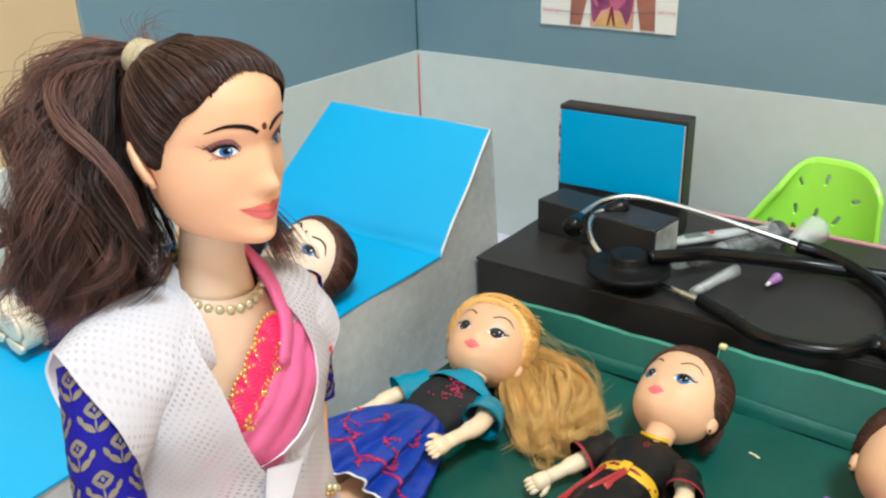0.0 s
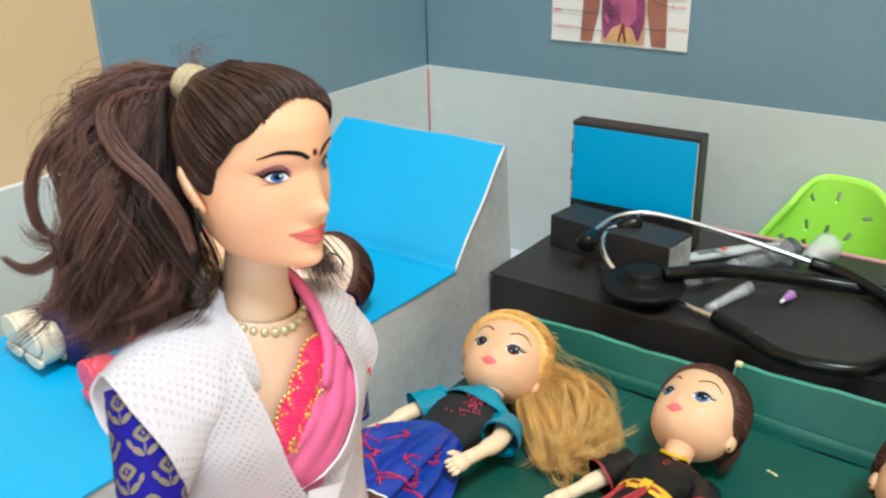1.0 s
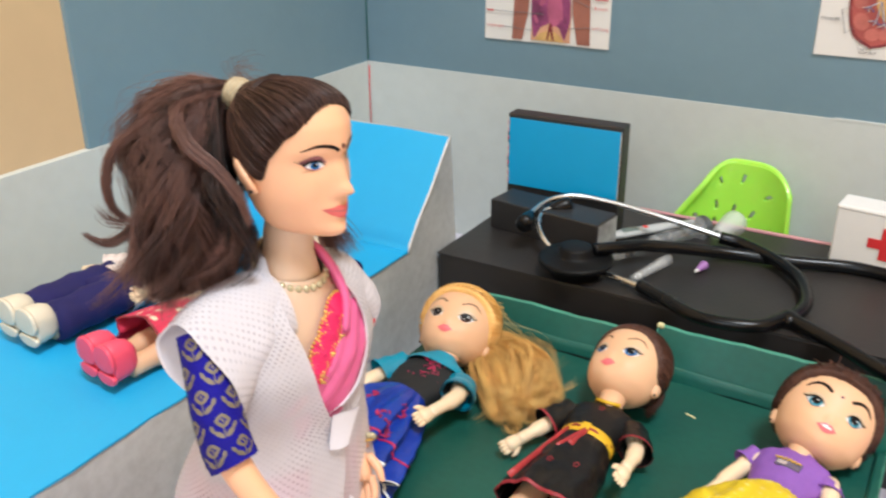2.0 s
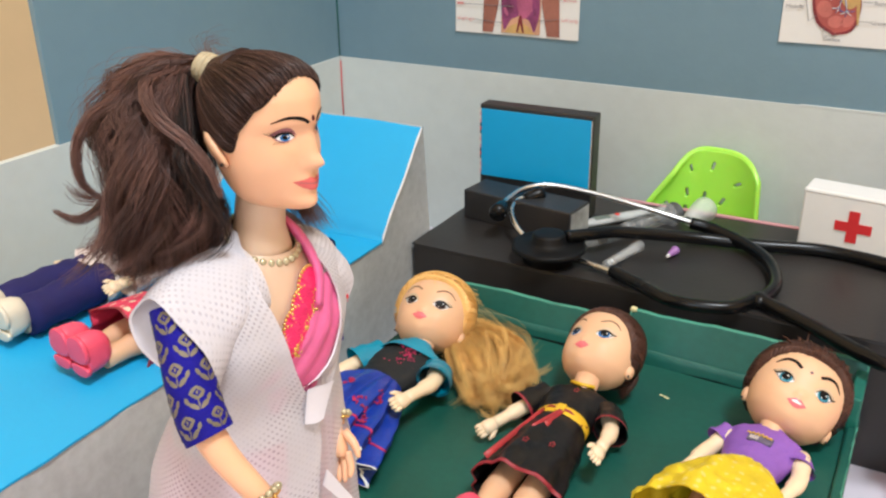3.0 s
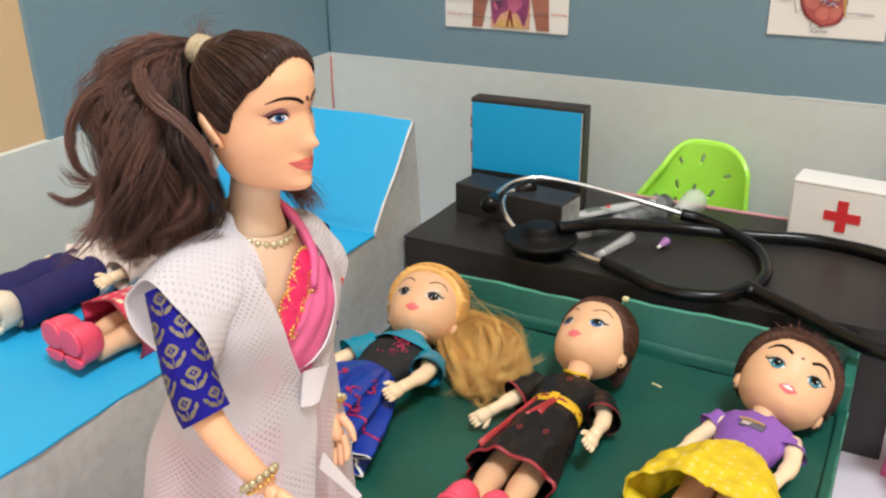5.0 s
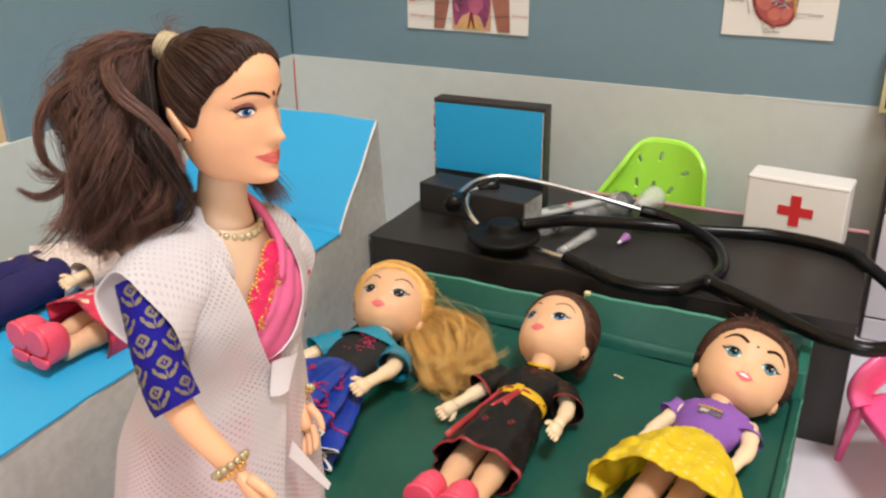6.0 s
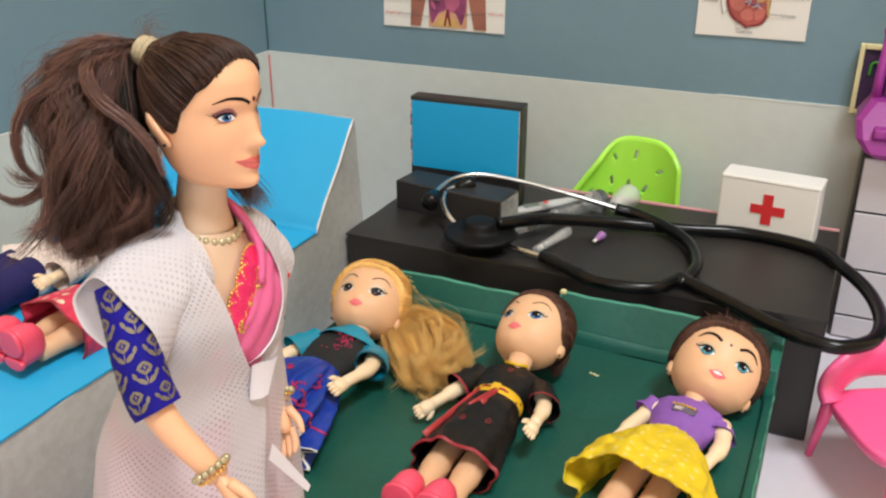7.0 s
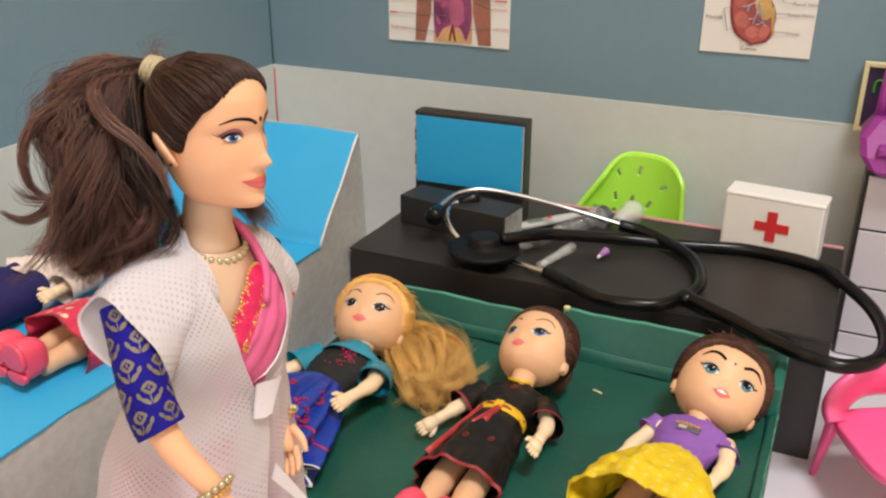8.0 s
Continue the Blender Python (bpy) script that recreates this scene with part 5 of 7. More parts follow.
def doctor_arm(b, s, sh, el, wr, tip):
    line = spline([sh, el, wr], 12)
    n = len(line)
    b.tube(line, [0.0052 - 0.0022 * (i / (n - 1)) for i in range(n)], SKINDOC, 16)
    # brocade sleeve to the elbow, with woven buds
    cut = 14
    sl = line[:cut]
    rad = [0.0062] * cut
    b.tube(sl, rad, BROCADE, 28, caps=False)

    def on(a, t):
        i = min(cut - 2, max(0, int(t)))
        p = sl[i].lerp(sl[i + 1], t - i)
        d = (sl[min(i + 1, cut - 1)] - sl[max(i - 1, 0)]).normalized()
        side = Vector((0, 1, 0)) - d * d.y
        side.normalize()
        up = d.cross(side)
        return p + 0.00636 * (math.cos(a) * side + math.sin(a) * up)

    def leaf(a0, t0, a1, t1, w):
        pts = []
        for i in range(9):
            k = i / 8
            pts.append((a0 + (a1 - a0) * k, t0 + (t1 - t0) * k, w * math.sin(math.pi * k) ** 0.7))
        da, dt = a1 - a0, t1 - t0
        ln = math.hypot(da, dt * 0.45)
        verts = []
        for a, t, q in pts:
            verts += [on(a - q * dt * 0.45 / ln, t + q * da / ln / 0.45), on(a + q * dt * 0.45 / ln, t - q * da / ln / 0.45)]
        b.add(verts, [(2 * i, 2 * i + 1, 2 * i + 3, 2 * i + 2) for i in range(8)], ANTIQUE, True)

    # woven buds: a square flower with an open middle over two curved leaves
    for row in range(5):
        t = 1.6 + row * 2.45
        for col in range(5):
            a = col * 2 * math.pi / 5 + (row % 2) * math.pi / 5
            corner = [(a, t - 1.05), (a + 0.27, t - 0.50), (a, t + 0.10), (a - 0.27, t - 0.50)]
            for k in range(4):
                p, q = corner[k], corner[(k + 1) % 4]
                leaf(p[0] + (p[0] - q[0]) * 0.15, p[1] + (p[1] - q[1]) * 0.15, q[0] + (q[0] - p[0]) * 0.15, q[1] + (q[1] - p[1]) * 0.15, 0.075)
            leaf(a, t - 0.30, a, t - 0.72, 0.045)
            leaf(a, t + 1.05, a, t + 0.10, 0.03)
            for g in (-1, 1):
                leaf(a + g * 0.03, t + 1.10, a + g * 0.40, t + 0.30, 0.10)
                leaf(a + g * 0.36, t + 0.50, a + g * 0.50, t - 0.25, 0.08)
    # hand with four fingers and a thumb
    w, d = Vector(wr), (Vector(tip) - Vector(wr)).normalized()
    side = Vector((0, 1, 0)) - d * d.y
    side.normalize()
    nrm = d.cross(side)
    L = (Vector(tip) - Vector(wr)).length
    b.tube([w - d * 0.001, w + d * L * 0.18, w + d * L * 0.42, w + d * L * 0.55], [0.0030, 0.0036, 0.0044, 0.0038], SKINDOC, 14, None, 0.62)
    for i in range(4):
        o = (i - 1.5) * 0.0019
        b.tube(spline([w + d * L * 0.48 + side * o, w + d * L * 0.74 + side * o * 1.12, w + d * L * (1.0 - abs(i - 1.6) * 0.06) + side * o * 1.05 - nrm * 0.0012 * s], 4), [0.0013, 0.0013, 0.0012, 0.0012, 0.0012, 0.0011, 0.0010, 0.0008, 0.0005], SKINDOC, 9)
    b.tube(spline([w + d * L * 0.15 + side * 0.0030, w + d * L * 0.38 + side * 0.0058, w + d * L * 0.62 + side * 0.0066], 4), [0.0016, 0.0015, 0.0014, 0.0014, 0.0013, 0.0012, 0.0011, 0.0009, 0.0006], SKINDOC, 9)
    for k, q in ((-0.0030, 0.0047),):
        bead_ring(b, w + d * k, d + Vector((0.15, 0.1, 0)), q, 15, 0.00105, PEARL)
        bead_ring(b, w + d * (k + 0.0011), d, q - 0.0003, 22, 0.0005, GOLD)


def doctor_doll():
    rng = random.Random(21)
    b = Builder()
    hm = pose(0.0001, 0.0005, 0.2236, 6.5, 1.5, 4.0) @ Matrix.Scale(0.970, 4)
    head = Head(DOC, DOCBUMPS, 1.3)
    head.skin(b, SKINDOC, hm, 80, 80)
    doctor_face(b, head, hm)
    head.scalp(b, doc_line, HAIRBROWN, hm, 0.0008, 150, 0.00007, 640, 20, 0.00060, rng)
    combed(b, head, doc_line, (0.002, -0.0175, 0.0332), [HAIRBROWN, HAIRTAIL], 1300, 0.00012, hm, rng, 0.0008, 3.1)
    for s in (-1, 1):
        b.tube([(s * 0.0132, -0.0082, 0.0212), (s * 0.0141, -0.0066, 0.0192), (s * 0.0146, -0.0040, 0.0166), (s * 0.0147, -0.0016, 0.0142), (s * 0.0144, -0.0004, 0.0130)], [0.0008, 0.0022, 0.0026, 0.0020, 0.0010], SKINDOC, 14, hm, 0.5)
        b.ball((s * 0.0158, -0.0010, 0.0137), (0.0005, 0.0005, 0.0005), STUD, 8, 6, hm)
    # neck and chest
    b.tube([(0, -0.0020, 0.2290), (0, -0.0030, 0.2215), (0, -0.0030, 0.2160), (0, -0.0025, 0.2110), (0, -0.0020, 0.2060)], [0.0067, 0.0065, 0.0068, 0.0082, 0.0094], NECKSKIN, 24)
    table = [(0.0000, 0.0380, 0.0310, 0.0310), (0.0600, 0.0368, 0.0262, 0.0245), (0.1200, 0.0305, 0.0200, 0.0188), (0.1450, 0.0258, 0.0176, 0.0160), (0.1680, 0.0215, 0.0148, 0.0125), (0.1800, 0.0225, 0.0162, 0.0120),
             (0.1880, 0.0230, 0.0166, 0.0118), (0.1960, 0.0225, 0.0136, 0.0110), (0.2040, 0.0195, 0.0098, 0.0096), (0.2085, 0.0120, 0.0078, 0.0085), (0.2110, 0.0080, 0.0070, 0.0075)]
    n, rows = 120, 110
    verts, zs = [], []
    for i in range(rows + 1):
        z = 0.2110 * (i / rows)
        w, f, k = interp(table, z)
        for j in range(n):
            a = -2 * math.pi * j / n
            c, s = math.cos(a), math.sin(a)
            x, y = w * s, (f if c > 0 else k) * c
            fold = math.sin((x * 0.55 + z) * 1500 + 4 * math.sin(z * 60)) * 0.00035 + math.sin((x * 0.4 + z) * 640) * 0.0004
            if z < 0.15:
                fold += 0.0012 * math.sin(22 * a) * (0.15 - z) / 0.15
            r = 1 + (fold / (0.012 if z > 0.16 else 0.028) if z < 0.165 else 0)
            verts.append((x * r, y * r + 0, z))
            zs.append(z)
    groups = {}
    for i in range(rows):
        for j in range(n):
            q = [i * n + j, i * n + (j + 1) % n, (i + 1) * n + (j + 1) % n, (i + 1) * n + j]
            x, z = sum(verts[k][0] for k in q) / 4, zs[i * n + j]
            edge = (x + 0.0090) - (0.205 - z) * 0.98
            if z > 0.1995 - 0.10 * abs(x + 0.006) and edge > 0.0:
                mm = NECKSKIN
            elif z > 0.178:
                mm = NECKSKIN
            elif edge > 0.0002 and z > 0.172:
                mm = CHOLI
            elif edge > -0.0058 and z > 0.166 and z < 0.188:
                mm = MAUVE if edge > -0.0035 else SAREE
            else:
                mm = SAREE
            groups.setdefault(mm, []).append(q)
    for mm, fs in groups.items():
        used = sorted({k for f in fs for k in f})
        ix = {k: i for i, k in enumerate(used)}
        b.add([verts[k] for k in used], [[ix[k] for k in f] for f in fs], mm, True)

    # the drape over the far shoulder, its edge running down to the near hip
    fold = []
    for i in range(46):
        z = 0.2062 - 0.050 * i / 45
        w, f, k = interp(table, z)
        xe = min(0.93 * w, -0.0090 + (0.205 - z) * 0.98)
        a0, a1 = math.asin(max(-0.95, min(0.95, xe / w))), -1.75
        row = []
        for j in range(31):
            a = a0 + (a1 - a0) * j / 30
            pleat = 0.0011 * abs(math.sin(5.5 * math.pi * j / 30 + 0.5 * math.sin(i * 0.10))) ** 0.6
            row.append(((w + 0.0009 + pleat) * math.sin(a), ((f if math.cos(a) > 0 else k) + 0.0010 + pleat) * math.cos(a), z + 0.0012 * math.sin(j * 0.2)))
        fold.append(row)
    b.loft(fold, SAREE, closed=False)
    b.tube(spline([(-0.0090, -0.0050, 0.2150), (-0.0092, 0.0015, 0.2128), (-0.0092, 0.0070, 0.2085), (-0.0088, 0.0110, 0.2030), (-0.0060, 0.0140, 0.1960)], 5), 0.0036, SAREE, 14, None, 0.4)

    def front(x, z):
        w, f, k = interp(table, z)
        return f * math.sqrt(max(0.05, 1 - (x / w) ** 2))

    # scalloped magenta border with gold beads along the drape's edge
    for i in range(4):
        t = (i + 0.5) / 4
        z = 0.2040 - 0.0155 * t
        x = -0.0090 + (0.205 - z) * 0.98 + 0.0026
        for r in (0.0046, 0.0038, 0.0030, 0.0022, 0.0014, 0.0006):
            pts = []
            for k in range(19):
                a = 2 * math.pi * k / 18
                u, v = r * 0.72 * math.cos(a), r * math.sin(a)
                px, pz = x + u * 0.71 + v * 0.71, z + u * 0.71 - v * 0.71
                pts.append((px, front(px, pz) + 0.0016 + 0.0006 * (0.0046 - r) / 0.0046, pz))
            b.tube(pts, 0.0006, CHOLI, 6)
        for k in range(16):
            a = -1.7 + 3.4 * k / 15
            u, v = 0.0039 * math.cos(a), 0.0052 * math.sin(a)
            px, pz = x + u * 0.71 + v * 0.71, z + u * 0.71 - v * 0.71
            b.ball((px, front(px, pz) + 0.0020, pz), 0.00050, GOLD, 6, 5)
        for k in range(9):
            b.ball((x - 0.0020 + rng.gauss(0, 0.0009), front(x, z) + 0.0028, z - 0.0020 + rng.gauss(0, 0.0010)), 0.00055, GOLD, 6, 5)
    for i in range(40):
        z = 0.2050 - 0.0165 * i / 39
        x = -0.0090 + (0.205 - z) * 0.98
        b.ball((x + 0.0005 * math.sin(i * 1.3), front(x, z) + 0.0020, z), 0.00042, GOLD, 6, 5)
        b.ball((x - 0.0016 + 0.0008 * math.sin(i * 0.8), front(x, z) + 0.0019, z), 0.00045, GOLD, 6, 5)
    bead_ring(b, (0, -0.0016, 0.2122), (0.05, 0.36, 1), 0.0097, 28, 0.00112, PEARL)

    # the open white coat: body and turned edges; the near front laps over the far one below the waist
    ct = [(0.0600, 0.0450, 0.0330, 0.0350), (0.1000, 0.0405, 0.0275, 0.0300), (0.1400, 0.0340, 0.0218, 0.0230), (0.1560, 0.0296, 0.0190, 0.0195), (0.1680, 0.0268, 0.0178, 0.0172), (0.1740, 0.0262, 0.0180, 0.0162), (0.1800, 0.0264, 0.0186, 0.0155),
          (0.1880, 0.0272, 0.0186, 0.0148), (0.1960, 0.0275, 0.0165, 0.0140), (0.2030, 0.0255, 0.0138, 0.0130), (0.2070, 0.0205, 0.0120, 0.0124), (0.2100, 0.0135, 0.0104, 0.0115), (0.2135, 0.0104, 0.0090, 0.0104), (0.2160, 0.0090, 0.0080, 0.0094)]
    near_edge = [(0.0600, 2.0), (0.1340, -1.4), (0.1450, -4.0), (0.1570, -8.0), (0.1690, -5.0), (0.1747, 6.0), (0.1873, 18.0), (0.1981, 24.0), (0.2060, 36.0), (0.2107, 62.0), (0.2136, 84.0), (0.2160, 102.0)]
    far_edge = [(0.0600, 14.0), (0.1700, 14.0), (0.1735, 8.0), (0.1765, -10.0), (0.1800, -24.0), (0.1880, -33.0), (0.1950, -33.0), (0.2013, -30.0), (0.2060, -28.0), (0.2092, -32.0), (0.2115, -45.0), (0.2136, -66.0), (0.2160, -98.0)]
    rings = []
    m2 = 120
    for i in range(79):
        z = 0.06 + 0.156 * i / 78
        w, f, k = interp(ct, z)
        a0, a1 = interp(near_edge, z)[0], 360 + interp(far_edge, z)[0]
        loose = max(0.0, min(1.0, (0.190 - z) / 0.06))
        row = []
        for j in range(m2 + 1):
            t = j / m2
            a = math.radians(a0 + (a1 - a0) * t)
            c, s = math.cos(a), math.sin(a)
            wave = 0.040 * math.sin(5 * a + 2 + z * 35) * loose + 0.012 * math.sin(3 * a + z * 95)
            under = -0.0010 if t > 0.90 and z < 0.176 else 0.0
            lift = 0.0010 * math.exp(-(t / 0.02) ** 2) * max(0.0, min(1.0, (0.208 - z) / 0.006))
            p = Vector(((w + under) * s * (1 + wave), ((f if c > 0 else k) + under) * c * (1 + wave) + lift, z))
            o = noise.noise_vector(Vector((p.x * 55, p.y * 55, p.z * 38 + p.x * 30))) * (0.0010 + 0.0012 * loose) + noise.noise_vector(p * 150) * 0.0003
            o *= min(1.0, 0.25 + 8 * min(t, 1 - t)) * max(0.0, min(1.0, (0.210 - z) / 0.008))
            p += Vector((o.x, max(o.y, -0.0006), o.z * 0.3))
            row.append(p)
        rings.append(row)
    b.loft(rings, COAT, closed=False, weave=(0.00126, 0.002))
    inner = [[Vector((p.x * 0.985, p.y * 0.982 - 0.0002, p.z)) for p in r] for r in rings]
    b.loft(inner[50:], COAT, closed=False, weave=(0.00126, 0.002))
    # the saree's full skirt close under the coat
    b.loft([[Vector((p.x * 0.955, p.y * 0.945 - 0.0006, p.z)) for p in r[3:m2 - 8]] for r in rings[:52]], SAREE, closed=False)
    for j in (0, m2):
        b.loft([[r[j] for r in rings], [r[j] for r in inner]], PLAINCOAT, closed=False)
    # the corner of the far front, standing out at the waist
    flap = []
    for i in range(9):
        t = i / 8
        z = 0.1752 - 0.0115 * t
        flap.append([(0.0020 - (0.0080 - 0.0030 * t) * k / 6, interp(ct, z)[1] + 0.0014 + 0.0022 * math.sin(k / 6 * 1.5), z + 0.0006 * k / 6 + 0.0002 * math.sin(k + i)) for k in range(7)])
    b.loft([[(x, y - 0.0004, z) for x, y, z in r] for r in flap], PLAINCOAT, closed=False)
    b.loft(flap, PLAINCOAT, closed=False)
    tail = [[(-0.003 - 0.0018 * i + 0.0004 * k, 0.0245 + 0.0006 * i, 0.1485 - 0.0027 * i - (0.0050 - 0.0004 * i) * k / 3) for k in range(4)] for i in range(9)]
    b.loft(tail, PLAINCOAT, closed=False)
    b.loft([[(x, y - 0.0004, z) for x, y, z in r] for r in tail], PLAINCOAT, closed=False)
    # loose cap sleeves: round, open below, the arm hanging inside
    for s in (-1, 1):
        rows = []
        reach = 0.0255 if s > 0 else 0.0172
        for i in range(27):
            u = i / 26
            row = []
            for j in range(72):
                ph = 2 * math.pi * j / 72
                ry, rz = 0.0118 + 0.0030 * u, 0.0112 + 0.0030 * u
                down = (1 - math.cos(ph)) / 2
                x = 0.0090 + reach * u - 0.0105 * down * u ** 1.5 + 0.0008 * math.sin(ph * 3 + s) * u
                y = -0.0014 - 0.0010 * u + ry * math.sin(ph) * (1 + 0.03 * math.sin(5 * ph + 3 * u))
                z = 0.2012 - 0.0022 * u - 0.0088 * u ** 2 + rz * math.cos(ph) - 0.0030 * max(0.0, math.sin(ph)) * u
                o = noise.noise_vector(Vector((x * 60 + s, y * 60, z * 60))) * 0.0019 * u + noise.noise_vector(Vector((x * 170, y * 170 + s, z * 170))) * 0.0004
                row.append((s * x + o.x, y + o.y, z + o.z))
            rows.append(row)
        inside = [[(x - s * 0.0003, -0.0012 + (y + 0.0012) * 0.955, 0.196 + (z - 0.196) * 0.955) for x, y, z in r] for r in rows]
        b.loft(rows, COAT, True, False, weave=(0.00110, reach / 26))
        b.loft(inside, PLAINCOAT, True, False)
        b.loft([rows[-1], inside[-1]], PLAINCOAT, True, False)
    # small red cross on the coat
    ri, rj = 66, m2 - 9
    cr, cl, cu = Vector(rings[ri][rj]), Vector(rings[ri][rj + 2]) - Vector(rings[ri][rj - 2]), Vector(rings[ri + 2][rj]) - Vector(rings[ri - 2][rj])
    cx = cl.normalized()
    cy = cl.cross(cu).normalized()
    cy = cy if cy.y > 0 else -cy
    cz = cx.cross(cy)
    cm = Matrix.Translation(cr) @ Matrix((cx, cy, cz)).transposed().to_4x4()
    b.box((-0.0022, 0, -0.0006), (0.0022, 0.0006, 0.0006), REDPRINT, 0, 1, cm)
    b.box((-0.0006, 0, -0.0025), (0.0006, 0.0006, 0.0025), REDPRINT, 0, 1, cm)
    doctor_arm(b, 1, (0.0278, -0.0034, 0.2010), (0.0340, 0.0150, 0.1775), (0.0292, 0.0327, 0.1605), (0.0256, 0.0440, 0.1495))
    doctor_arm(b, -1, (-0.0240, -0.0040, 0.2020), (-0.0275, -0.0010, 0.1720), (-0.0205, 0.0123, 0.1484), (-0.0150, 0.0222, 0.1350))
    # ponytail: striped band, tousled locks swept back and down, single hairs astray
    c0, ax = Vector((0.0044, -0.0184, 0.2540)), Vector((0.16, -0.97, 0.18)).normalized()
    s1 = ax.orthogonal().normalized()
    u1 = ax.cross(s1)
    for k in range(4):
        cc = c0 + ax * (-0.0022 + 0.0014 * k)
        b.tube([cc + (0.0028 + 0.0006 * math.sin((k + 0.5) * 0.78)) * (math.cos(q) * s1 + math.sin(q) * u1) for q in [2 * math.pi * i / 22 for i in range(23)]], 0.00088, BANDGOLD, 8)
    b.tube([c0 - ax * 0.008, c0 - ax * 0.004, c0, c0 + ax * 0.004], [0.0090, 0.0060, 0.0028, 0.0024], HAIRBROWN, 16)
    back = [(0.0073, -0.0300, 0.2546), (0.0107, -0.0376, 0.2503), (0.0136, -0.0429, 0.2446), (0.0163, -0.0432, 0.2341), (0.0184, -0.0350, 0.2230), (0.0218, -0.0310, 0.2118), (0.0256, -0.0296, 0.2022)]
    near = [(0.0115, -0.0234, 0.2541), (0.0191, -0.0228, 0.2501), (0.0251, -0.0209, 0.2429), (0.0288, -0.0167, 0.2333), (0.0306, -0.0148, 0.2225), (0.0321, -0.0152, 0.2122), (0.0342, -0.0170, 0.2045)]
    fore = [(0.0100, -0.0210, 0.2523), (0.0163, -0.0181, 0.2487), (0.0208, -0.0112, 0.2419), (0.0214, -0.0037, 0.2354), (0.0200, 0.0030, 0.2258), (0.0192, 0.0006, 0.2176), (0.0240, -0.0090, 0.2090)]
    neck = [(0.0067, -0.0206, 0.2513), (0.0063, -0.0194, 0.2433), (0.0058, -0.0171, 0.2346), (0.0058, -0.0140, 0.2260), (0.0048, -0.0100, 0.2171), (0.0080, -0.0120, 0.2080), (0.0140, -0.0165, 0.2000)]
    far = [(0.0048, -0.0307, 0.2531), (0.0061, -0.0399, 0.2474), (0.0082, -0.0430, 0.2360), (0.0110, -0.0389, 0.2232), (0.0140, -0.0323, 0.2127), (0.0190, -0.0288, 0.2036), (0.0237, -0.0287, 0.1984)]
    loop = [[Vector(p) for p in g] for g in (back, near, fore, neck, far)]
    root = c0 + ax * 0.002

    def lock(pts, count, wide, r, materials, frizz=0.0004, tip=0.25):
        """A lock: many hairs side by side along one way, spread in the middle and drawn together at the tip."""
        line = spline(pts, 5)
        n = len(line) - 1
        mm = rng.choice(materials)
        for _ in range(count):
            o = Vector((rng.gauss(0, 1), rng.gauss(0, 1), rng.gauss(0, 1))) * wide
            ph, fr, am = rng.uniform(0, 6.3), rng.uniform(2, 7), frizz * rng.uniform(0.2, 1.2)
            stop = n - int(n * 0.22 * rng.random() ** 2)
            hair = []
            for i in range(0, stop + 1, 2):
                t = i / n
                k = min(1.0, 0.18 + 2.6 * t) * (1 - (1 - tip) * max(0.0, t - 0.55) / 0.45)
                hair.append(line[i] + o * k + Vector((math.sin(ph + fr * t), math.cos(ph * 1.7 + fr * t), math.sin(ph * 0.6 + fr * 1.3 * t))) * am * t)
            q = len(hair)
            b.tube(hair, [r * (1 - 0.7 * (i / (q - 1)) ** 3) for i in range(q)], rng.choice((mm, mm, rng.choice(materials))), 3, caps=False)

    def way(k, depth, lift, wave, ph):
        """A course between two neighbouring guides, drawn towards the tail's middle by depth."""
        g, h, t = loop[int(k) % 5], loop[(int(k) + 1) % 5], k - int(k)
        pts = [root + Vector((rng.gauss(0, 1), 0, rng.gauss(0, 1))) * 0.0010]
        off = Vector((rng.gauss(0, 1), rng.gauss(0, 1), rng.gauss(0, 1)))
        for j in range(7):
            c = sum((q[j] for q in loop), Vector()) / 5
            w = (j + 1) / 7
            p = c.lerp(g[j].lerp(h[j], t), depth)
            pts.append(p + off * lift * w + Vector((math.sin(ph + 1.5 * j), math.cos(ph * 1.3 + 1.35 * j), 0.6 * math.sin(ph * 0.7 + 1.6 * j))) * wave * min(1, w * 1.6))
        return pts

    # the tail's shaded hollow put into colour: darker locks inside and neck-side, lighter outside
    DARKER, LIGHTER = [HAIRBROWN, HAIRTAIL, HAIRSHADE], [HAIRTAIL, HAIRWISP, HAIRWISP]
    def shade_tone(k):
        return [HAIRSHADE, HAIRSHADE, HAIRBROWN, HAIRTAIL] if 1.9 < k < 4.3 else [HAIRTAIL, HAIRWISP, HAIRWISP, HAIRBROWN]

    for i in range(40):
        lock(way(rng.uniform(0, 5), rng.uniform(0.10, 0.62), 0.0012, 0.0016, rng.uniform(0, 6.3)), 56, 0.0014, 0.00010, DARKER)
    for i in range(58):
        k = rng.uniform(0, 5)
        lock(way(k, rng.uniform(0.62, 1.0), 0.0012, 0.0040, rng.uniform(0, 6.3)), 44, 0.0010, 0.00008, shade_tone(k), 0.0012)
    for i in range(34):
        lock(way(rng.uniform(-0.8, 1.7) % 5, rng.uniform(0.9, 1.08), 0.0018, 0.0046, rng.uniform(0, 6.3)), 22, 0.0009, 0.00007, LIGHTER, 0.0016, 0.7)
    # locks that stand apart: an outward loop, a flick to the back, a pale one over the side, short ends
    lock([root, (0.0147, -0.0330, 0.2471), (0.0208, -0.0362, 0.2427), (0.0254, -0.0390, 0.2383), (0.0287, -0.0390, 0.2314), (0.0295, -0.0366, 0.2247), (0.0275, -0.0340, 0.2212), (0.0259, -0.0297, 0.2201)], 130, 0.0007, 0.00010, LIGHTER)
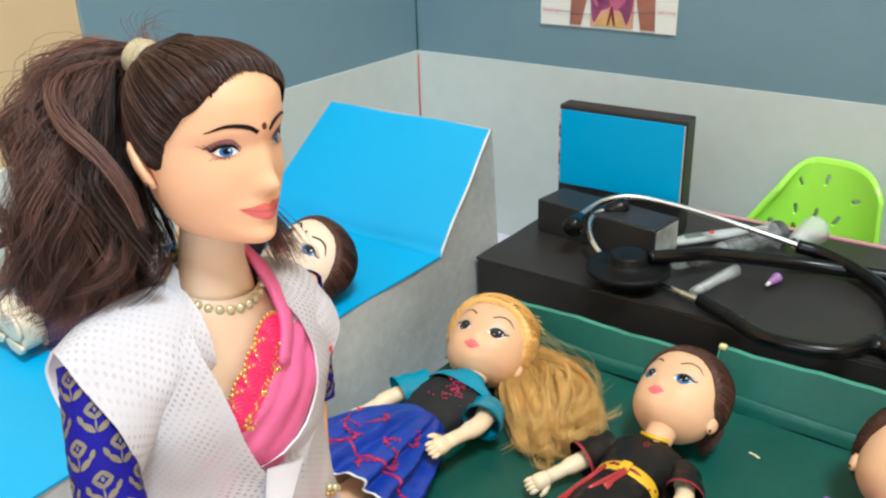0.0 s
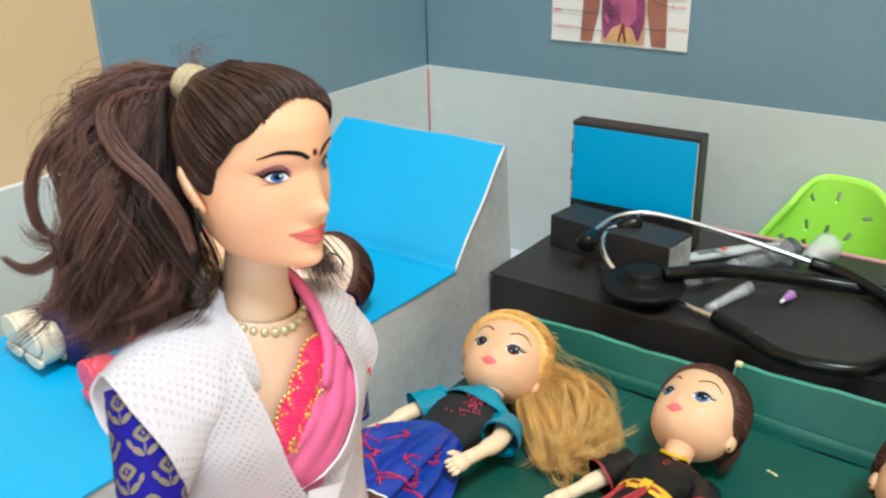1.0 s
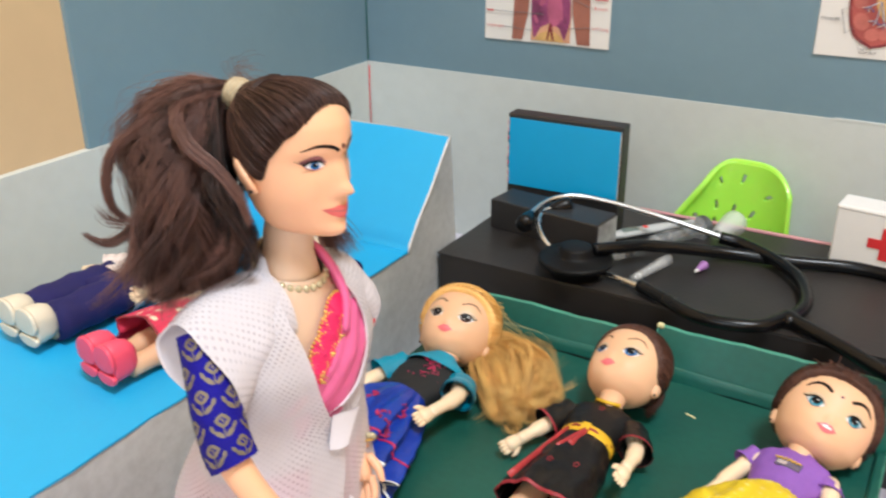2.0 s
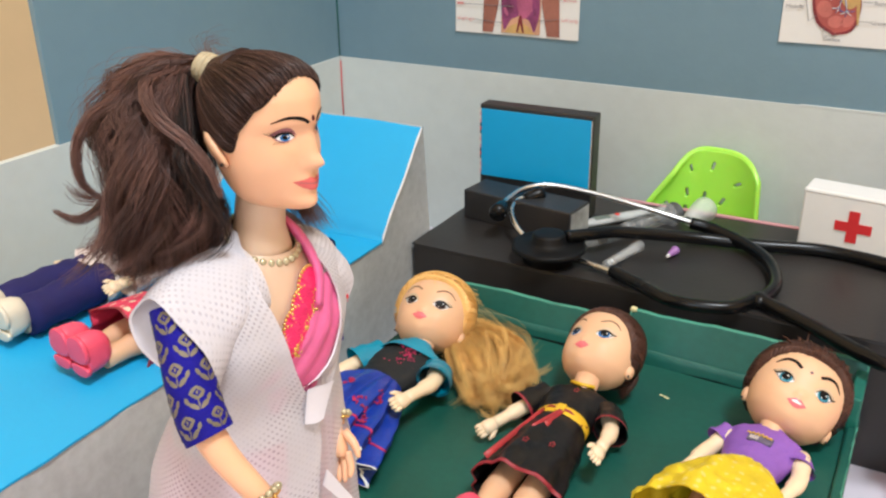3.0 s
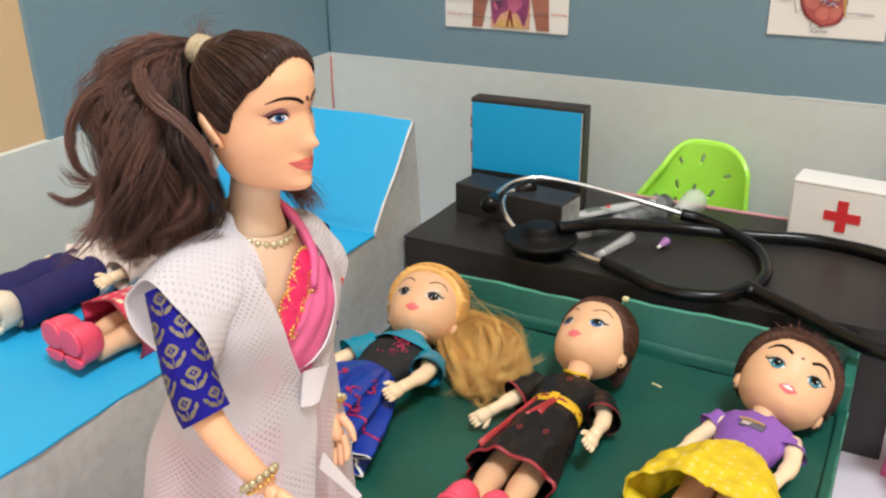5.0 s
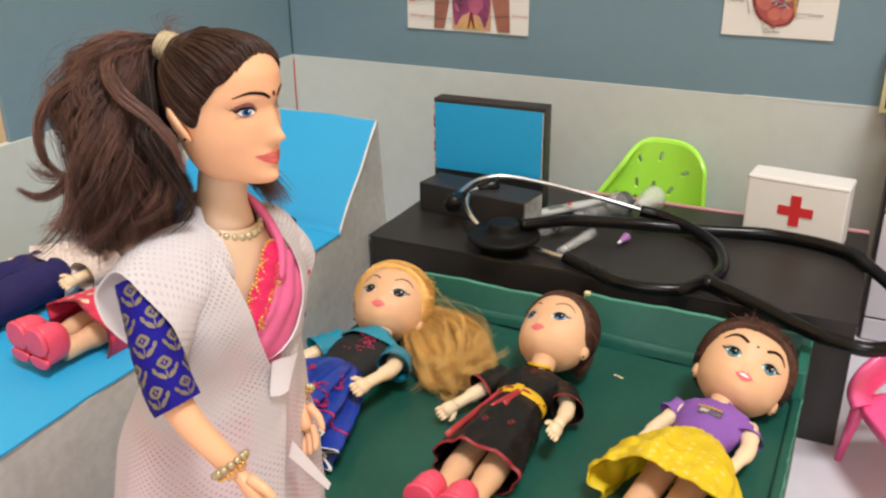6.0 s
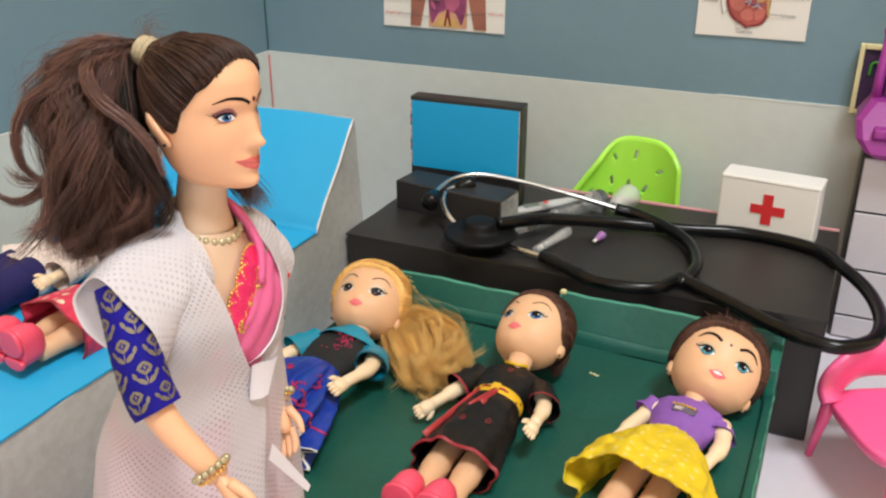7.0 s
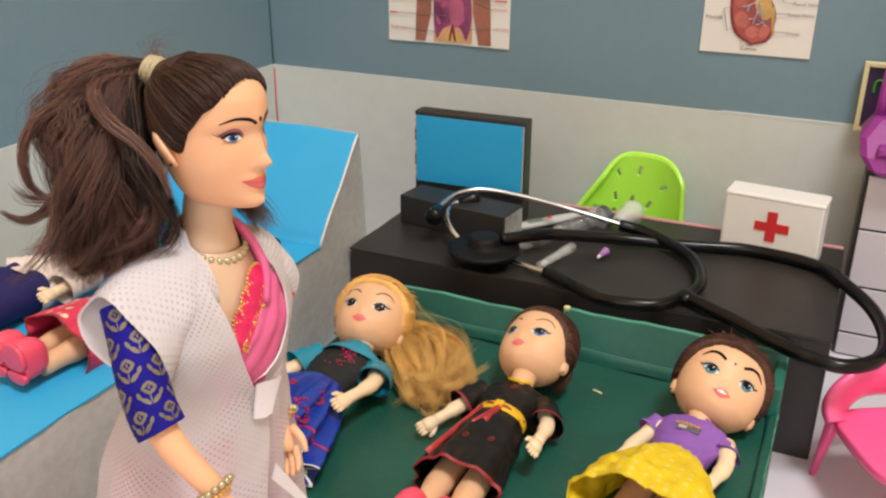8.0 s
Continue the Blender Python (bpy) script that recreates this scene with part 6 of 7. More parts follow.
    lock([root, (0.0107, -0.0376, 0.2503), (0.0196, -0.0338, 0.2326), (0.0235, -0.0298, 0.2253), (0.0279, -0.0293, 0.2204), (0.0319, -0.0314, 0.2168), (0.0348, -0.0344, 0.2162), (0.0363, -0.0388, 0.2177)], 120, 0.0008, 0.00010, LIGHTER, 0.0005, 0.4)
    lock([root, (0.0169, -0.0233, 0.2526), (0.0228, -0.0199, 0.2492), (0.0239, -0.0135, 0.2453), (0.0222, -0.0068, 0.2419), (0.0205, -0.0001, 0.2363), (0.0195, 0.0028, 0.2304)], 130, 0.0007, 0.00010, LIGHTER, 0.0003, 0.5)
    lock([(0.0147, -0.0330, 0.2471), (0.0196, -0.0338, 0.2326), (0.0229, -0.0302, 0.2220), (0.0263, -0.0345, 0.2192), (0.0292, -0.0383, 0.2195), (0.0302, -0.0406, 0.2224)], 50, 0.0008, 0.00008, LIGHTER, 0.0010, 1.0)
    for q in range(5):
        e = Vector((rng.gauss(0, 1), rng.gauss(0, 1), rng.gauss(0, 1))) * 0.0024
        lock([(0.0207, -0.0300, 0.2330), (0.0267, -0.0275, 0.2237), (0.0305, -0.0243, 0.2149), Vector((0.0333, -0.0266, 0.2087)) + e, Vector((0.0364, -0.0309, 0.2041)) + e * 2], 34, 0.0009, 0.00009, LIGHTER, 0.0010, 0.7)
    for i in range(150):
        lock(way(rng.uniform(-1.2, 1.2) % 5, rng.uniform(1.0, 1.35), 0.0035, 0.0042, rng.uniform(0, 6.3))[: rng.randint(4, 8)], 1, 0.0010, 0.00005, [HAIRWISP], 0.0020, 1.0)
    for i in range(40):
        e = Vector((rng.gauss(0, 1), rng.gauss(0, 1), rng.gauss(0, 1))) * 0.0015
        lock([c0 - ax * 0.004 + e * 0.5, Vector((0.0033, -0.0209, 0.2585)) + e, Vector((0.0031, -0.0172, 0.2600)) + e * 1.6, Vector((0.0035, -0.0140, 0.2590)) + e * 2.2], 1, 0.0003, 0.00005, [HAIRWISP], 0.0008, 1.0)
    # locks that fall behind the neck over the other shoulder
    fall = [[(-0.006, -0.0165, 0.0130), (-0.010, -0.0130, 0.0030), (-0.013, -0.0050, -0.0040), (-0.0130, 0.0010, -0.0100)], [(-0.010, -0.0140, 0.0130), (-0.014, -0.0090, 0.0030), (-0.0160, -0.0010, -0.0040), (-0.0155, 0.0050, -0.0105)]]
    locks(b, rng, [HAIRTAIL, HAIRWISP, HAIRTAIL], 16, 26, fall, hm, 0.0016, 0.0010, 0.00009, 0)
    # feet under the skirt
    for s in (-1, 1):
        b.ball((s * 0.012, 0.012, 0.005), (0.0075, 0.016, 0.005), SHOEPINK, 16, 8)
    # she leans a little over the patients
    lean = Matrix.Rotation(radians(8), 4, Vector((-0.416, 0.909, 0)))
    ob = b.make("doctor_doll", None, "", Matrix.Translation((0.1230, 0.2010, 0)) @ lean @ pose(0, 0, 0.0, 0, 0, -95) @ Matrix.Scale(1.015, 4))
    tagged(ob, "standing doctor doll in pink saree and open white coat, brown ponytail", "doll")


doctor_doll()


# ---- things on the desk
CLEAR = mat("clear_syringe_plastic", (0.80, 0.82, 0.82), 0.10, 0.03, 60, spec=0.8, alpha=0.20)
MATTEBLACK = mat("matte_black_coating", (0.004, 0.004, 0.0045), 0.5, 0.12, 90, 0.08, 700, spec=0.22)
FROST = mat("frosted_plastic", (0.66, 0.67, 0.65), 0.4, 0.05, 60, alpha=0.75)
MILKY = mat("milky_clear_plastic", (0.78, 0.79, 0.77), 0.3, 0.08, 60, alpha=0.42)
GREYPLUNGER = mat("grey_plunger", (0.075, 0.080, 0.080), 0.4, 0.1, 90)
LILACPLASTIC = mat("lilac_plastic", (0.34, 0.16, 0.42), 0.35, 0.05, 90)
DISPLAY = mat("lcd_grey", (0.16, 0.20, 0.17), 0.3, 0.1, 90)
REDBUTTON = mat("red_button", (0.70, 0.05, 0.04), 0.35, 0.05, 90)


def stethoscope():
    st = thing("stethoscope", pose(0.109, 0.514, DZ), "black stethoscope with steel ear tubes lying on the desk", "stethoscope")
    o = Vector((0.109, 0.514, DZ))
    w = lambda pts: [Vector(p) - o for p in pts]
    b = Builder()
    prof = [(0.0, 0.0), (0.0150, 0.0), (0.0165, 0.0050), (0.0215, 0.0072), (0.0227, 0.0086), (0.0229, 0.0102), (0.0222, 0.0112), (0.0205, 0.0110), (0.0150, 0.0117), (0.0112, 0.0124), (0.0104, 0.0132), (0.0100, 0.0172), (0.0094, 0.0181), (0.0076, 0.0184), (0.0, 0.0183)]
    b.loft([[(max(r, 0.0002) * math.cos(a), max(r, 0.0002) * math.sin(a), z) for a in [2 * math.pi * k / 56 for k in range(56)]] for r, z in prof], MATTEBLACK)
    b.make("chest_piece", st, "round black chest piece")
    b = Builder()
    main = [(0.1180, 0.5200, 0.0930), (0.1290, 0.5330, 0.0920), (0.1429, 0.5520, 0.0890), (0.1834, 0.5780, 0.0830), (0.2222, 0.5880, 0.0818), (0.2600, 0.5975, 0.0818), (0.3016, 0.5890, 0.0818), (0.3219, 0.5621, 0.0816), (0.3346, 0.5376, 0.0806), (0.3405, 0.5075, 0.0800), (0.3367, 0.4827, 0.0800), (0.3227, 0.4688, 0.0800), (0.3068, 0.4690, 0.0806), (0.2927, 0.4736, 0.0815), (0.2613, 0.4944, 0.0820), (0.2352, 0.5102, 0.0822)]
    b.tube(spline(w(main), 10), 0.0039, RUBBER, 16)
    b.make("main_tube", st, "glossy black rubber tube")
    b = Builder()
    up = [(0.2370, 0.5095, 0.0822), (0.2400, 0.5330, 0.0826), (0.2310, 0.5610, 0.0830), (0.2124, 0.5800, 0.0842), (0.1916, 0.5900, 0.0860), (0.1764, 0.5893, 0.0880)]
    b.tube(spline(w(up), 10), [0.0038] * 40 + [0.0040] * 11, RUBBER, 16)
    lo = [(0.2340, 0.5095, 0.0822), (0.2215, 0.4925, 0.0818), (0.1935, 0.4872, 0.0818), (0.1694, 0.4995, 0.0820), (0.1520, 0.5085, 0.0820)]
    b.tube(spline(w(lo), 10), 0.0037, RUBBER, 16)
    b.ball(Vector((0.2358, 0.5100, 0.0822)) - o, (0.0062, 0.0062, 0.0042), RUBBER, 20, 10)
    b.make("forked_tube", st, "forked black rubber tube")
    b = Builder()
    s1 = [(0.1790, 0.5893, 0.0878), (0.1741, 0.5900, 0.0886), (0.1415, 0.5862, 0.0950), (0.1100, 0.5828, 0.1000), (0.0831, 0.5767, 0.1030), (0.0692, 0.5644, 0.1020), (0.0647, 0.5465, 0.0990), (0.0668, 0.5330, 0.0976)]
    b.tube(spline(w(s1), 8), 0.0018, STEEL, 14)
    b.make("ear_tube", st, "polished steel ear tube")
    b = Builder()
    s2 = [(0.1560, 0.5068, 0.0820), (0.1295, 0.5150, 0.0812), (0.1070, 0.5215, 0.0800), (0.0890, 0.5250, 0.0850), (0.0790, 0.5300, 0.0905), (0.0712, 0.5410, 0.0945), (0.0690, 0.5540, 0.0970), (0.0740, 0.5620, 0.0980)]
    b.tube(spline(w(s2), 8), 0.0018, STEEL, 14)
    b.make("ear_tube", st, "polished steel ear tube")
    for p, q in (((0.0672, 0.5300, 0.0973), (0.0655, 0.5400, 0.0985)), ((0.0780, 0.5650, 0.0985), (0.0725, 0.5590, 0.0976))):
        b = Builder()
        p, q = Vector(p) - o, Vector(q) - o
        d = (p - q).normalized()
        b.tube([q - d * 0.001, q + d * 0.003, p, p + d * 0.003, p + d * 0.005, p + d * 0.0058], [0.0030, 0.0042, 0.0058, 0.0060, 0.0046, 0.0016], RUBBER, 18)
        b.make("ear_tip", st, "black rubber ear tip")


stethoscope()


def along(p, q, z):
    """Pose at p with the x axis towards q."""
    d = Vector(q) - Vector(p)
    return pose(p[0], p[1], z, 0, -math.degrees(math.atan2(d.z if len(d) > 2 else 0, math.hypot(d.x, d.y))) if len(d) > 2 else 0, math.degrees(math.atan2(d.y, d.x)))


def lathe(b, prof, material, n=24, m=None):
    """Turned round the x axis; rows of (x, radius)."""
    b.loft([[(x, r * math.cos(a), r * math.sin(a)) for a in [2 * math.pi * k / n for k in range(n)]] for x, r in prof], material, True, True, True, m)


def syringe(p, q, z, length, r, pulled, label):
    s = thing("syringe", along(p, q, z), label, "syringe", "syringes on the desk")
    b = Builder()
    lathe(b, [(0, 0.0008), (0.003, 0.0012), (0.0032, r * 0.9), (0.005, r), (length, r), (length + 0.0004, r * 1.8), (length + 0.0014, r * 1.8), (length + 0.0016, r * 0.7)], CLEAR)
    b.make("barrel", s, "clear graduated barrel")
    b = Builder()
    for i in range(9):
        x = 0.008 + i * (length - 0.012) / 9
        b.box((x, -r * 0.5, r * 0.93), (x + 0.0003, r * 0.35, r * 1.03), INK, 0)
    b.make("scale_marks", s)
    b = Builder()
    x0 = length * 0.35
    lathe(b, [(x0, r * 0.5), (x0 + 0.0006, r * 0.9), (x0 + 0.004, r * 0.9), (x0 + 0.0045, r * 0.45), (length + pulled, r * 0.42), (length + pulled + 0.0002, r * 1.5), (length + pulled + 0.0014, r * 1.5)], GREYPLUNGER)
    b.make("plunger", s, "grey plunger")


syringe((0.1375, 0.5655), (0.1622, 0.6196), DZ + 0.0056, 0.044, 0.0052, 0.008, "clear plastic syringe with a dark grey plunger")
syringe((0.1226, 0.5404), (0.1430, 0.5780), DZ + 0.0036, 0.036, 0.0032, 0.004, "slim clear plastic syringe beside the stethoscope")


def thermometer():
    t = thing("thermometer", along((0.1085, 0.5735), (0.1480, 0.6250), DZ), "white digital thermometer with a red button", "thermometer")
    b = Builder()
    rows = []
    for x, w in ((-0.002, 0.0010), (0.002, 0.0034), (0.010, 0.0046), (0.036, 0.0046), (0.046, 0.0032), (0.056, 0.0019), (0.066, 0.0015), (0.067, 0.0008)):
        rows.append([(x, w * math.cos(a), 0.0026 + min(w, 0.0026) * math.sin(a)) for a in [2 * math.pi * k / 20 for k in range(20)]])
    b.loft(rows, FROST)
    b.make("case", t)
    b = Builder()
    b.box((0.009, -0.0028, 0.0046), (0.021, 0.0028, 0.0054), DISPLAY, 0.0004)
    b.make("display", t, "grey display window")
    b = Builder()
    b.ball((0.0275, 0, 0.0052), (0.0020, 0.0020, 0.0006), REDBUTTON, 16, 6)
    b.make("button", t, "red button")


thermometer()


def needle_cap():
    c = thing("clear_tube", along((0.1449, 0.5156), (0.1559, 0.5617), DZ + 0.0035), "clear plastic needle cover lying on the desk", "tube")
    b = Builder()
    lathe(b, [(0, 0.0016), (0.0006, 0.0026), (0.030, 0.0032), (0.0302, 0.0035), (0.040, 0.0035), (0.0405, 0.0026), (0.039, 0.0024), (0.003, 0.0018)], CLEAR)
    b.make("tube", c)
    b = Builder()
    lathe(b, [(0.0055, 0.0012), (0.006, 0.0019), (0.0075, 0.0019), (0.008, 0.0010)], FROST)
    b.make("inner_rib", c)


needle_cap()


def needle():
    c = thing("needle", along((0.1742, 0.5490), (0.1775, 0.5690), DZ + 0.0030) @ Matrix.Scale(0.8, 4), "needle with a lilac plastic hub", "needle")
    b = Builder()
    lathe(b, [(0, 0.0016), (0.0015, 0.0018), (0.004, 0.0020), (0.0045, 0.0026), (0.010, 0.0029), (0.0105, 0.0036), (0.0120, 0.0036), (0.0124, 0.002)], LILACPLASTIC)
    b.make("hub", c)
    b = Builder()
    lathe(b, [(-0.003, 0.0007), (-0.0028, 0.0012), (0.0012, 0.0015), (0.0014, 0.0008)], WHITEPAPER)
    b.make("tip", c, "white tip")


needle()


def plastic_cap():
    c = thing("plastic_cap", along((0.1726, 0.5968), (0.1783, 0.6272), DZ + 0.0088), "milky plastic funnel cap lying by the desk's rear edge", "cap")
    b = Builder()
    lathe(b, [(0.0, 0.0030), (0.002, 0.0046), (0.008, 0.0058), (0.020, 0.0080), (0.026, 0.0086), (0.0265, 0.0080), (0.0255, 0.0070), (0.010, 0.0045), (0.003, 0.0030)], MILKY, 28)
    b.make("cap_shell", c)
    b = Builder()
    lathe(b, [(-0.001, 0.0016), (-0.0002, 0.0026), (0.0018, 0.0026), (0.0024, 0.0012)], BLACKPLASTIC, 18)
    b.make("stopper", c, "black rubber stopper")


plastic_cap()


# ---- the doll chairs
def green_chair():
    ch = thing("green_chair", pose(0.1635, 0.6500, 0), "lime green plastic doll chair with slotted back behind the desk", "chair")
    slots = [(-0.42, 0.82, 0.6), (0.10, 0.84, -0.2), (0.60, 0.72, -0.9), (-0.34, 0.55, 0.3), (0.00, 0.52, -0.2), (0.33, 0.49, -0.5), (-0.62, 0.44, 0.6), (-0.28, 0.36, 0.3), (0.50, 0.27, -0.8), (0.72, 0.12, -0.9)]
    nu, nv = 150, 110

    def at(u, v, t):
        # u across, v up, t through the thickness
        side = abs(u) ** 2.6
        hw = 0.0378 + 0.0040 * (1 - v) if u > 0 else 0.0535 - 0.0300 * v - 0.0030 * v * v
        top = 0.1120 - 0.0150 * abs(u) ** (4.6 if u > 0 else 3.0) + 0.0005 * u
        z = 0.0420 + (top - 0.0420) * v
        y = 0.0255 - 0.0165 * side - 0.0070 * (1 - v) - (0.0160 * abs(u) ** 2 * (1 - v) if u < 0 else 0)
        return Vector((hw * u + 0.002, y + t * 0.0058, z))

    gone = set()
    for i in range(nu):
        for j in range(nv):
            u, v = -1 + 2 * (i + 0.5) / nu, (j + 0.5) / nv
            for su, sv, tl in slots:
                x, z = (u - su) * 0.040, (v - sv) * 0.075
                a, c = x * math.cos(tl) + z * math.sin(tl), -x * math.sin(tl) + z * math.cos(tl)
                if (abs(c) <= 0.0026 and abs(a) <= 0.0013) or math.hypot(a, abs(c) - 0.0026) < 0.0013 and abs(c) > 0.0026:
                    gone.add((i, j))
    verts, faces = [], []
    for t in (-0.5, 0.5):
        for i in range(nu + 1):
            for j in range(nv + 1):
                verts.append(at(-1 + 2 * i / nu, j / nv, t))
    K = (nu + 1) * (nv + 1)
    ix = lambda i, j, k: k * K + i * (nv + 1) + j
    for i in range(nu):
        for j in range(nv):
            if (i, j) in gone:
                continue
            faces.append((ix(i, j, 0), ix(i + 1, j, 0), ix(i + 1, j + 1, 0), ix(i, j + 1, 0)))
            faces.append((ix(i, j, 1), ix(i, j + 1, 1), ix(i + 1, j + 1, 1), ix(i + 1, j, 1)))
            for di, dj, a, c in ((-1, 0, (i, j), (i, j + 1)), (1, 0, (i + 1, j + 1), (i + 1, j)), (0, -1, (i + 1, j), (i, j)), (0, 1, (i, j + 1), (i + 1, j + 1))):
                if (i + di, j + dj) in gone or not (0 <= i + di < nu and 0 <= j + dj < nv):
                    faces.append((ix(*a, 0), ix(*c, 0), ix(*c, 1), ix(*a, 1)))
    b = Builder()
    b.add(verts, faces, LIME, True)
    b.make("backrest", ch, "curved slotted lime backrest")
    b = Builder()
    rim = [at(-1 + 2 * i / 60, 1, 0) for i in range(61)]
    rim = [at(-1, j / 12, 0) for j in range(12)] + rim + [at(1, 1 - j / 12, 0) for j in range(1, 13)]
    b.tube(rim, 0.0022, LIME, 14, None, 1.0)
    b.make("rim", ch)
    b = Builder()
    b.loft([[(0.040 * s * k, -0.004 + 0.026 * c * k, z) for s, c in [(math.sin(2 * math.pi * q / 32), math.cos(2 * math.pi * q / 32)) for q in range(32)]] for z, k in ((0.0385, 0.94), (0.0395, 1.0), (0.0415, 1.0), (0.0430, 0.95))], LIME)
    b.make("seat", ch)
    for x in (-0.029, 0.029):
        for y in (-0.018, 0.012):
            b = Builder()
            b.tube([(x * 1.12, y * 1.1, 0.0), (x, y, 0.040)], [0.0024, 0.0036], LIME, 12)
            b.make("leg", ch)


green_chair()


def pink_chair():
    ch = thing("pink_chair", pose(0.3621, 0.4790, 0, 0, 0, 27), "hot pink plastic doll armchair on the white sheet", "chair")
    b = Builder()
    rows = []
    for z, k in ((0.0335, 0.93), (0.0350, 1.0), (0.0395, 1.02), (0.0412, 0.99), (0.0408, 0.90), (0.0398, 0.60), (0.0395, 0.10)):
        row = []
        for q in range(48):
            a = 2 * math.pi * q / 48
            c, s = math.cos(a), math.sin(a)
            e = 0.55
            x = 0.0345 * math.copysign(abs(c) ** e, c)
            y = (0.0310 if s > 0 else 0.0360) * math.copysign(abs(s) ** e, s)
            row.append((x * k, y * k, z + 0.0012 * (c * c) * k))
        rows.append(row)
    b.loft(rows, HOTPINK)
    b.make("seat", ch, "moulded pink seat")
    b = Builder()
    arch = [(-0.0305, 0.022, 0.0380), (-0.0310, 0.027, 0.0440), (-0.0240, 0.031, 0.0515), (-0.0110, 0.034, 0.0570), (0.0110, 0.034, 0.0570), (0.0240, 0.031, 0.0515), (0.0310, 0.027, 0.0440), (0.0305, 0.022, 0.0380)]
    b.tube(spline(arch, 8), [0.0140] * 57, HOTPINK, 20, None, 0.38)
    b.make("backrest", ch, "open pink arched backrest")
    for x, y, fx, fy in ((-0.0300, 0.026, -0.0350, 0.0285), (0.0300, 0.026, 0.0350, 0.0285), (-0.0180, -0.024, -0.0190, -0.025), (0.0240, -0.026, 0.0260, -0.028)):
        b = Builder()
        b.tube([(fx, fy, 0), (fx + (x - fx) * 0.5, fy + (y - fy) * 0.5, 0.019), (x, y, 0.037)], [0.0018, 0.0027, 0.0042], HOTPINK, 14)
        b.make("leg", ch)


pink_chair()


# ---- the drawer unit with the purple toy and the little board
def drawer_unit():
    d = thing("drawer_unit", pose(0.3195, 0.640, 0), "white-fronted toy drawer unit with black sides", "drawers")
    b = Builder()
    b.box((0, 0.0006, 0), (0.100, 0.047, 0.1310), BLACKCARD, 0.0008)
    b.make("carcass", d, "black card carcass")
    zs = [0.0005, 0.0175, 0.0520, 0.0925, 0.1295]
    for z0, z1 in zip(zs, zs[1:]):
        b = Builder()
        b.box((0.0022, -0.0022, z0 + 0.0007), (0.0990, 0.0004, z1 - 0.0009), CABWHITE, 0.0006)
        b.make("drawer_front", d, "white paper drawer front")


drawer_unit()


def purple_toy():
    t = thing("toy_dresser", pose(0.3360, 0.652, 0.1310), "translucent purple plastic doll dresser on the drawer unit", "toy")
    b = Builder()
    rows = []
    for z, x0, x1, y0, y1 in ((-0.0, -0.010, 0.034, -0.022, 0.012), (0.004, -0.016, 0.040, -0.026, 0.014), (0.012, -0.022, 0.046, -0.024, 0.016), (0.022, -0.024, 0.048, -0.016, 0.018), (0.030, -0.019, 0.043, -0.010, 0.018), (0.033, -0.017, 0.041, -0.008, 0.018)):
        rows.append([(x0, y0 + 0.004, z), (x0 + 0.004, y0, z), (x1 - 0.004, y0, z), (x1, y0 + 0.004, z), (x1, y1, z), (x0, y1, z)])
    b.loft(rows, PURPLE, smooth=False)
    b.make("base", t, "faceted purple base")
    b = Builder()
    b.box((-0.013, -0.0262, 0.0135), (0.036, -0.0150, 0.0200), PURPLE, 0.0015)
    b.make("ledge", t)
    for x in (-0.0145, 0.0385):
        b = Builder()
        b.tube([(x, 0.006, 0.030), (x, 0.007, 0.045), (x + 0.001, 0.008, 0.072)], [0.0034, 0.0030, 0.0026], PURPLE, 12)
        b.ball((x + 0.001, 0.008, 0.0740), 0.0036, PURPLE, 14, 10)
        b.make("post", t, "purple post with a round knob")
    b = Builder()
    b.box((-0.010, 0.0055, 0.034), (0.034, 0.0085, 0.068), PURPLE, 0.0012)
    b.make("back_panel", t)


purple_toy()


def board():
    t = thing("small_board", pose(0.3075, 0.6875, 0.1450, 0, 0, 0), "small dark violet board with a pale yellow frame", "board")
    b = Builder()
    b.box((0.002, -0.001, 0.002), (0.060, 0.002, 0.0445), BOARD, 0.0003)
    b.make("panel", t, "dark violet panel")
    for lo, hi in (((0, -0.0030, 0), (0.0031, 0.0030, 0.0465)), ((0.0589, -0.0030, 0), (0.062, 0.0030, 0.0465)), ((0.0032, -0.0029, 0), (0.0588, 0.0029, 0.0031)), ((0.0032, -0.0029, 0.0434), (0.0588, 0.0029, 0.0465))):
        b = Builder()
        b.box(lo, hi, YELLOWFRAME, 0.0005)
        b.make("frame_side", t)
    b = Builder()
    b.tube(spline([(0.0080, -0.0016, 0.026), (0.0084, -0.0016, 0.033), (0.0110, -0.0016, 0.035), (0.0136, -0.0016, 0.033), (0.0140, -0.0016, 0.026)], 5), 0.0009, GREENPAINT, 6)
    b.make("green_mark", t, "green painted mark")


board()


# ---- wall posters
PRINTPAPER = mat("poster_paper", (0.80, 0.77, 0.72), 0.45, 0.02, 40, 0.06, 200)
TAN = mat("poster_tan_print", (0.33, 0.125, 0.085), 0.5, 0.25, 70)
TANLIGHT = mat("poster_light_tan_print", (0.62, 0.33, 0.20), 0.5, 0.15, 90)
LUNG = mat("poster_plum_print", (0.30, 0.06, 0.17), 0.5, 0.5, 160, mottled=0.25)
LUNGPINK = mat("poster_rose_print", (0.46, 0.11, 0.21), 0.5, 0.3, 140)
KIDNEYLITE = mat("poster_light_brick_print", (0.52, 0.15, 0.12), 0.5, 0.3, 140)
OCHRE = mat("poster_ochre_print", (0.60, 0.37, 0.13), 0.5, 0.25, 160)
KIDNEY = mat("poster_brick_print", (0.40, 0.085, 0.070), 0.5, 0.30, 120)
KIDNEYDARK = mat("poster_maroon_print", (0.20, 0.025, 0.030), 0.5, 0.2, 120)
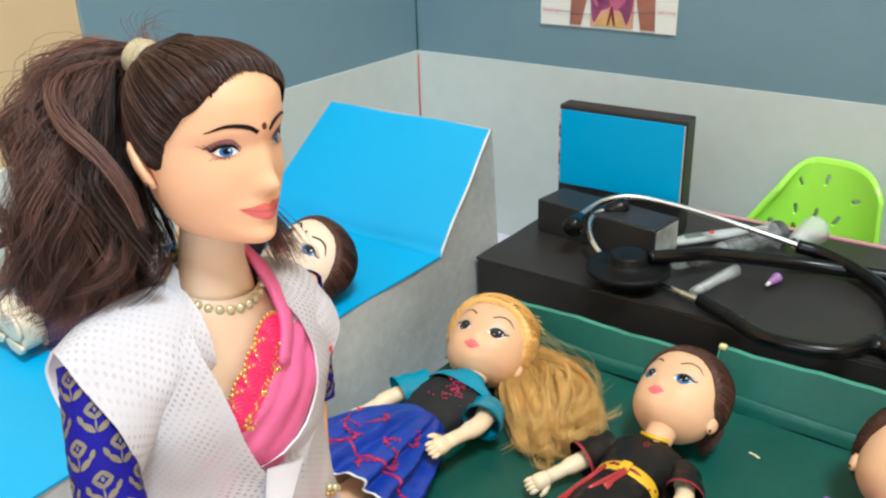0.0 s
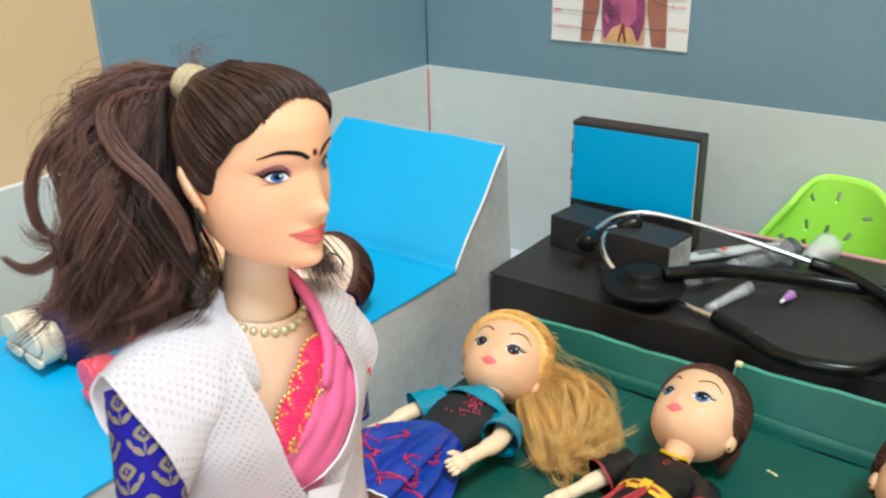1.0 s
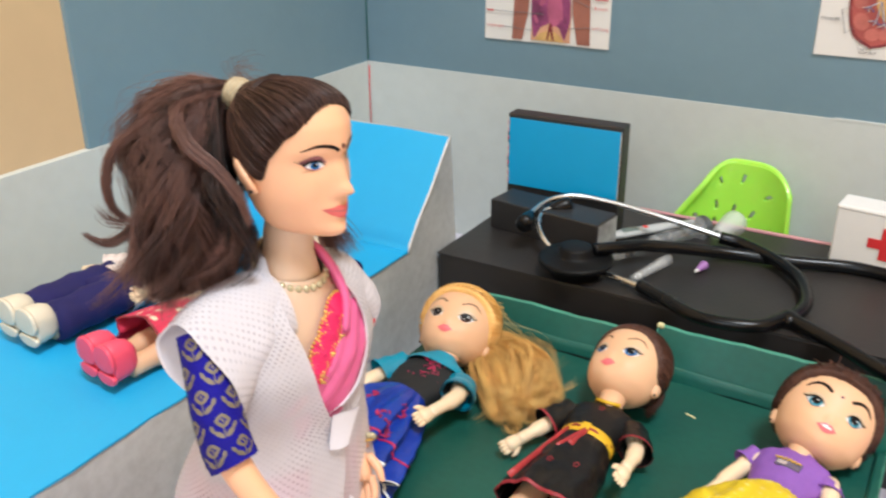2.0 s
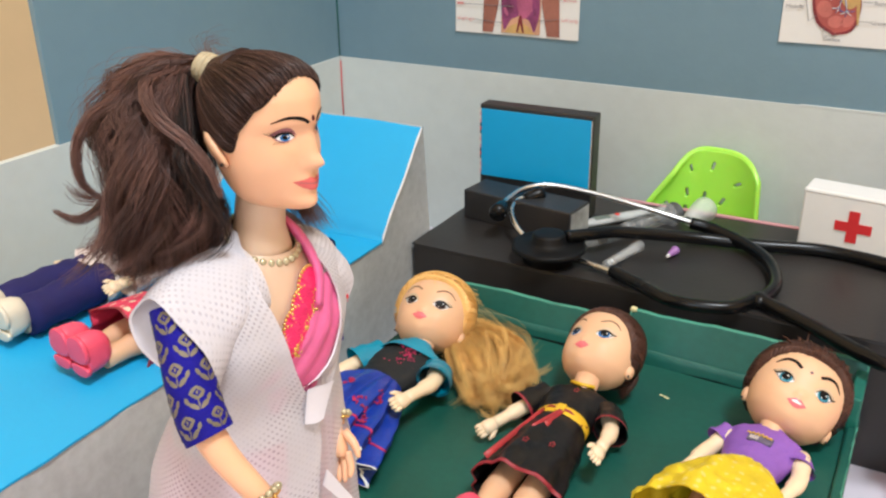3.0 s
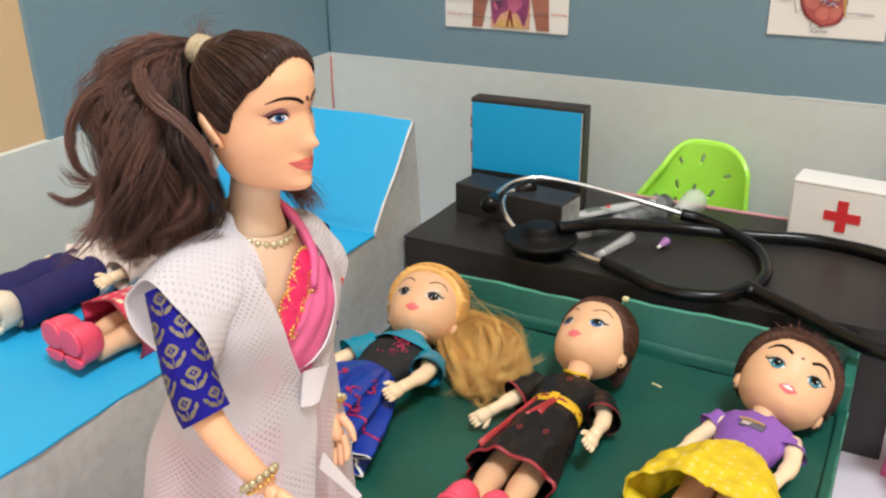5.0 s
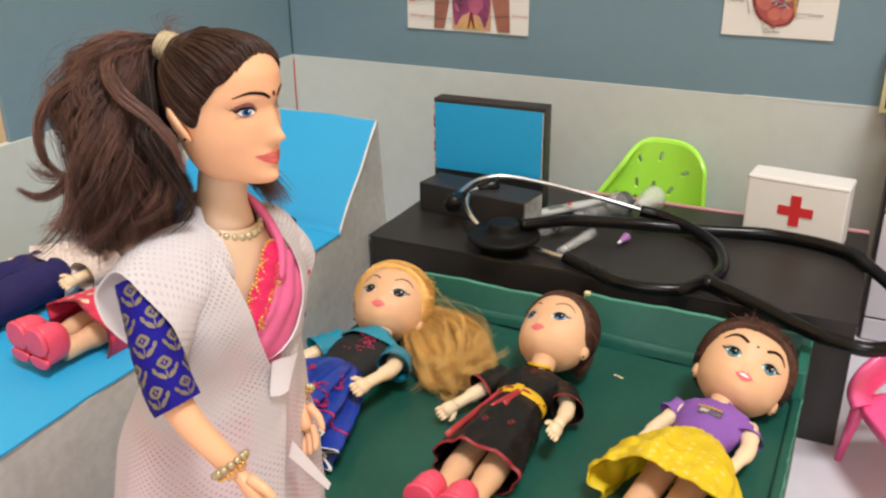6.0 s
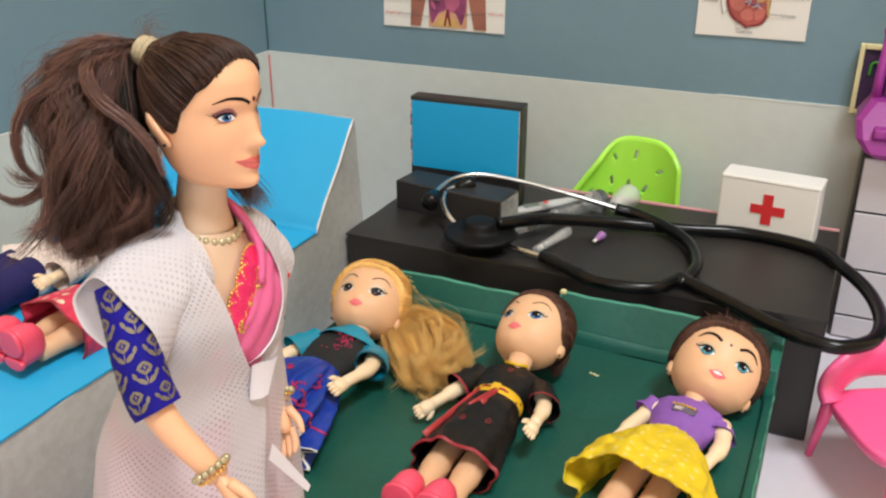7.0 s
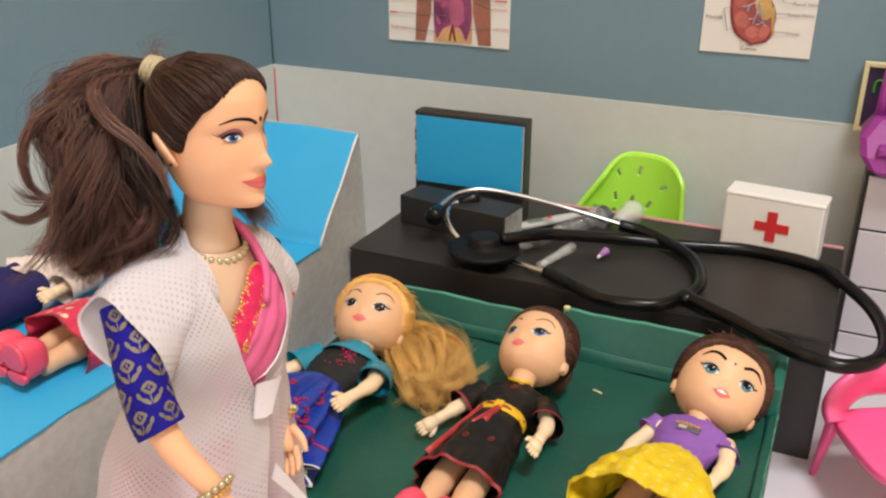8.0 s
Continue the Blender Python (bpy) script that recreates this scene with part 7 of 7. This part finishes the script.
VEINBLUE = mat("poster_blue_print", (0.06, 0.11, 0.30), 0.5, 0.1, 120)
GREYINK = mat("poster_grey_ink", (0.22, 0.20, 0.20), 0.6, 0.05, 120)
REDINK = mat("poster_red_ink", (0.62, 0.16, 0.15), 0.6, 0.05, 120)


def flat(b, outline, y, material):
    """A printed shape on the sheet: outline in x and z."""
    n = len(outline)
    verts = [(x, y, z) for x, z in outline] + [(x, y + 0.0001, z) for x, z in outline]
    b.add(verts, [tuple(range(n)), tuple(reversed(range(n, 2 * n)))] + [(i, i + n, (i + 1) % n + n, (i + 1) % n) for i in range(n)], material, False)


def bent(pts, per=5):
    return [(p.x, p.z) for p in spline([(x, 0, z) for x, z in pts], per)]


def word(text, x, z, y, size, material, parent, align="LEFT"):
    curve = bpy.data.curves.new("lettering", "FONT")
    curve.body, curve.size, curve.align_x = text, size, align
    tmp = new("lettering", curve)
    bpy.context.view_layer.update()
    mesh = bpy.data.meshes.new_from_object(tmp.evaluated_get(bpy.context.evaluated_depsgraph_get()))
    bpy.data.objects.remove(tmp)
    mesh.materials.clear()
    mesh.materials.append(material)
    ob = new("lettering", mesh)
    ob.parent = parent
    ob.matrix_basis = pose(x, y, z, 90, 0, 0)
    return ob


def sheet(b, w, h, curl):
    rows = []
    for i in range(13):
        z = h * i / 12
        rows.append([(w * j / 12, -0.0003 - curl * ((1 - i / 12) ** 4) * (0.4 + abs(j / 6 - 1)), z) for j in range(13)])
    b.loft(rows, PRINTPAPER, closed=False)
    b.loft([[(x, y + 0.0003, z) for x, y, z in r] for r in rows], PRINTPAPER, closed=False)


def chest_poster():
    p = thing("anatomy_poster", pose(-0.0511, WY - 0.0004, 0.1777), "white anatomy poster of a chest with organs, taped to the wall", "poster", "wall posters")
    b = Builder()
    sheet(b, 0.1056, 0.150, 0.0004)
    b.make("sheet", p)
    b = Builder()
    Y = -0.0012
    flat(b, bent([(0.041, 0.002), (0.041, 0.03), (0.038, 0.05), (0.034, 0.08), (0.045, 0.105), (0.062, 0.105), (0.073, 0.08), (0.069, 0.05), (0.074, 0.03), (0.074, 0.002)], 4), Y, TANLIGHT)
    flat(b, [(0.0245, 0.0015), (0.0335, 0.0015), (0.0385, 0.024), (0.0400, 0.060), (0.0290, 0.070), (0.0262, 0.040)], Y - 0.0001, TAN)
    flat(b, [(0.0800, 0.0015), (0.0905, 0.0015), (0.0892, 0.034), (0.0850, 0.070), (0.0740, 0.060), (0.0750, 0.026)], Y - 0.0001, TAN)
    b.make("torso_print", p, "plain tan torso shape")
    b = Builder()
    flat(b, bent([(0.0440, 0.0100), (0.0425, 0.022), (0.0425, 0.040), (0.0440, 0.062), (0.0530, 0.066), (0.0565, 0.050), (0.0570, 0.022), (0.0500, 0.016), (0.0455, 0.008), (0.0440, 0.0100)], 4), Y - 0.0002, LUNG)
    flat(b, bent([(0.0690, 0.0090), (0.0720, 0.022), (0.0715, 0.040), (0.0700, 0.062), (0.0610, 0.066), (0.0585, 0.050), (0.0580, 0.022), (0.0640, 0.016), (0.0675, 0.008), (0.0690, 0.0090)], 4), Y - 0.0002, LUNG)
    flat(b, bent([(0.0560, 0.020), (0.0600, 0.017), (0.0660, 0.024), (0.0650, 0.038), (0.0590, 0.044), (0.0545, 0.034), (0.0560, 0.020)], 4), Y - 0.0003, LUNGPINK)
    for k in range(9):
        x, z = 0.046 + (k * 37 % 23) * 0.001, 0.022 + (k * 53 % 31) * 0.001
        flat(b, oval(x, z, 0.0014 + 0.0003 * (k % 3), 0.0036, 12, 0.4 + k), Y - 0.00025 - k * 0.000005, LUNGPINK)
    for q in b.v:
        q.x, q.z = 0.057 + (q.x - 0.057) * 1.10, q.z - 0.0035
    b.make("lung_print", p, "plum and rose organ shapes")
    b = Builder()
    flat(b, bent([(0.0440, 0.0020), (0.0475, 0.0066), (0.0530, 0.0094), (0.0570, 0.0100), (0.0610, 0.0094), (0.0660, 0.0064), (0.0690, 0.0020)], 4), Y - 0.00015, OCHRE)
    flat(b, [(0.0540, 0.003), (0.0556, 0.003), (0.0573, 0.010), (0.0592, 0.003), (0.0608, 0.003), (0.0584, 0.016), (0.0566, 0.016)], Y - 0.0004, KIDNEYDARK)
    b.make("diaphragm_print", p, "ochre shape below the organs")
    b = Builder()
    for x0, z0, x1, z1 in ((0.0165, 0.0108, 0.0430, 0.0095), (0.0075, 0.0225, 0.0520, 0.0225), (0.0165, 0.0345, 0.0470, 0.0330), (0.0900, 0.0150, 0.0720, 0.0130), (0.0920, 0.0290, 0.0730, 0.0360), (0.0920, 0.0360, 0.0730, 0.0380)):
        b.tube([(x0, Y - 0.0005, z0), (x1, Y - 0.0005, z1)], 0.00022, GREYINK, 4)
    b.make("pointer_line", p)
    word("Diaphragm", 0.0022, 0.0098, Y - 0.0002, 0.0034, REDINK, p)
    word("Bronchi", 0.0925, 0.0284, Y - 0.0002, 0.0034, REDINK, p)
    word("Left Lung", 0.0918, 0.0138, Y - 0.0002, 0.0034, REDINK, p)
    for x, z, w in ((0.0018, 0.0218, 0.0060), (0.0018, 0.0336, 0.0120), (0.0930, 0.0354, 0.0100), (0.0930, 0.0424, 0.0070), (0.0018, 0.046, 0.011), (0.0018, 0.058, 0.009), (0.093, 0.058, 0.010)):
        box_part("text_bar", (x, Y - 0.0004, z), (x + w, Y - 0.0002, z + 0.0014), REDINK, p, bevel=0)


def kidney_poster():
    def grow(b):
        for q in b.v:
            q.x, q.z = 0.0345 + (q.x - 0.0335) * 1.17, 0.0065 + (q.z - 0.0110) * 1.12

    p = thing("anatomy_poster", pose(0.1990, WY - 0.0004, 0.1890, 0, 0, 0), "white anatomy poster of a kidney with labels, taped to the wall", "poster", "wall posters")
    b = Builder()
    sheet(b, 0.0735, 0.104, 0.0004)
    b.make("sheet", p)
    b = Builder()
    Y = -0.0012
    flat(b, bent([(0.0330, 0.0110), (0.0230, 0.0180), (0.0190, 0.0330), (0.0195, 0.0520), (0.0260, 0.0680), (0.0380, 0.0720), (0.0440, 0.0620), (0.0420, 0.0500), (0.0400, 0.0420), (0.0445, 0.0330), (0.0450, 0.0230), (0.0420, 0.0140), (0.0330, 0.0110)], 4), Y, KIDNEYDARK)
    flat(b, bent([(0.0335, 0.0125), (0.0245, 0.0190), (0.0205, 0.0330), (0.0210, 0.0520), (0.0270, 0.0665), (0.0375, 0.0700), (0.0420, 0.0620), (0.0400, 0.0500), (0.0385, 0.0420), (0.0430, 0.0330), (0.0438, 0.0230), (0.0410, 0.0152), (0.0335, 0.0125)], 4), Y - 0.0001, KIDNEY)
    grow(b)
    b.make("kidney_print", p, "brick red kidney shape")
    b = Builder()
    for x, z, rx, rz, tl in ((0.0265, 0.026, 0.0040, 0.0052, 0.5), (0.0330, 0.0190, 0.0040, 0.0036, 0.0), (0.0245, 0.038, 0.0036, 0.0050, 0.1), (0.0395, 0.0200, 0.0030, 0.0040, -0.4), (0.028, 0.052, 0.0040, 0.0046, -0.4)):
        flat(b, oval(x, z, rx, rz, 16, tl), Y - 0.0002, KIDNEYLITE)
    for i, (x, z) in enumerate(((0.0300, 0.0350), (0.0340, 0.0280), (0.0380, 0.0260))):
        for k in range(5):
            a = 1.0 + k * 0.8 + i
            b.tube(spline([(0.0350, Y - 0.0003, 0.0380), (x, Y - 0.00032, z), (x + 0.004 * math.cos(a), Y - 0.00032, z - 0.004 * abs(math.sin(a)))], 3), 0.00025, PRINTPAPER if k % 2 else VEINBLUE, 4)
    flat(b, bent([(0.0330, 0.0470), (0.0330, 0.0350), (0.0380, 0.0270), (0.0425, 0.0290), (0.0420, 0.0370), (0.0380, 0.0440), (0.0360, 0.0500), (0.0330, 0.0470)], 4), Y - 0.0004, OCHRE)
    flat(b, bent([(0.0420, 0.0330), (0.0440, 0.0200), (0.0446, 0.0175), (0.0452, 0.0200), (0.0440, 0.0345), (0.0420, 0.0330)], 4), Y - 0.00045, OCHRE)
    flat(b, [(0.0370, 0.0395), (0.0480, 0.0420), (0.0485, 0.0445), (0.0370, 0.0425)], Y - 0.0005, KIDNEY)
    flat(b, [(0.0470, 0.0405), (0.0500, 0.0435), (0.0500, 0.0460), (0.0470, 0.0440)], Y - 0.00055, VEINBLUE)
    flat(b, bent([(0.0330, 0.0460), (0.0380, 0.0440), (0.0430, 0.0500), (0.0400, 0.0560), (0.0340, 0.0540), (0.0330, 0.0460)], 4), Y - 0.00052, LUNG)
    grow(b)
    b.make("vessel_print", p, "ochre, rose and blue vessel shapes")
    b = Builder()
    for pts in ([(0.0125, 0.0265), (0.0155, 0.0275)], [(0.0205, 0.0335), (0.0155, 0.0325), (0.0190, 0.0185), (0.0225, 0.0220)], [(0.0275, 0.0155), (0.0275, 0.0105), (0.0340, 0.0110), (0.0340, 0.0125)], [(0.0450, 0.0200), (0.0520, 0.0200)], [(0.0450, 0.0310), (0.0510, 0.0310)], [(0.0480, 0.0420), (0.0480, 0.0375), (0.0540, 0.0375)], [(0.0150, 0.0430), (0.0200, 0.0440)]):
        b.tube([(x, Y - 0.0004, z) for x, z in pts], 0.00020, GREYINK, 4)
    grow(b)
    b.make("pointer_line", p)
    for t, x, z in (("Renal Vein", 0.0580, 0.0365), ("Renal Pelvis", 0.0555, 0.0300), ("Ureter", 0.0555, 0.0190), ("Medulla", 0.0018, 0.0260), ("Cortex", 0.0280, 0.0082), ("Calyx", 0.0060, 0.0425)):
        word(t, x, 0.0060 + (z - 0.0110) * 1.12, Y - 0.0002, 0.0036, GREYINK, p)


chest_poster()
kidney_poster()
